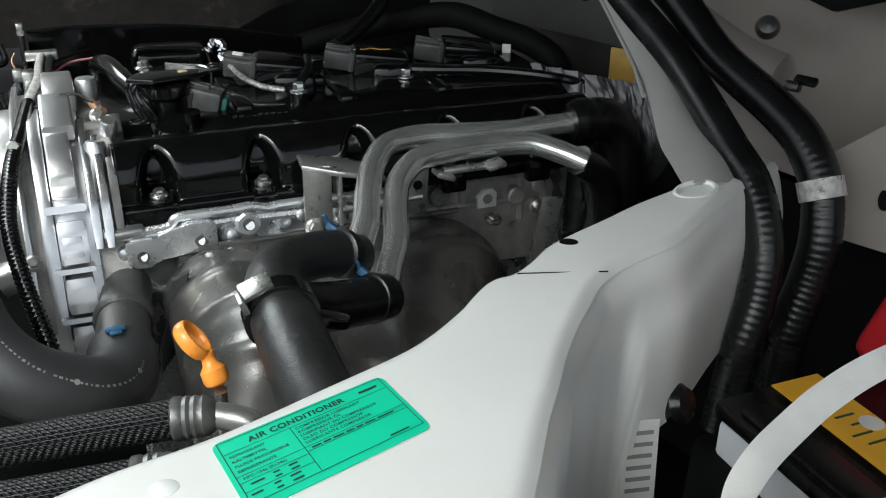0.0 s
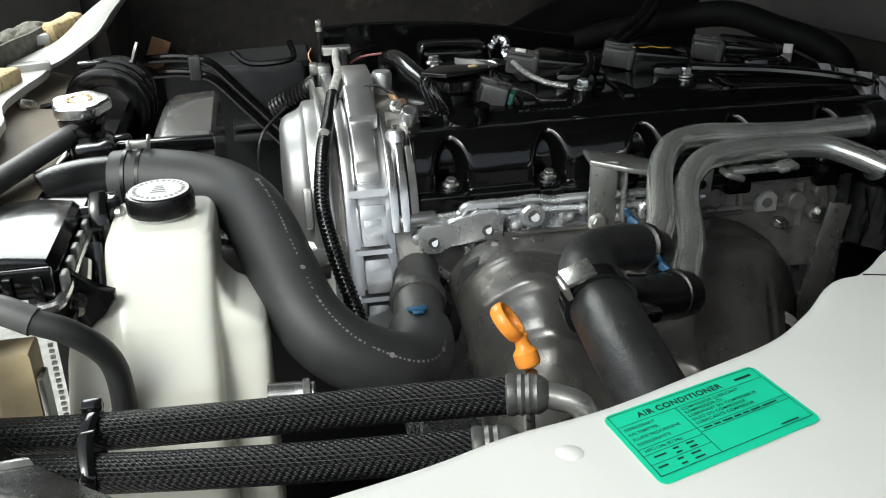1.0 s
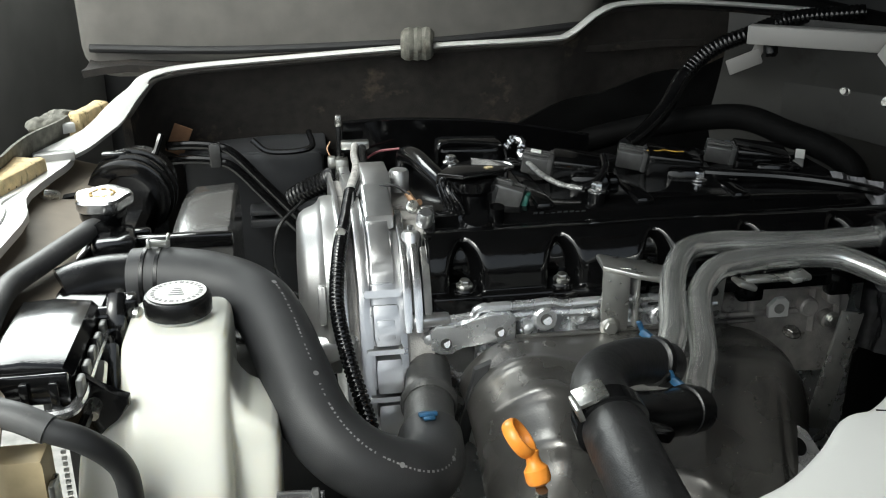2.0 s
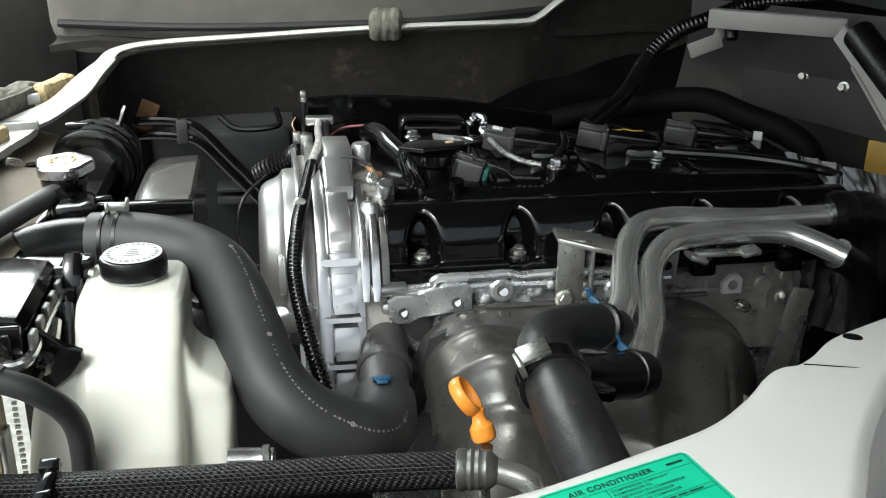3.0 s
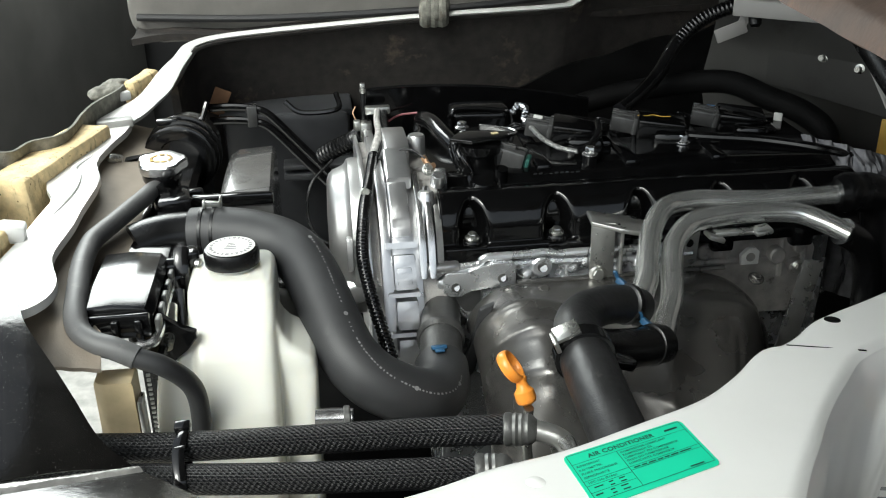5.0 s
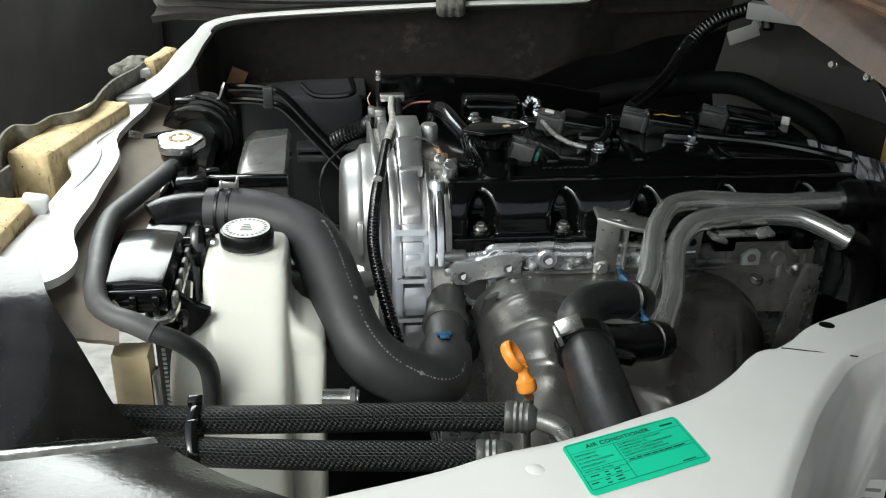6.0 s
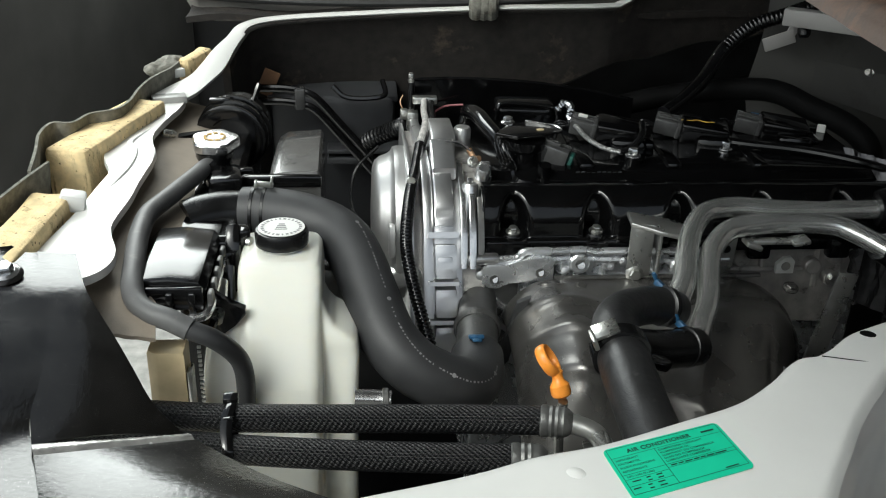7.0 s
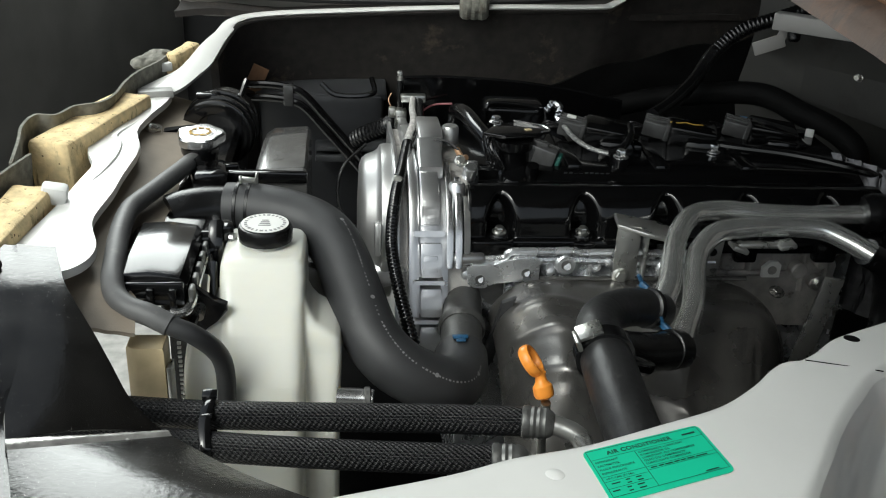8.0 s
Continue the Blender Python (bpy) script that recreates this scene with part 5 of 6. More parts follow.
cmr = aim((-0.237, 0.992, 1.264), (0.0, -0.05, 1), 12)
lathe(bm, [(0.023, 0.0), (0.0255, 0.002), (0.0265, 0.004), (0.0265, 0.011), (0.0245, 0.0135), (0.018, 0.0145), (0.012, 0.0138), (0.001, 0.0138)], cmr, seg=60, lobes=5, depth=0.07)
pc = part("pressure_cap", bm, MACHINED, rad, "bright lobed metal pressure cap")
bm = bmesh.new()
for k in range(9):
    a = 2 * math.pi * k / 9
    rbox(bm, (0.006, 0.003, 0.0003), cmr @ T(0.011 * math.cos(a), 0.011 * math.sin(a), 0.0146, 0, 0, math.degrees(a) + 90), 0)
part("cap_print", bm, YELLOW, pc, "orange stamped warning print")
# mounting knob and arm on the tank's engine side
bm = bmesh.new()
lathe(bm, [(0.008, 0), (0.008, 0.026), (0.006, 0.028), (0.001, 0.028)], aim((-0.198, 0.785, 1.240), (-1, -0.1, 0.03)), seg=18)
prism(bm, [(0.775, 1.165), (0.795, 1.165), (0.803, 1.235), (0.800, 1.252), (0.788, 1.258), (0.776, 1.250), (0.770, 1.232)], -0.203, -0.189, "x", 0.003)
prism(bm, [(0.72, 1.17), (0.745, 1.165), (0.765, 1.225), (0.752, 1.232)], -0.203, -0.193, "x", 0.002)
rbox(bm, (0.022, 0.10, 0.05), T(-0.198, 0.76, 1.165), 0.004)
rbox(bm, (0.014, 0.02, 0.03), T(-0.188, 0.793, 1.238, 0, 0, 12), 0.003)
part("side_bracket", bm, GLOSS, rad, "black plastic bracket with a knob")
part("bracket_bolt", turned([(0.006, 0), (0.006, 0.004), (0.001, 0.005)], aim((-0.183, 0.785, 1.24), (1, -0.3, 0)), seg=12), STEEL, rad)
part("wire", tube([(-0.207, 0.74, 1.24), (-0.204, 0.715, 1.225), (-0.203, 0.69, 1.215), (-0.207, 0.66, 1.207)], 0.004, seg=8), BLACK, rad)
part("wire_sleeve", tube([(-0.201, 0.725, 1.228), (-0.20, 0.70, 1.219), (-0.202, 0.68, 1.212)], 0.0055, seg=10), STEEL, rad, "bright wire sleeve")

# overflow hose
OV = [(-0.238, 0.985, 1.247), (-0.245, 0.962, 1.252), (-0.251, 0.933, 1.254), (-0.260, 0.896, 1.256), (-0.269, 0.862, 1.257), (-0.2755, 0.838, 1.258), (-0.2805, 0.815, 1.259), (-0.2815, 0.790, 1.259), (-0.279, 0.750, 1.259), (-0.2735, 0.705, 1.257), (-0.2695, 0.674, 1.253), (-0.263, 0.655, 1.247), (-0.250, 0.642, 1.243), (-0.233, 0.635, 1.240), (-0.216, 0.630, 1.233), (-0.198, 0.630, 1.224), (-0.183, 0.638, 1.205), (-0.177, 0.646, 1.185), (-0.176, 0.649, 1.160), (-0.178, 0.649, 1.132)]
ovh = thing("overflow_hose", (-0.25, 0.75, 1.25), "grey worn rubber overflow hose bent round radiator", "hose")
part("hose", tube(OV[:15], 0.0096, seg=20), RUBBER_GREY, ovh)
part("sleeve", tube(OV[13:], 0.0084, seg=20), RUBBER, ovh)

# fan shroud duct and air hose collar beside it
duct = thing("fan_shroud", (-0.15, 1.05, 1.15), "black plastic fan shroud with a shiny curved top", "fan shroud")
bm = bmesh.new()
sec = [(-0.181, 1.02), (-0.181, 1.222), (-0.177, 1.237), (-0.166, 1.244), (-0.120, 1.247), (-0.1165, 1.243), (-0.1165, 1.02)]
rows_ = []
for y, dz in ((0.955, -0.006), (0.962, 0.0), (0.972, -0.003), (0.976, -0.007), (1.02, -0.004), (1.08, -0.001), (1.12, -0.003), (1.135, -0.012), (1.14, -0.03)):
    shift = max(0, y - 1.0) * 0.04
    rows_.append([bm.verts.new((x + shift * (1 if i < 4 else 0), y, z + dz)) for i, (x, z) in enumerate(sec)])
for a, b in zip(rows_, rows_[1:]):
    for k in range(len(sec) - 1):
        bm.faces.new((a[k], a[k + 1], b[k + 1], b[k]))
bm.faces.new(rows_[0])
bm.faces.new(rows_[-1][::-1])
part("duct", bm, DUCT, duct, sharp=40)
part("rim_bar", boxes(((0.09, 0.012, 0.014), T(-0.16, 0.958, 1.237)), ((0.025, 0.006, 0.006), T(-0.215, 0.952, 1.232)), bevel=0.003), GLOSS, duct)
collar = thing("air_hose", (-0.235, 1.18, 1.2), "black ribbed air hose collar behind radiator cap", "hose")
bm = bmesh.new()
am = aim((-0.238, 1.128, 1.228), (0.10, 0.97, 0.05)) @ Matrix.Diagonal((1, 1, 0.72, 1))
lathe(bm, [(0.016, 0.006), (0.026, 0.004), (0.028, 0.0), (0.043, 0.0), (0.0455, 0.002), (0.0455, 0.008), (0.042, 0.010), (0.042, 0.018), (0.0475, 0.020), (0.0475, 0.026), (0.043, 0.029), (0.043, 0.042), (0.048, 0.044), (0.048, 0.052), (0.044, 0.055), (0.040, 0.10), (0.001, 0.10)], am, seg=44)
part("collar", bm, GLOSS, collar)
part("clamp_screw", tube([(-0.212, 1.172, 1.262), (-0.205, 1.178, 1.279), (-0.202, 1.182, 1.287)], 0.0035, seg=8), GLOSS, collar)
part("clamp_block", boxes(((0.026, 0.010, 0.008), T(-0.250, 1.145, 1.2745, 0, 0, 4)), bevel=0.002), GLOSS, collar)
bm = bmesh.new()
prism(bm, [(-0.314, 1.056), (-0.300, 1.066), (-0.285, 1.078), (-0.262, 1.092), (-0.262, 1.104), (-0.290, 1.092), (-0.304, 1.080), (-0.318, 1.068)], 1.236, 1.250, "z", 0.002)
part("snorkel", bm, SHADE, collar, "flat black plastic arm")
part("end_clip", boxes(((0.018, 0.012, 0.01), T(-0.304, 1.068, 1.256, 0, 20, 30)), bevel=0.002), STEEL, collar, "bright folded clip")

# brown baffle between flange and radiator
def baffle_skin(u, v):
    y = 0.615 + 0.60 * u
    dip = 0.012 * max(0, (0.72 - y) / 0.1) ** 2
    wide = 0.046 + 0.03 * min(1, max(0, (0.72 - y) / 0.06)) + 0.042 * min(1, max(0, (y - 0.72) / 0.06))
    fall = 0.012 + 0.012 * min(1, max(0, (y - 0.70) / 0.06))
    return (-0.330 + wide * v + 0.012 * max(0, (0.70 - y) / 0.08), y, 1.2595 - fall * v - dip + 0.001 * noise.noise(Vector((20 * u, 9 * v, 0))))


single("baffle", sheet_of(baffle_skin, 40, 16, 0.004), BAFFLE, "dusty brown fibre baffle beside the radiator", "baffle")
bf = thing("stay_rod", (-0.3, 0.66, 1.2), "thin grey steel stay below the flange", "rod")
part("rod", tube([(-0.29, 0.665, 1.19), (-0.303, 0.64, 1.13), (-0.315, 0.62, 1.06)], 0.004, seg=8), STEEL, bf)

# foam pads and felt flap at the left
def foam_block(size, m, seed):
    bm = bmesh.new()
    rbox(bm, size, m, 0.006, 2)
    bmesh.ops.subdivide_edges(bm, edges=bm.edges[:], cuts=3, use_grid_fill=True)
    for v in bm.verts:
        v.co += 0.0025 * noise.noise_vector(v.co * 45 + Vector((seed, 0, 0)))
    return bm


single("foam_pad", foam_block((0.050, 0.20, 0.11), T(-0.360, 1.018, 1.232, 0, 0, -15), 1), FOAM, "tan foam sealing pad behind white flange", "foam pad", "foam pads", sharp=80)
single("foam_pad", foam_block((0.040, 0.15, 0.06), T(-0.372, 0.733, 1.256, 0, 0, -4), 2), FOAM, "tan foam sealing pad behind white flange", "foam pad", "foam pads", sharp=80)
single("foam_pad", foam_block((0.022, 0.080, 0.03), T(-0.302, 1.295, 1.284, 0, 0, -15), 3), FOAM, "tan foam sealing pad behind white flange", "foam pad", "foam pads", sharp=80)
FLAP = [(-0.395, 0.83, 1.298), (-0.405, 0.888, 1.30), (-0.414, 0.933, 1.302), (-0.411, 0.972, 1.302), (-0.391, 0.980, 1.30), (-0.38, 1.012, 1.30), (-0.355, 1.030, 1.30), (-0.346, 1.063, 1.30), (-0.346, 1.115, 1.299), (-0.340, 1.165, 1.299), (-0.324, 1.215, 1.299), (-0.318, 1.25, 1.299)]
FLAP_NEAR = [(-0.42, 0.62, 1.295), (-0.408, 0.72, 1.297), (-0.395, 0.79, 1.30), (-0.381, 0.847, 1.302)]


def flap_skin(u, v, line=FLAP):
    p = along(line, u)
    return p + Vector((-0.012 * v + 0.006 * v * math.sin(9 * v + 7 * u), 0.004 * v * math.sin(6 * u), -0.12 * v))


single("felt_flap", sheet_of(flap_skin, 70, 10, 0.003), FELT, "wavy grey felt trim edge beside foam pads", "felt")
single("felt_flap", sheet_of(lambda u, v: flap_skin(u, v, FLAP_NEAR), 30, 10, 0.003), FELT, "short grey felt trim end beside foam pad", "felt")
bm = bmesh.new()
bmesh.ops.create_icosphere(bm, subdivisions=4, radius=1.0, matrix=T(-0.334, 1.255, 1.291, 0, 0, -22) @ Matrix.Diagonal((0.017, 0.045, 0.012, 1)))
for v in bm.verts:
    v.co += 0.006 * noise.noise_vector(v.co * 40) + 0.003 * noise.noise_vector(v.co * 140)
single("felt_wad", bm, FELT, "torn grey felt wad on carpet edge", "felt", sharp=80)

# black glossy panel at the near left
BK = {"a": (-0.352, 0.705, 1.279), "b": (-0.324, 0.700, 1.273), "c": (-0.309, 0.672, 1.264), "d": (-0.253, 0.591, 1.234), "e": (-0.204, 0.518, 1.208), "f": (-0.186, 0.500, 1.207), "g": (-0.142, 0.464, 1.214), "h": (-0.085, 0.420, 1.223)}
near = thing("front_crossmember", (-0.25, 0.5, 1.22), "glossy black painted steel panel with dust specks", "panel")


def upper_face(u, v):
    r = along([(-0.314, 0.681, 1.28), (-0.302, 0.647, 1.277), (-0.291, 0.622, 1.272), (-0.263, 0.581, 1.255), (-0.247, 0.557, 1.244), (-0.227, 0.529, 1.228)] + [BK["e"]], u)
    l = along([(-0.346, 0.682, 1.282), (-0.326, 0.624, 1.276), (-0.314, 0.588, 1.266), (-0.307, 0.539, 1.252), (-0.306, 0.504, 1.242)] + [(-0.298, 0.475, 1.236)], u)
    p = r.lerp(l, v)
    return p + Vector((0, 0, 0.005 * math.sin(math.pi * v) * u))


def crease_face(u, v):
    a = Vector(BK["e"]).lerp(Vector((-0.298, 0.475, 1.236)), v)
    b = Vector((-0.197, 0.510, 1.2105)).lerp(Vector((-0.291, 0.458, 1.240)), v)
    p = a.lerp(b, u)
    return p + Vector((0, 0, 0.0035 * math.sin(math.pi * u) + 0.0008 * noise.noise(Vector((60 * v, 9 * u, 2)))))


def lower_face(u, v):
    r = along([(-0.197, 0.510, 1.2105), BK["g"], BK["h"], (-0.02, 0.375, 1.228)], u)
    l = along([(-0.291, 0.458, 1.240), (-0.265, 0.39, 1.236), (-0.22, 0.32, 1.23), (-0.16, 0.26, 1.23)], u)
    p = r.lerp(l, v)
    return p + Vector((0, 0, 0.009 * math.sin(math.pi * v) * math.sin(math.pi * min(1, u * 1.3)) - 0.006 * u * (1 - u)))


def left_face(u, v):
    r = along([(-0.346, 0.682, 1.2815), (-0.326, 0.624, 1.2755), (-0.314, 0.588, 1.2655), (-0.307, 0.539, 1.2515), (-0.306, 0.504, 1.2415)] + [(-0.298, 0.475, 1.2355), (-0.265, 0.39, 1.2355)], u)
    l = along([(-0.366, 0.682, 1.288), (-0.385, 0.66, 1.292), (-0.40, 0.60, 1.286), (-0.40, 0.52, 1.274), (-0.40, 0.45, 1.264), (-0.40, 0.40, 1.260), (-0.40, 0.34, 1.258)], u)
    p = r.lerp(l, v)
    return p + Vector((0, 0, -0.003 * math.sin(math.pi * v)))


part("upper_face", sheet_of(upper_face, 40, 20, 0.0015), DARK_PAINT, near, sharp=50)
part("crease", sheet_of(crease_face, 10, 20, 0.0015), CREASE_GLARE, near, "bent edge with its sky highlight put into the colour", sharp=50)
part("lower_face", sheet_of(lower_face, 40, 24, 0.0015), DARK_PAINT, near, sharp=50)
part("side_face", sheet_of(left_face, 40, 14, 0.0015), DARK_PAINT, near, sharp=50)
bolt(near, (-0.360, 0.640, 1.2835), (0.1, -0.2, 1), MACHINED, r=0.008, h=0.008)
part("washer", turned([(0.013, 0), (0.015, 0.002), (0.012, 0.004), (0.001, 0.004)], aim((-0.360, 0.640, 1.2805), (0.1, -0.2, 1)), seg=20), DARK_PAINT, near)

# ---- top of the engine ----
def coil(at, seed):
    c = thing("ignition_coil", at, "black ignition coil with grey connector on valve cover", "ignition coil", "ignition coils")
    x, y, z = at
    bm = bmesh.new()
    rbox(bm, (0.062, 0.046, 0.034), T(x + 0.004, y, z + 0.002, 6, 6, -14), 0.004)
    rbox(bm, (0.046, 0.036, 0.034), T(x + 0.010, y - 0.024, z - 0.010, 0, 0, -14), 0.007)
    rbox(bm, (0.022, 0.046, 0.012), T(x + 0.036, y - 0.012, z - 0.004, 0, 0, -14), 0.004)
    lathe(bm, [(0.016, 0), (0.016, 0.03), (0.001, 0.03)], aim((x + 0.002, y - 0.01, z - 0.03), (0, 0, 1)), seg=18)
    part("body", bm, COVER, c)
    bm = bmesh.new()
    rbox(bm, (0.036, 0.027, 0.021), T(x - 0.040, y + 0.012, z + 0.010, 8, 8, -20), 0.0025)
    for k in (-1, 0, 1):
        rbox(bm, (0.030, 0.003, 0.003), T(x - 0.041 + 0.003 * k, y + 0.012 + 0.008 * k, z + 0.0215, 8, 8, -20), 0.001)
    rbox(bm, (0.006, 0.030, 0.023), T(x - 0.027, y + 0.007, z + 0.009, 8, 8, -20), 0.001)
    plug = part("connector", bm, CONN, c, "grey plastic plug")
    part("latch", boxes(((0.012, 0.007, 0.003), T(x - 0.043, y + 0.011, z + 0.0235, 8, 8, -20)), bevel=0.001), PAPER if seed == 0 else CONN, plug)
    for k in range(3):
        part("lead", tube([(x - 0.056, y + 0.014 + 0.005 * k, z + 0.008), (x - 0.070, y + 0.020 + 0.005 * k, z + 0.006 + 0.002 * k), (x - 0.082, y + 0.040 + 0.003 * k, z - 0.006)], 0.0018, seg=6), BLACK, c)
    return c


for k, at in enumerate(((0.262, 1.085, 1.247), (0.378, 1.095, 1.245), (0.494, 1.11, 1.242))):
    coil(at, k)
paint = thing("paint_mark", (0.375, 1.09, 1.266), "yellow paint mark on an ignition coil", "mark")
part("stroke", tube([(0.352, 1.098, 1.2648), (0.362, 1.092, 1.2655), (0.372, 1.094, 1.2655), (0.380, 1.086, 1.2655), (0.392, 1.086, 1.2650)], 0.0016, seg=6, flat=0.4, up=(0, 0, 1)), YELLOW, paint)
for at in ((0.263, 1.006, 1.238), (0.399, 1.054, 1.230)):
    stud = thing("cover_stud", at, "bright bolt head on valve cover", "bolt", "cover bolts")
    part("post", turned([(0.010, -0.01), (0.009, 0.010), (0.001, 0.010)], aim(at, (0, 0, 1)), seg=16), COVER, stud)
    bm = bmesh.new()
    bolt_mesh(bm, aim((at[0], at[1], at[2] + 0.010), (0, 0, 1)), 0.0065, 0.010)
    part("head", bm, MACHINED, stud)

# oil control valve / cam sensor block with elbow hose
sens = thing("cam_sensor", (0.13, 1.03, 1.23), "black sensor block with grey plug on valve cover", "sensor")
bm = bmesh.new()
lathe(bm, [(0.030, 0), (0.030, 0.005), (0.024, 0.009), (0.0225, 0.014), (0.0225, 0.046), (0.0255, 0.050), (0.0255, 0.060), (0.001, 0.060)], T(0.130, 1.020, 1.206), seg=28)
rbox(bm, (0.020, 0.030, 0.030), T(0.146, 1.028, 1.246, 0, 0, -22), 0.004)
lathe(bm, [(0.018, 0), (0.018, 0.02), (0.015, 0.023), (0.001, 0.023)], aim((0.128, 0.998, 1.215), (0, -0.5, 0.9)), seg=18)
lathe(bm, [(0.008, 0), (0.008, 0.03), (0.001, 0.03)], aim((0.150, 0.992, 1.215), (0, -0.2, 0.9)), seg=14)
part("block", bm, COVER, sens)
plate_edge = [(0.094, 1.020), (0.112, 1.052), (0.140, 1.066), (0.170, 1.046), (0.176, 1.030), (0.150, 1.014), (0.118, 1.006)]
lid = part("lid", prisms((plate_edge, 1.2685, 1.273), axis="z", bevel=0.001), GLOSS, sens, "flat glossy lid")
# bright metal bead stands in for the highlight along the black lid's edge
part("edge_highlight", tube([(0.138, 1.0665, 1.2735), (0.156, 1.056, 1.2735), (0.1705, 1.0465, 1.2735), (0.1765, 1.030, 1.2735), (0.166, 1.0235, 1.2735)], 0.0013, seg=6), MACHINED, lid)
part("lid_chip", boxes(((0.008, 0.006, 0.001), T(0.150, 1.030, 1.2738, 0, 0, 20)), bevel=0), TAN, lid)
for k in range(5):
    part("lead", tube([(0.098 + 0.004 * k, 1.045 - 0.004 * k, 1.262), (0.094 + 0.003 * k, 1.020 - 0.004 * k, 1.258 + 0.003 * (k % 2)), (0.100 + 0.004 * k, 1.004 - 0.004 * k, 1.240), (0.112, 0.998, 1.225)], 0.0014, seg=6), GLOSS, sens)
bm = bmesh.new()
rbox(bm, (0.040, 0.028, 0.026), T(0.166, 1.020, 1.246, 0, 14, -22), 0.003)
rbox(bm, (0.018, 0.033, 0.022), T(0.152, 1.026, 1.250, 0, 14, -22), 0.003)
rbox(bm, (0.022, 0.010, 0.005), T(0.164, 1.020, 1.2610, 0, 14, -22), 0.001)
plug = part("plug", bm, CONN, sens, "grey plastic plug")
part("seal", boxes(((0.006, 0.018, 0.016), T(0.187, 1.011, 1.241, 0, 14, -22)), bevel=0.002), GREEN_SEAL, plug, "dull green wire seal")
part("elbow_hose", tube([(0.076, 1.172, 1.235), (0.078, 1.168, 1.252), (0.086, 1.14, 1.258), (0.096, 1.10, 1.253), (0.108, 1.065, 1.245), (0.115, 1.05, 1.235)], 0.0112, seg=16), GLOSS, sens, "black rubber breather elbow")
bolt(sens, (0.117, 1.075, 1.268), (0, 0, 1), MACHINED, r=0.006, h=0.008)
filler = thing("oil_filler", (0.155, 1.17, 1.24), "glossy black oil filler housing behind sensor block", "oil cap")
bm = bmesh.new()
rbox(bm, (0.085, 0.05, 0.05), T(0.155, 1.175, 1.243, 0, 0, -4), 0.010, 3)
part("housing", bm, COVER, filler)
part("rim", tube([(0.113, 1.152, 1.235), (0.115, 1.152, 1.262), (0.124, 1.153, 1.2695), (0.155, 1.152, 1.269), (0.188, 1.149, 1.265), (0.196, 1.148, 1.257), (0.197, 1.147, 1.235)], 0.0028, seg=8), GLOSS, filler, "shiny raised rim")

# intake plate at the back, its post and wiring
back = thing("intake_cover", (0.1, 1.25, 1.26), "black plastic intake cover at the engine's back", "cover")
bm = bmesh.new()
rbox(bm, (0.006, 0.012, 0.06), T(0.002, 1.215, 1.256), 0.002)
part("post", bm, BLACK, back)
plate_f = lambda u, v: (0.008 + 0.32 * u, 1.225 + 0.06 * v + 0.02 * u, 1.281 + 0.004 * math.sin(3 * u) - 0.035 * u * u - 0.05 * v * v)
part("plate", sheet_of(plate_f, 30, 8, 0.004), GLOSS, back)
part("front_drop", sheet_of(lambda u, v: (0.008 + 0.32 * u, 1.225 + 0.02 * u, 1.281 + 0.004 * math.sin(3 * u) - 0.035 * u * u - 0.075 * v), 30, 3, 0.003), COVER, back)
part("rim", tube([(0.008, 1.224, 1.282), (0.06, 1.2275, 1.2830), (0.115, 1.231, 1.2805), (0.17, 1.235, 1.2760), (0.22, 1.2385, 1.2690), (0.27, 1.242, 1.2595), (0.328, 1.245, 1.2475)], 0.0026, seg=8), GLOSS, back, "rounded shiny rim")
part("cap", boxes(((0.034, 0.014, 0.010), T(0.020, 1.195, 1.262)), ((0.008, 0.008, 0.014), T(0.002, 1.212, 1.288)), bevel=0.002), STEEL, back, "bright metal clip")
wires = thing("wiring", (0.02, 1.1, 1.2), "black corrugated wiring tube along timing cover", "wiring")
part("white_wrap", tube([(0.020, 1.193, 1.262), (0.016, 1.15, 1.260), (0.014, 1.093, 1.262), (0.004, 1.04, 1.256), (-0.002, 1.0, 1.248)], 0.0046, seg=12), TAPE, wires, "grey-white taped section")
part("dark_wrap", tube([(0.028, 1.19, 1.258), (0.025, 1.14, 1.256), (0.022, 1.08, 1.256), (0.006, 1.02, 1.248)], 0.006, seg=12), BLACK, wires)
corr = lambda pitch, depth: (lambda s, l: 1 + depth * math.sin(2 * math.pi * s / pitch))
part("corrugated_tube", tube([(0.003, 1.03, 1.254), (-0.001, 1.005, 1.249), (-0.006, 0.975, 1.243), (-0.017, 0.913, 1.229), (-0.023, 0.860, 1.202), (-0.018, 0.815, 1.176), (-0.009, 0.778, 1.150), (-0.002, 0.752, 1.128), (0.004, 0.745, 1.08)], 0.0064, seg=14, n=10, step=0.0009, shape=corr(0.0046, 0.13)), GLOSS, wires, sharp=60)
part("loom", tube([(-0.058, 1.270, 1.174), (-0.042, 1.260, 1.187), (-0.012, 1.245, 1.205), (0.004, 1.225, 1.222)], 0.013, seg=14, step=0.002, shape=corr(0.006, 0.06)), BLACK, wires)
part("thin_wire", tube([(-0.045, 1.15, 1.21), (-0.075, 1.13, 1.185), (-0.082, 1.11, 1.15), (-0.07, 1.09, 1.125), (-0.045, 1.08, 1.115)], 0.0022, seg=6), BLACK, wires)
part("tie_wire", tube([(0.000, 1.03, 1.237), (0.025, 1.01, 1.262), (0.045, 1.0, 1.268), (0.06, 0.985, 1.262)], 0.0016, seg=6), BLACK, wires)
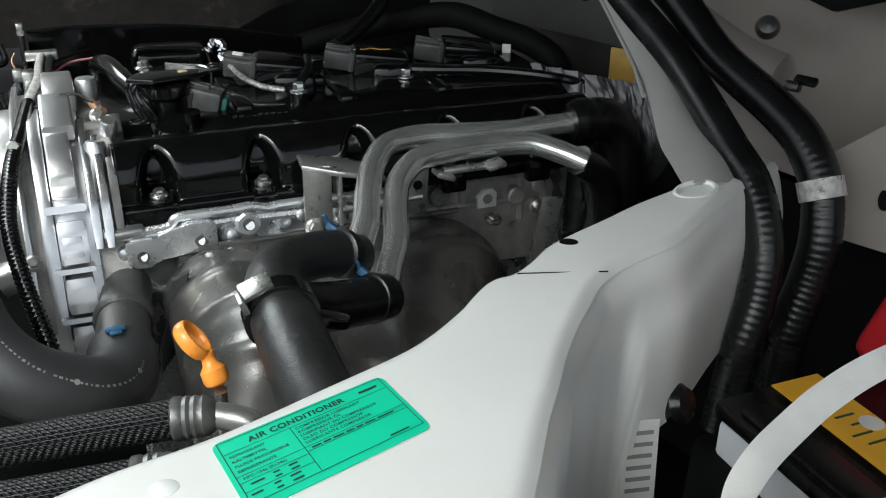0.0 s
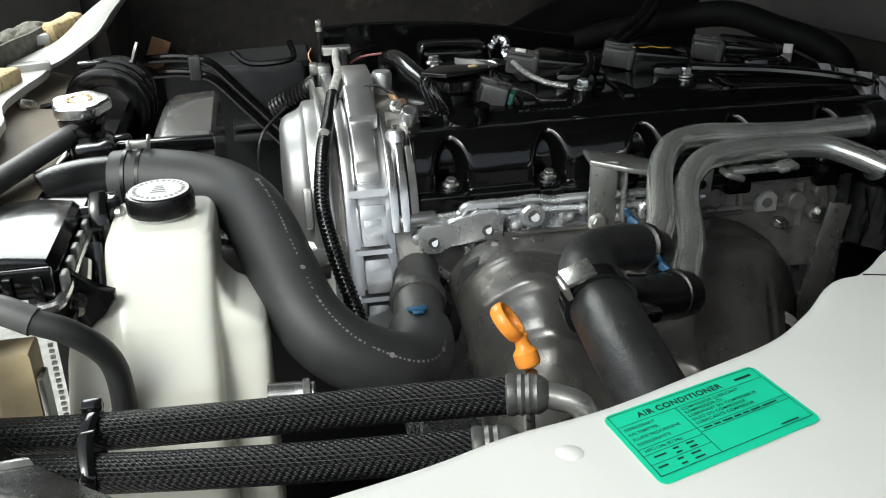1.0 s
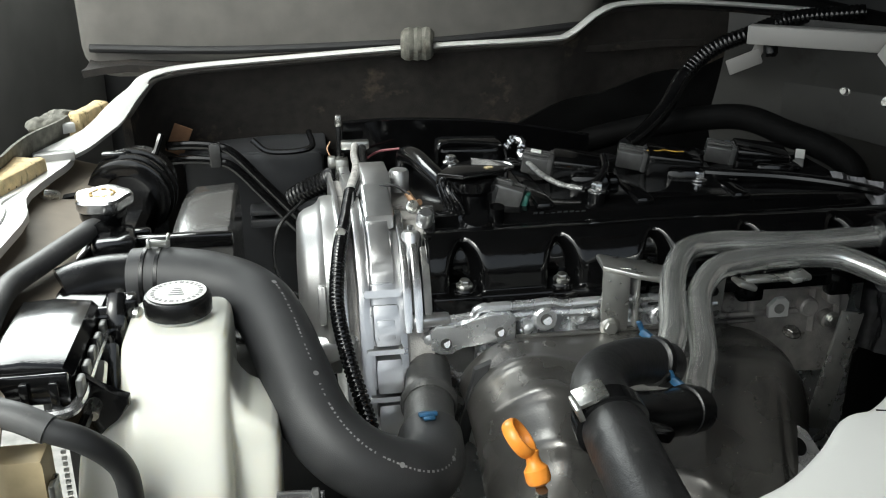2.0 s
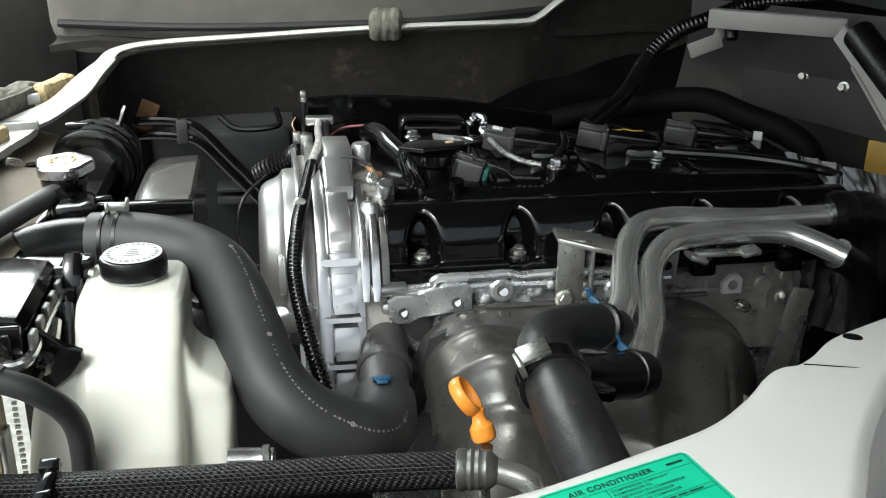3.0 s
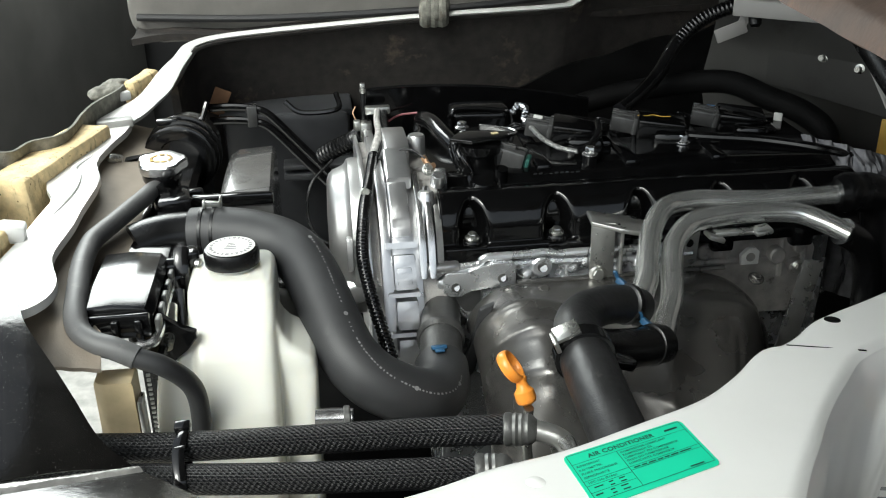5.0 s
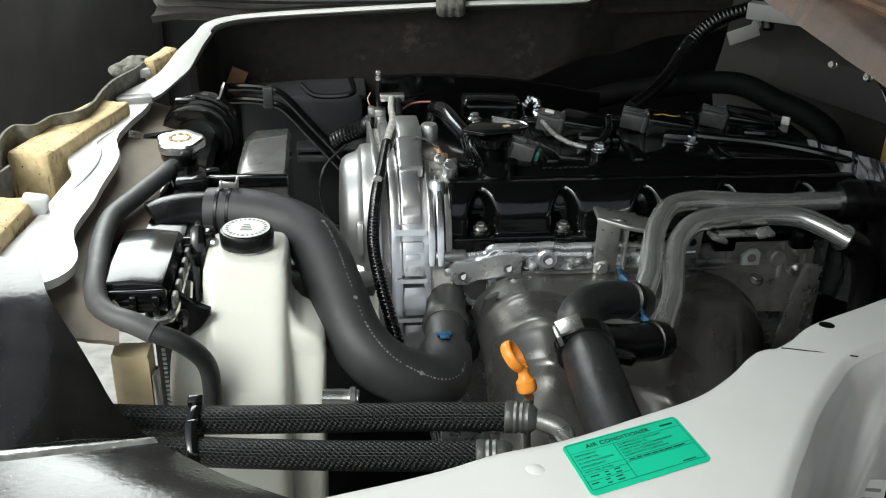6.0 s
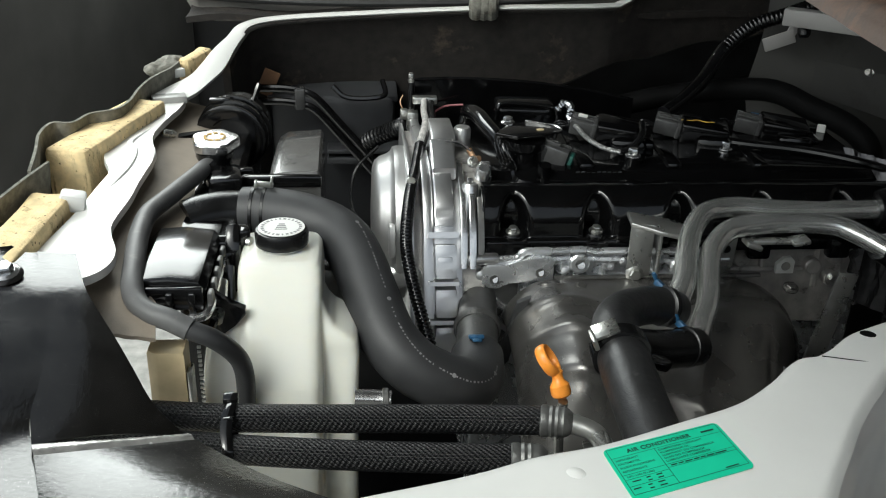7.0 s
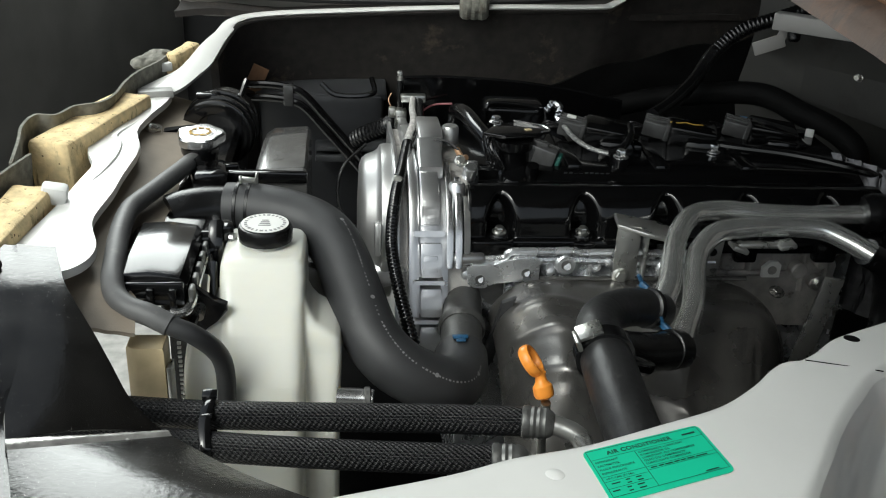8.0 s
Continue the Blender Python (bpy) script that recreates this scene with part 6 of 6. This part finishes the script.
part("red_wires", tube([(0.03, 1.20, 1.240), (0.05, 1.21, 1.248), (0.075, 1.205, 1.252)], 0.0015, seg=6), PINK, wires, "thin reddish wires")
part("copper_end", tube([(0.058, 0.99, 1.262), (0.064, 0.978, 1.255), (0.068, 0.972, 1.258)], 0.0035, seg=8), COPPER, wires, "bare copper wire end")
bm = bmesh.new()
rbox(bm, (0.016, 0.02, 0.04), T(0.004, 1.20, 1.225), 0.003)
rbox(bm, (0.010, 0.012, 0.014), T(-0.008, 1.20, 1.24), 0.002)
part("terminal_block", bm, STEEL, wires, "bright wiring terminals")
part("orange_wires", tube([(-0.004, 1.212, 1.235), (-0.012, 1.220, 1.250), (-0.008, 1.226, 1.259)], 0.0010, seg=6), COPPER, wires)
coilw = thing("coil_wiring", (0.22, 1.1, 1.26), "wiring with silver tape over ignition coils", "wiring")
bm = bmesh.new()
sweep(bm, [(0.192, 1.128, 1.268), (0.200, 1.124, 1.279), (0.207, 1.112, 1.276), (0.202, 1.104, 1.266), (0.210, 1.096, 1.262)], 0.0045, seg=8, step=0.0015, shape=lambda s, l: 1 + 0.35 * math.sin(900 * s) * math.sin(370 * s))
part("tape_knot", bm, FOIL, coilw, "crinkled silver tape", sharp=15)
part("lead", tube([(0.206, 1.10, 1.262), (0.216, 1.06, 1.254), (0.232, 1.035, 1.249), (0.252, 1.022, 1.247)], 0.0030, seg=8, step=0.0017, shape=lambda s, l: 1 + 0.18 * math.sin(700 * s) * math.sin(1130 * s + 1)), WRAP, coilw, "silver taped lead", sharp=25)
part("lead", tube([(0.252, 1.022, 1.247), (0.268, 1.026, 1.252), (0.284, 1.045, 1.262), (0.290, 1.07, 1.268)], 0.0045, seg=10), GLOSS, coilw)
part("long_lead", tube([(0.395, 1.071, 1.246), (0.43, 1.055, 1.246), (0.495, 1.036, 1.244), (0.555, 1.005, 1.240), (0.62, 0.985, 1.225), (0.68, 0.96, 1.21)], 0.0055, seg=10), GLOSS, coilw)
part("blue_wire", tube([(0.470, 1.155, 1.256), (0.50, 1.14, 1.254), (0.52, 1.13, 1.25)], 0.0018, seg=6), BLUE, coilw)

# ---- far side of the bay ----
gw = sheet_of(lambda u, v: (0.12 + 0.55 * u, 1.50 + 0.03 * math.sin(3 * v) - 0.20 * u, 1.0 + (0.16 + 0.22 * u) * v - 0.015 * noise.noise(Vector((6 * u, 5 * v, 1)))), 24, 14, 0.004)
single("inner_wall", gw, SHADE, "grey inner body panel behind engine, coloured near-black for shade", "panel", kind="structure")
rw = thing("rear_body_panel", (0.7, 1.2, 1.2), "inner body panel with studs, shade put into its paint", "panel")
part("skin", sheet_of(lambda u, v: (0.55 + 0.30 * u, 1.36 - 0.42 * u + 0.03 * math.sin(5 * v), 1.02 + 0.37 * v), 30, 20, 0.003), SHADED_PAINT, rw)
part("raised_pad", sheet_of(lambda u, v: (0.61 + 0.20 * u, 1.265 - 0.28 * u, 1.255 + 0.075 * v - 0.03 * u), 10, 6, 0.008), SHADED_PAINT, rw)
for x, y, z in ((0.655, 1.195, 1.305), (0.685, 1.15, 1.298)):
    part("stud", turned([(0.007, 0), (0.007, 0.004), (0.004, 0.005), (0.004, 0.014), (0.001, 0.014)], aim((x, y, z), (-0.75, -0.6, 0.1)), seg=12), STEEL, rw)
part("amber_patch", boxes(((0.05, 0.004, 0.055), T(0.71, 1.075, 1.215, 0, 0, -54)), bevel=0.001), ADHESIVE, rw, "amber tape patch")
arm = thing("hatch_bracket", (0.53, 1.23, 1.34), "white painted bracket and cross bar above harness", "bracket")
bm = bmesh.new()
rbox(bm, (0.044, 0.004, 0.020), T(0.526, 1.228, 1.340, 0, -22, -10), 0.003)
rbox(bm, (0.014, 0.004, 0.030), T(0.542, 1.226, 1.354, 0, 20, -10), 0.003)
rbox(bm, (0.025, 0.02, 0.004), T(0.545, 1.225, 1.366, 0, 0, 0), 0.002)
part("ear", bm, SHADED_WHITE, arm)
part("cross_bar", boxes(((0.165, 0.004, 0.022), T(0.582, 1.158, 1.377, 0, 0, -38)), ((0.165, 0.022, 0.004), T(0.588, 1.166, 1.387, 0, 0, -38)), bevel=0.0015), SHADED_WHITE, arm)
part("bar_bolt", turned([(0.008, 0), (0.008, 0.006), (0.001, 0.007)], aim((0.548, 1.222, 1.372), (0, 0, 1)), seg=12), STEEL, arm)
part("rubber_stop", turned([(0.008, 0), (0.009, 0.004), (0.009, 0.014), (0.006, 0.018), (0.001, 0.018)], aim((0.553, 1.215, 1.366), (0, -0.2, -1)), seg=14), BLACK, arm, "small black rubber stop")
strut = thing("hatch_pillar", (0.56, 0.8, 1.3), "white painted diagonal body brace rising from panel", "brace")


def strut_skin(u, v):
    a = along([(0.477, 0.632, 1.255), (0.484, 0.66, 1.261), (0.497, 0.70, 1.268), (0.537, 0.78, 1.280), (0.571, 0.86, 1.289), (0.601, 0.95, 1.309), (0.632, 1.06, 1.340), (0.630, 1.105, 1.366)], u)
    b = along([(0.540, 0.635, 1.240), (0.550, 0.67, 1.258), (0.575, 0.74, 1.272), (0.590, 0.80, 1.292), (0.606, 0.88, 1.306), (0.619, 0.96, 1.325), (0.645, 1.05, 1.354), (0.646, 1.11, 1.384)], u)
    p = a.lerp(b, v)
    return p + Vector((0, -0.006 * math.sin(math.pi * v), 0.006 * math.sin(math.pi * v)))


part("web", sheet_of(strut_skin, 40, 10, 0.003), SHADED_WHITE, strut, sharp=50)
part("edge", tube([(0.533, 0.78, 1.280), (0.552, 0.82, 1.285), (0.571, 0.86, 1.289), (0.601, 0.95, 1.309), (0.632, 1.06, 1.340)], 0.0022, seg=8), SHADED_WHITE, strut)
harness = thing("wiring_harness", (0.45, 1.25, 1.29), "black taped wiring loom rising from the engine", "wiring")
part("loom", tube([(0.350, 1.165, 1.252), (0.389, 1.201, 1.262), (0.430, 1.24, 1.283), (0.462, 1.262, 1.32), (0.50, 1.265, 1.352), (0.545, 1.255, 1.372), (0.60, 1.25, 1.39), (0.68, 1.22, 1.40)], 0.0105, seg=16, step=0.0012, shape=lambda s, l: 1 + 0.05 * math.sin(2 * math.pi * s / 0.006) / (1 + math.exp(-(s - 0.17) / 0.01)) + 0.03 * noise.noise(Vector((160 * s, 0, 0)))), GLOSS, harness)
bigh = thing("air_intake_pipe", (0.5, 1.2, 1.25), "thick matt black air pipe behind coils", "pipe")
part("pipe", tube([(0.30, 1.33, 1.20), (0.349, 1.315, 1.222), (0.429, 1.294, 1.244), (0.514, 1.215, 1.272), (0.558, 1.155, 1.262), (0.592, 1.115, 1.250), (0.612, 1.09, 1.230), (0.620, 1.08, 1.19), (0.622, 1.08, 1.12)], 0.0165, seg=20), SHADE, bigh)
part("band", boxes(((0.011, 0.004, 0.016), T(0.558, 1.12, 1.243, 0, 0, -40)), bevel=0.001), STRAP, bigh, "white marking band")
def foil_skin(u, v):
    """A draped foil blanket: folds run mostly downwards."""
    p = Vector((0.548 + 0.155 * u, 1.035 - 0.13 * u, 1.248 - 0.022 * u - 0.20 * v))
    p += Vector((0, -0.03 * math.sin(math.pi * min(1, 1.6 * v)), 0))
    fold = 0.008 * noise.noise(Vector((14 * u, 3 * v, 0))) + 0.005 * abs(noise.noise(Vector((34 * u, 9 * v, 3)))) + 0.0012 * abs(noise.noise(Vector((80 * u, 30 * v, 5))))
    return p + fold * Vector((0.35, -0.9, 0.3))


fl = sheet_of(foil_skin, 110, 80, 0.002)
single("foil_wrap", fl, FOIL_DARK, "crinkled grey foil insulation blanket behind the pipes", "insulation", sharp=25)
abox = thing("air_box", (-0.12, 1.5, 1.05), "dark grey plastic box with twin black pipes", "box")
bm = bmesh.new()
rbox(bm, (0.20, 0.14, 0.24), T(-0.11, 1.50, 1.085, 6, 0, 0), 0.012)
rbox(bm, (0.21, 0.15, 0.012), T(-0.11, 1.50, 1.200, 6, 0, 0), 0.004)
part("body", bm, BOX_GREY, abox)
for z, h in ((1.100, 0.012), (1.116, 0.008)):
    part("ledge", boxes(((0.14, 0.05, h), T(-0.05, 1.415, z)), bevel=0.003), BOX_GREY, abox)
part("lid_block", boxes(((0.078, 0.03, 0.034), T(-0.155, 1.565, 1.210, 0, -4, 0)), bevel=0.004), CONN, abox, "lighter grey block on the lid")
for off in (0, 0.021):
    part("pipe", tube([(-0.225, 1.40, 1.218 - off), (-0.186, 1.392, 1.220 - off), (-0.156, 1.386, 1.217 - off), (-0.134, 1.380, 1.208 - off), (-0.100, 1.375, 1.171 - off), (-0.065, 1.37, 1.132 - off), (-0.04, 1.36, 1.105 - off)], 0.0062, seg=10), GLOSS, abox)
part("pipe_clip", boxes(((0.016, 0.02, 0.034), T(-0.160, 1.387, 1.2065)), bevel=0.003), CONN, abox)
part("latch", tube([(-0.11, 1.40, 1.222), (-0.085, 1.395, 1.205), (-0.03, 1.395, 1.208), (-0.03, 1.42, 1.226)], 0.0045, seg=8), GLOSS, abox)
single("paper_tag", boxes(((0.026, 0.003, 0.045), T(-0.212, 1.43, 1.219, 10, 24, 0)), bevel=0.001), TAG, "brown card tag hanging behind engine", "tag")

# seat and trim above the far rim
seat = thing("seat", (-0.05, 1.8, 1.3), "dark grey cloth seat tipped up behind the engine", "seat")
bm = bmesh.new()
rbox(bm, (0.80, 0.5, 0.34), T(0.045, 1.765, 1.475, 6, 0, 0), 0.05, 5)
part("cushion", bm, SEAT, seat)
part("piping", tube([(-0.335, 1.53, 1.335), (-0.15, 1.512, 1.330), (0.05, 1.508, 1.332), (0.22, 1.508, 1.338), (0.42, 1.53, 1.352)], 0.006, seg=8), TRIM, seat)
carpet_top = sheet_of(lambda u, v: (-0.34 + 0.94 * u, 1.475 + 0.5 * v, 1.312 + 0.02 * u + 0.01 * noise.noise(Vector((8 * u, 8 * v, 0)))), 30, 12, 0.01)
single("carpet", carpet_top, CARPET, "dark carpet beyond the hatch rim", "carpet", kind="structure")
single("dash_trim", boxes(((0.35, 1.3, 0.75), T(-0.78, 1.75, 1.15, 0, 0, -14)), bevel=0.05, seg=4), DASH, "dark grey lower dashboard trim beyond felt edge", "trim", kind="structure")

# rust-stained lower edge of the raised hatch at the near right
LOW = Vector((-0.029, -0.145, 0.005)).normalized()


def hatch_point(s, w, h=0.0):
    return Vector((0.228, 0.552, 1.521)) + LOW * s + Vector((0.80, -0.10, 0.59)) * w + Vector((-0.59, 0.0, 0.80)) * h


lifted = thing("raised_hatch", hatch_point(0, 0.05), "raised hatch lid with rusty brown edge and beige lining", "hatch", kind="structure")
part("edge_fold", sheet_of(lambda u, v: hatch_point(-0.30 + 0.56 * u, 0.030 * v, 0.006 * math.sin(math.pi * v) + 0.0015 * noise.noise(Vector((18 * u, 4 * v, 0)))), 50, 10, 0.003), RUSTY, lifted, "rust-stained brown folded edge")
part("rusty_bead", tube([hatch_point(-0.30 + 0.07 * k, 0.031 + 0.001 * math.sin(2 * k), 0.002) for k in range(9)], 0.0032, seg=8), RUST, lifted, "orange rusted bead")
part("lining", sheet_of(lambda u, v: hatch_point(-0.30 + 0.56 * u, 0.032 + 0.16 * v, -0.003 + 0.004 * noise.noise(Vector((9 * u, 5 * v, 3)))), 40, 16, 0.004), DUSTY, lifted, "dusty beige lining")

# ---- right side: harness tubes, battery ----
hw = thing("harness_tube", (0.55, 0.62, 1.2), "two thick black corrugated wiring tubes by the brace", "wiring")
part("near_tube", tube([(0.540, 0.92, 1.40), (0.545, 0.84, 1.356), (0.553, 0.761, 1.315), (0.548, 0.669, 1.265), (0.546, 0.631, 1.243), (0.54, 0.602, 1.206), (0.53, 0.588, 1.165), (0.513, 0.580, 1.119), (0.505, 0.58, 1.05)], 0.0155, seg=24, step=0.0008, shape=lambda s, l: 1 + 0.009 * math.sin(2 * math.pi * s / 0.0062) / (1 + math.exp(-(s - 0.30) / 0.012))), BLACK, hw, sharp=60)
part("far_tube", tube([(0.576, 0.90, 1.40), (0.583, 0.814, 1.359), (0.593, 0.757, 1.318), (0.603, 0.685, 1.289), (0.606, 0.647, 1.270), (0.606, 0.619, 1.240), (0.60, 0.603, 1.202), (0.592, 0.599, 1.162), (0.577, 0.596, 1.112), (0.57, 0.59, 1.04)], 0.0175, seg=24, step=0.0008, shape=lambda s, l: 1 + 0.009 * math.sin(2 * math.pi * s / 0.0062) / (1 + math.exp(-(s - 0.29) / 0.012))), BLACK, hw, sharp=60)
part("tape_band", tube([(0.606, 0.622, 1.245), (0.606, 0.614, 1.230)], 0.0195, seg=18, n=2), TAPE, hw, "whitish tape band")
part("tube_clip", boxes(((0.014, 0.012, 0.008), T(0.596, 0.66, 1.315, 0, 20, 30)), ((0.008, 0.02, 0.006), T(0.604, 0.655, 1.32, 0, -30, 20)), bevel=0.002), BLACK, hw)
rb = thing("rear_body_wall", (0.8, 0.7, 1.2), "grey painted rear wall with white moulded trim", "panel")
part("skin", sheet_of(lambda u, v: (0.66 + 0.12 * u, 0.98 - 0.62 * u, 1.19 + 0.23 * v + 0.01 * math.sin(6 * v)), 20, 20, 0.004), WALL_PAINT, rb)
part("lower_wall", sheet_of(lambda u, v: (0.655 + 0.12 * u, 0.975 - 0.62 * u, 0.80 + 0.385 * v), 8, 8, 0.004), SHADE, rb, "near-black lower wall")
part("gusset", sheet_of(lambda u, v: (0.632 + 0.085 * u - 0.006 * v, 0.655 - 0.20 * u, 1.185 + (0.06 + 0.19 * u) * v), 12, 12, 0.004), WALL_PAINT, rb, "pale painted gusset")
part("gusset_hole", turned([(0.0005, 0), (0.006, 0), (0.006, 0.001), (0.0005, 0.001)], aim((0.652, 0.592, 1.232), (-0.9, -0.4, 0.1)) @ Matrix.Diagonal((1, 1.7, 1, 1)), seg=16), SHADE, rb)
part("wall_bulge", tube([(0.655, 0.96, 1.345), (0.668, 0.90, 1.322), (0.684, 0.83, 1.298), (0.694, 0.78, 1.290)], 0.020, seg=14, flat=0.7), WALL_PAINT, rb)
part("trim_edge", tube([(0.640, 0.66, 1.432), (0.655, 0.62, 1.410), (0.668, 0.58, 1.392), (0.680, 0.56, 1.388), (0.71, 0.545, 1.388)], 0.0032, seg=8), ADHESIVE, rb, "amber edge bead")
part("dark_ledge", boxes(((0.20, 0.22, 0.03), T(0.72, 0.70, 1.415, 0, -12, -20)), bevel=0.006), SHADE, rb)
part("clip", turned([(0.010, 0), (0.011, 0.006), (0.008, 0.014), (0.001, 0.016)], aim((0.625, 0.735, 1.345), (-0.5, -0.6, 0.4)), seg=18), SHADED_PAINT, rb)
bat = thing("battery", (0.56, 0.44, 0.9), "car battery with grey case and yellow sticker", "battery")
bmx = T(0.547, 0.42, 1.0, 0, 0, 0)
part("case", boxes(((0.17, 0.23, 0.20), bmx @ T(0, 0, 0)), bevel=0.006), CASE, bat, "pale grey plastic case")
part("lid", boxes(((0.176, 0.236, 0.015), bmx @ T(0, 0, 0.1085)), ((0.03, 0.21, 0.006), bmx @ T(-0.068, -0.01, 0.118)), bevel=0.004), BLACK, bat, "black plastic lid")
st = part("sticker", boxes(((0.045, 0.20, 0.001), bmx @ T(-0.018, 0.012, 0.1205)), bevel=0), LABEL_Y, bat, "yellow warning sticker")
for k in range(3):
    part("symbol", turned([(0.009, 0), (0.009, 0.0006), (0.001, 0.0006)], bmx @ T(-0.006, 0.09 - 0.045 * k, 0.1212), seg=18), PAPER, st, "round white symbol")
bm = bmesh.new()
rnd = random.Random(3)
for k in range(14):
    rbox(bm, (0.012 + 0.01 * rnd.random(), 0.002, 0.0004), bmx @ T(-0.022 + 0.004 * (k % 3), 0.07 - 0.011 * k, 0.1215), 0)
part("print", bm, INK, st)
part("terminal_cover", boxes(((0.05, 0.05, 0.09), bmx @ T(0.085, 0.10, 0.155, 10, 15, 0)), bevel=0.012, seg=3), RED, bat, "red terminal cover")
single("strap", tube([(0.325, 0.355, 1.165), (0.333, 0.368, 1.188), (0.355, 0.38, 1.200), (0.391, 0.396, 1.203), (0.431, 0.41, 1.207), (0.485, 0.421, 1.212), (0.60, 0.44, 1.21)], 0.0095, seg=10, flat=0.14, up=(0.3, -0.5, 1)), STRAP, "white plastic strap across the battery", "strap")
single("rubber_plug", turned([(0.012, -0.02), (0.013, 0.0), (0.015, 0.008), (0.011, 0.014), (0.001, 0.016)], aim((0.402, 0.518, 1.138), (0.4, -0.75, 0.4)), seg=20), BLACK, "black rubber plug in white wall", "plug")
single("black_bracket", boxes(((0.06, 0.12, 0.16), T(0.45, 0.50, 0.99, 0, 0, -42)), bevel=0.01), SHADE, "black bracket between wall and battery", "bracket")
tag = thing("paper_label", (0.37, 0.49, 1.08), "white printed sticker on the wall", "label")
tm = T(0.361, 0.492, 1.112, 84, 0, -12)
part("backing", boxes(((0.026, 0.075, 0.001), tm), bevel=0), PAPER, tag)
bm = bmesh.new()
for k in range(6):
    rbox(bm, (0.018, 0.003, 0.0004), tm @ T(0.0, 0.028 - 0.009 * k, 0.0009), 0)
part("print", bm, GREY_INK, tag)
# bright disc added for a glint in the gap near the exhaust bracket
single("glint_disc", turned([(0.006, 0), (0.009, 0.003), (0.006, 0.007), (0.001, 0.008)], aim((0.585, 1.0, 1.04), (-0.4, -0.6, 0.7)), seg=16), MACHINED, "bright metal disc added for a glint in dark gap", "fastener")
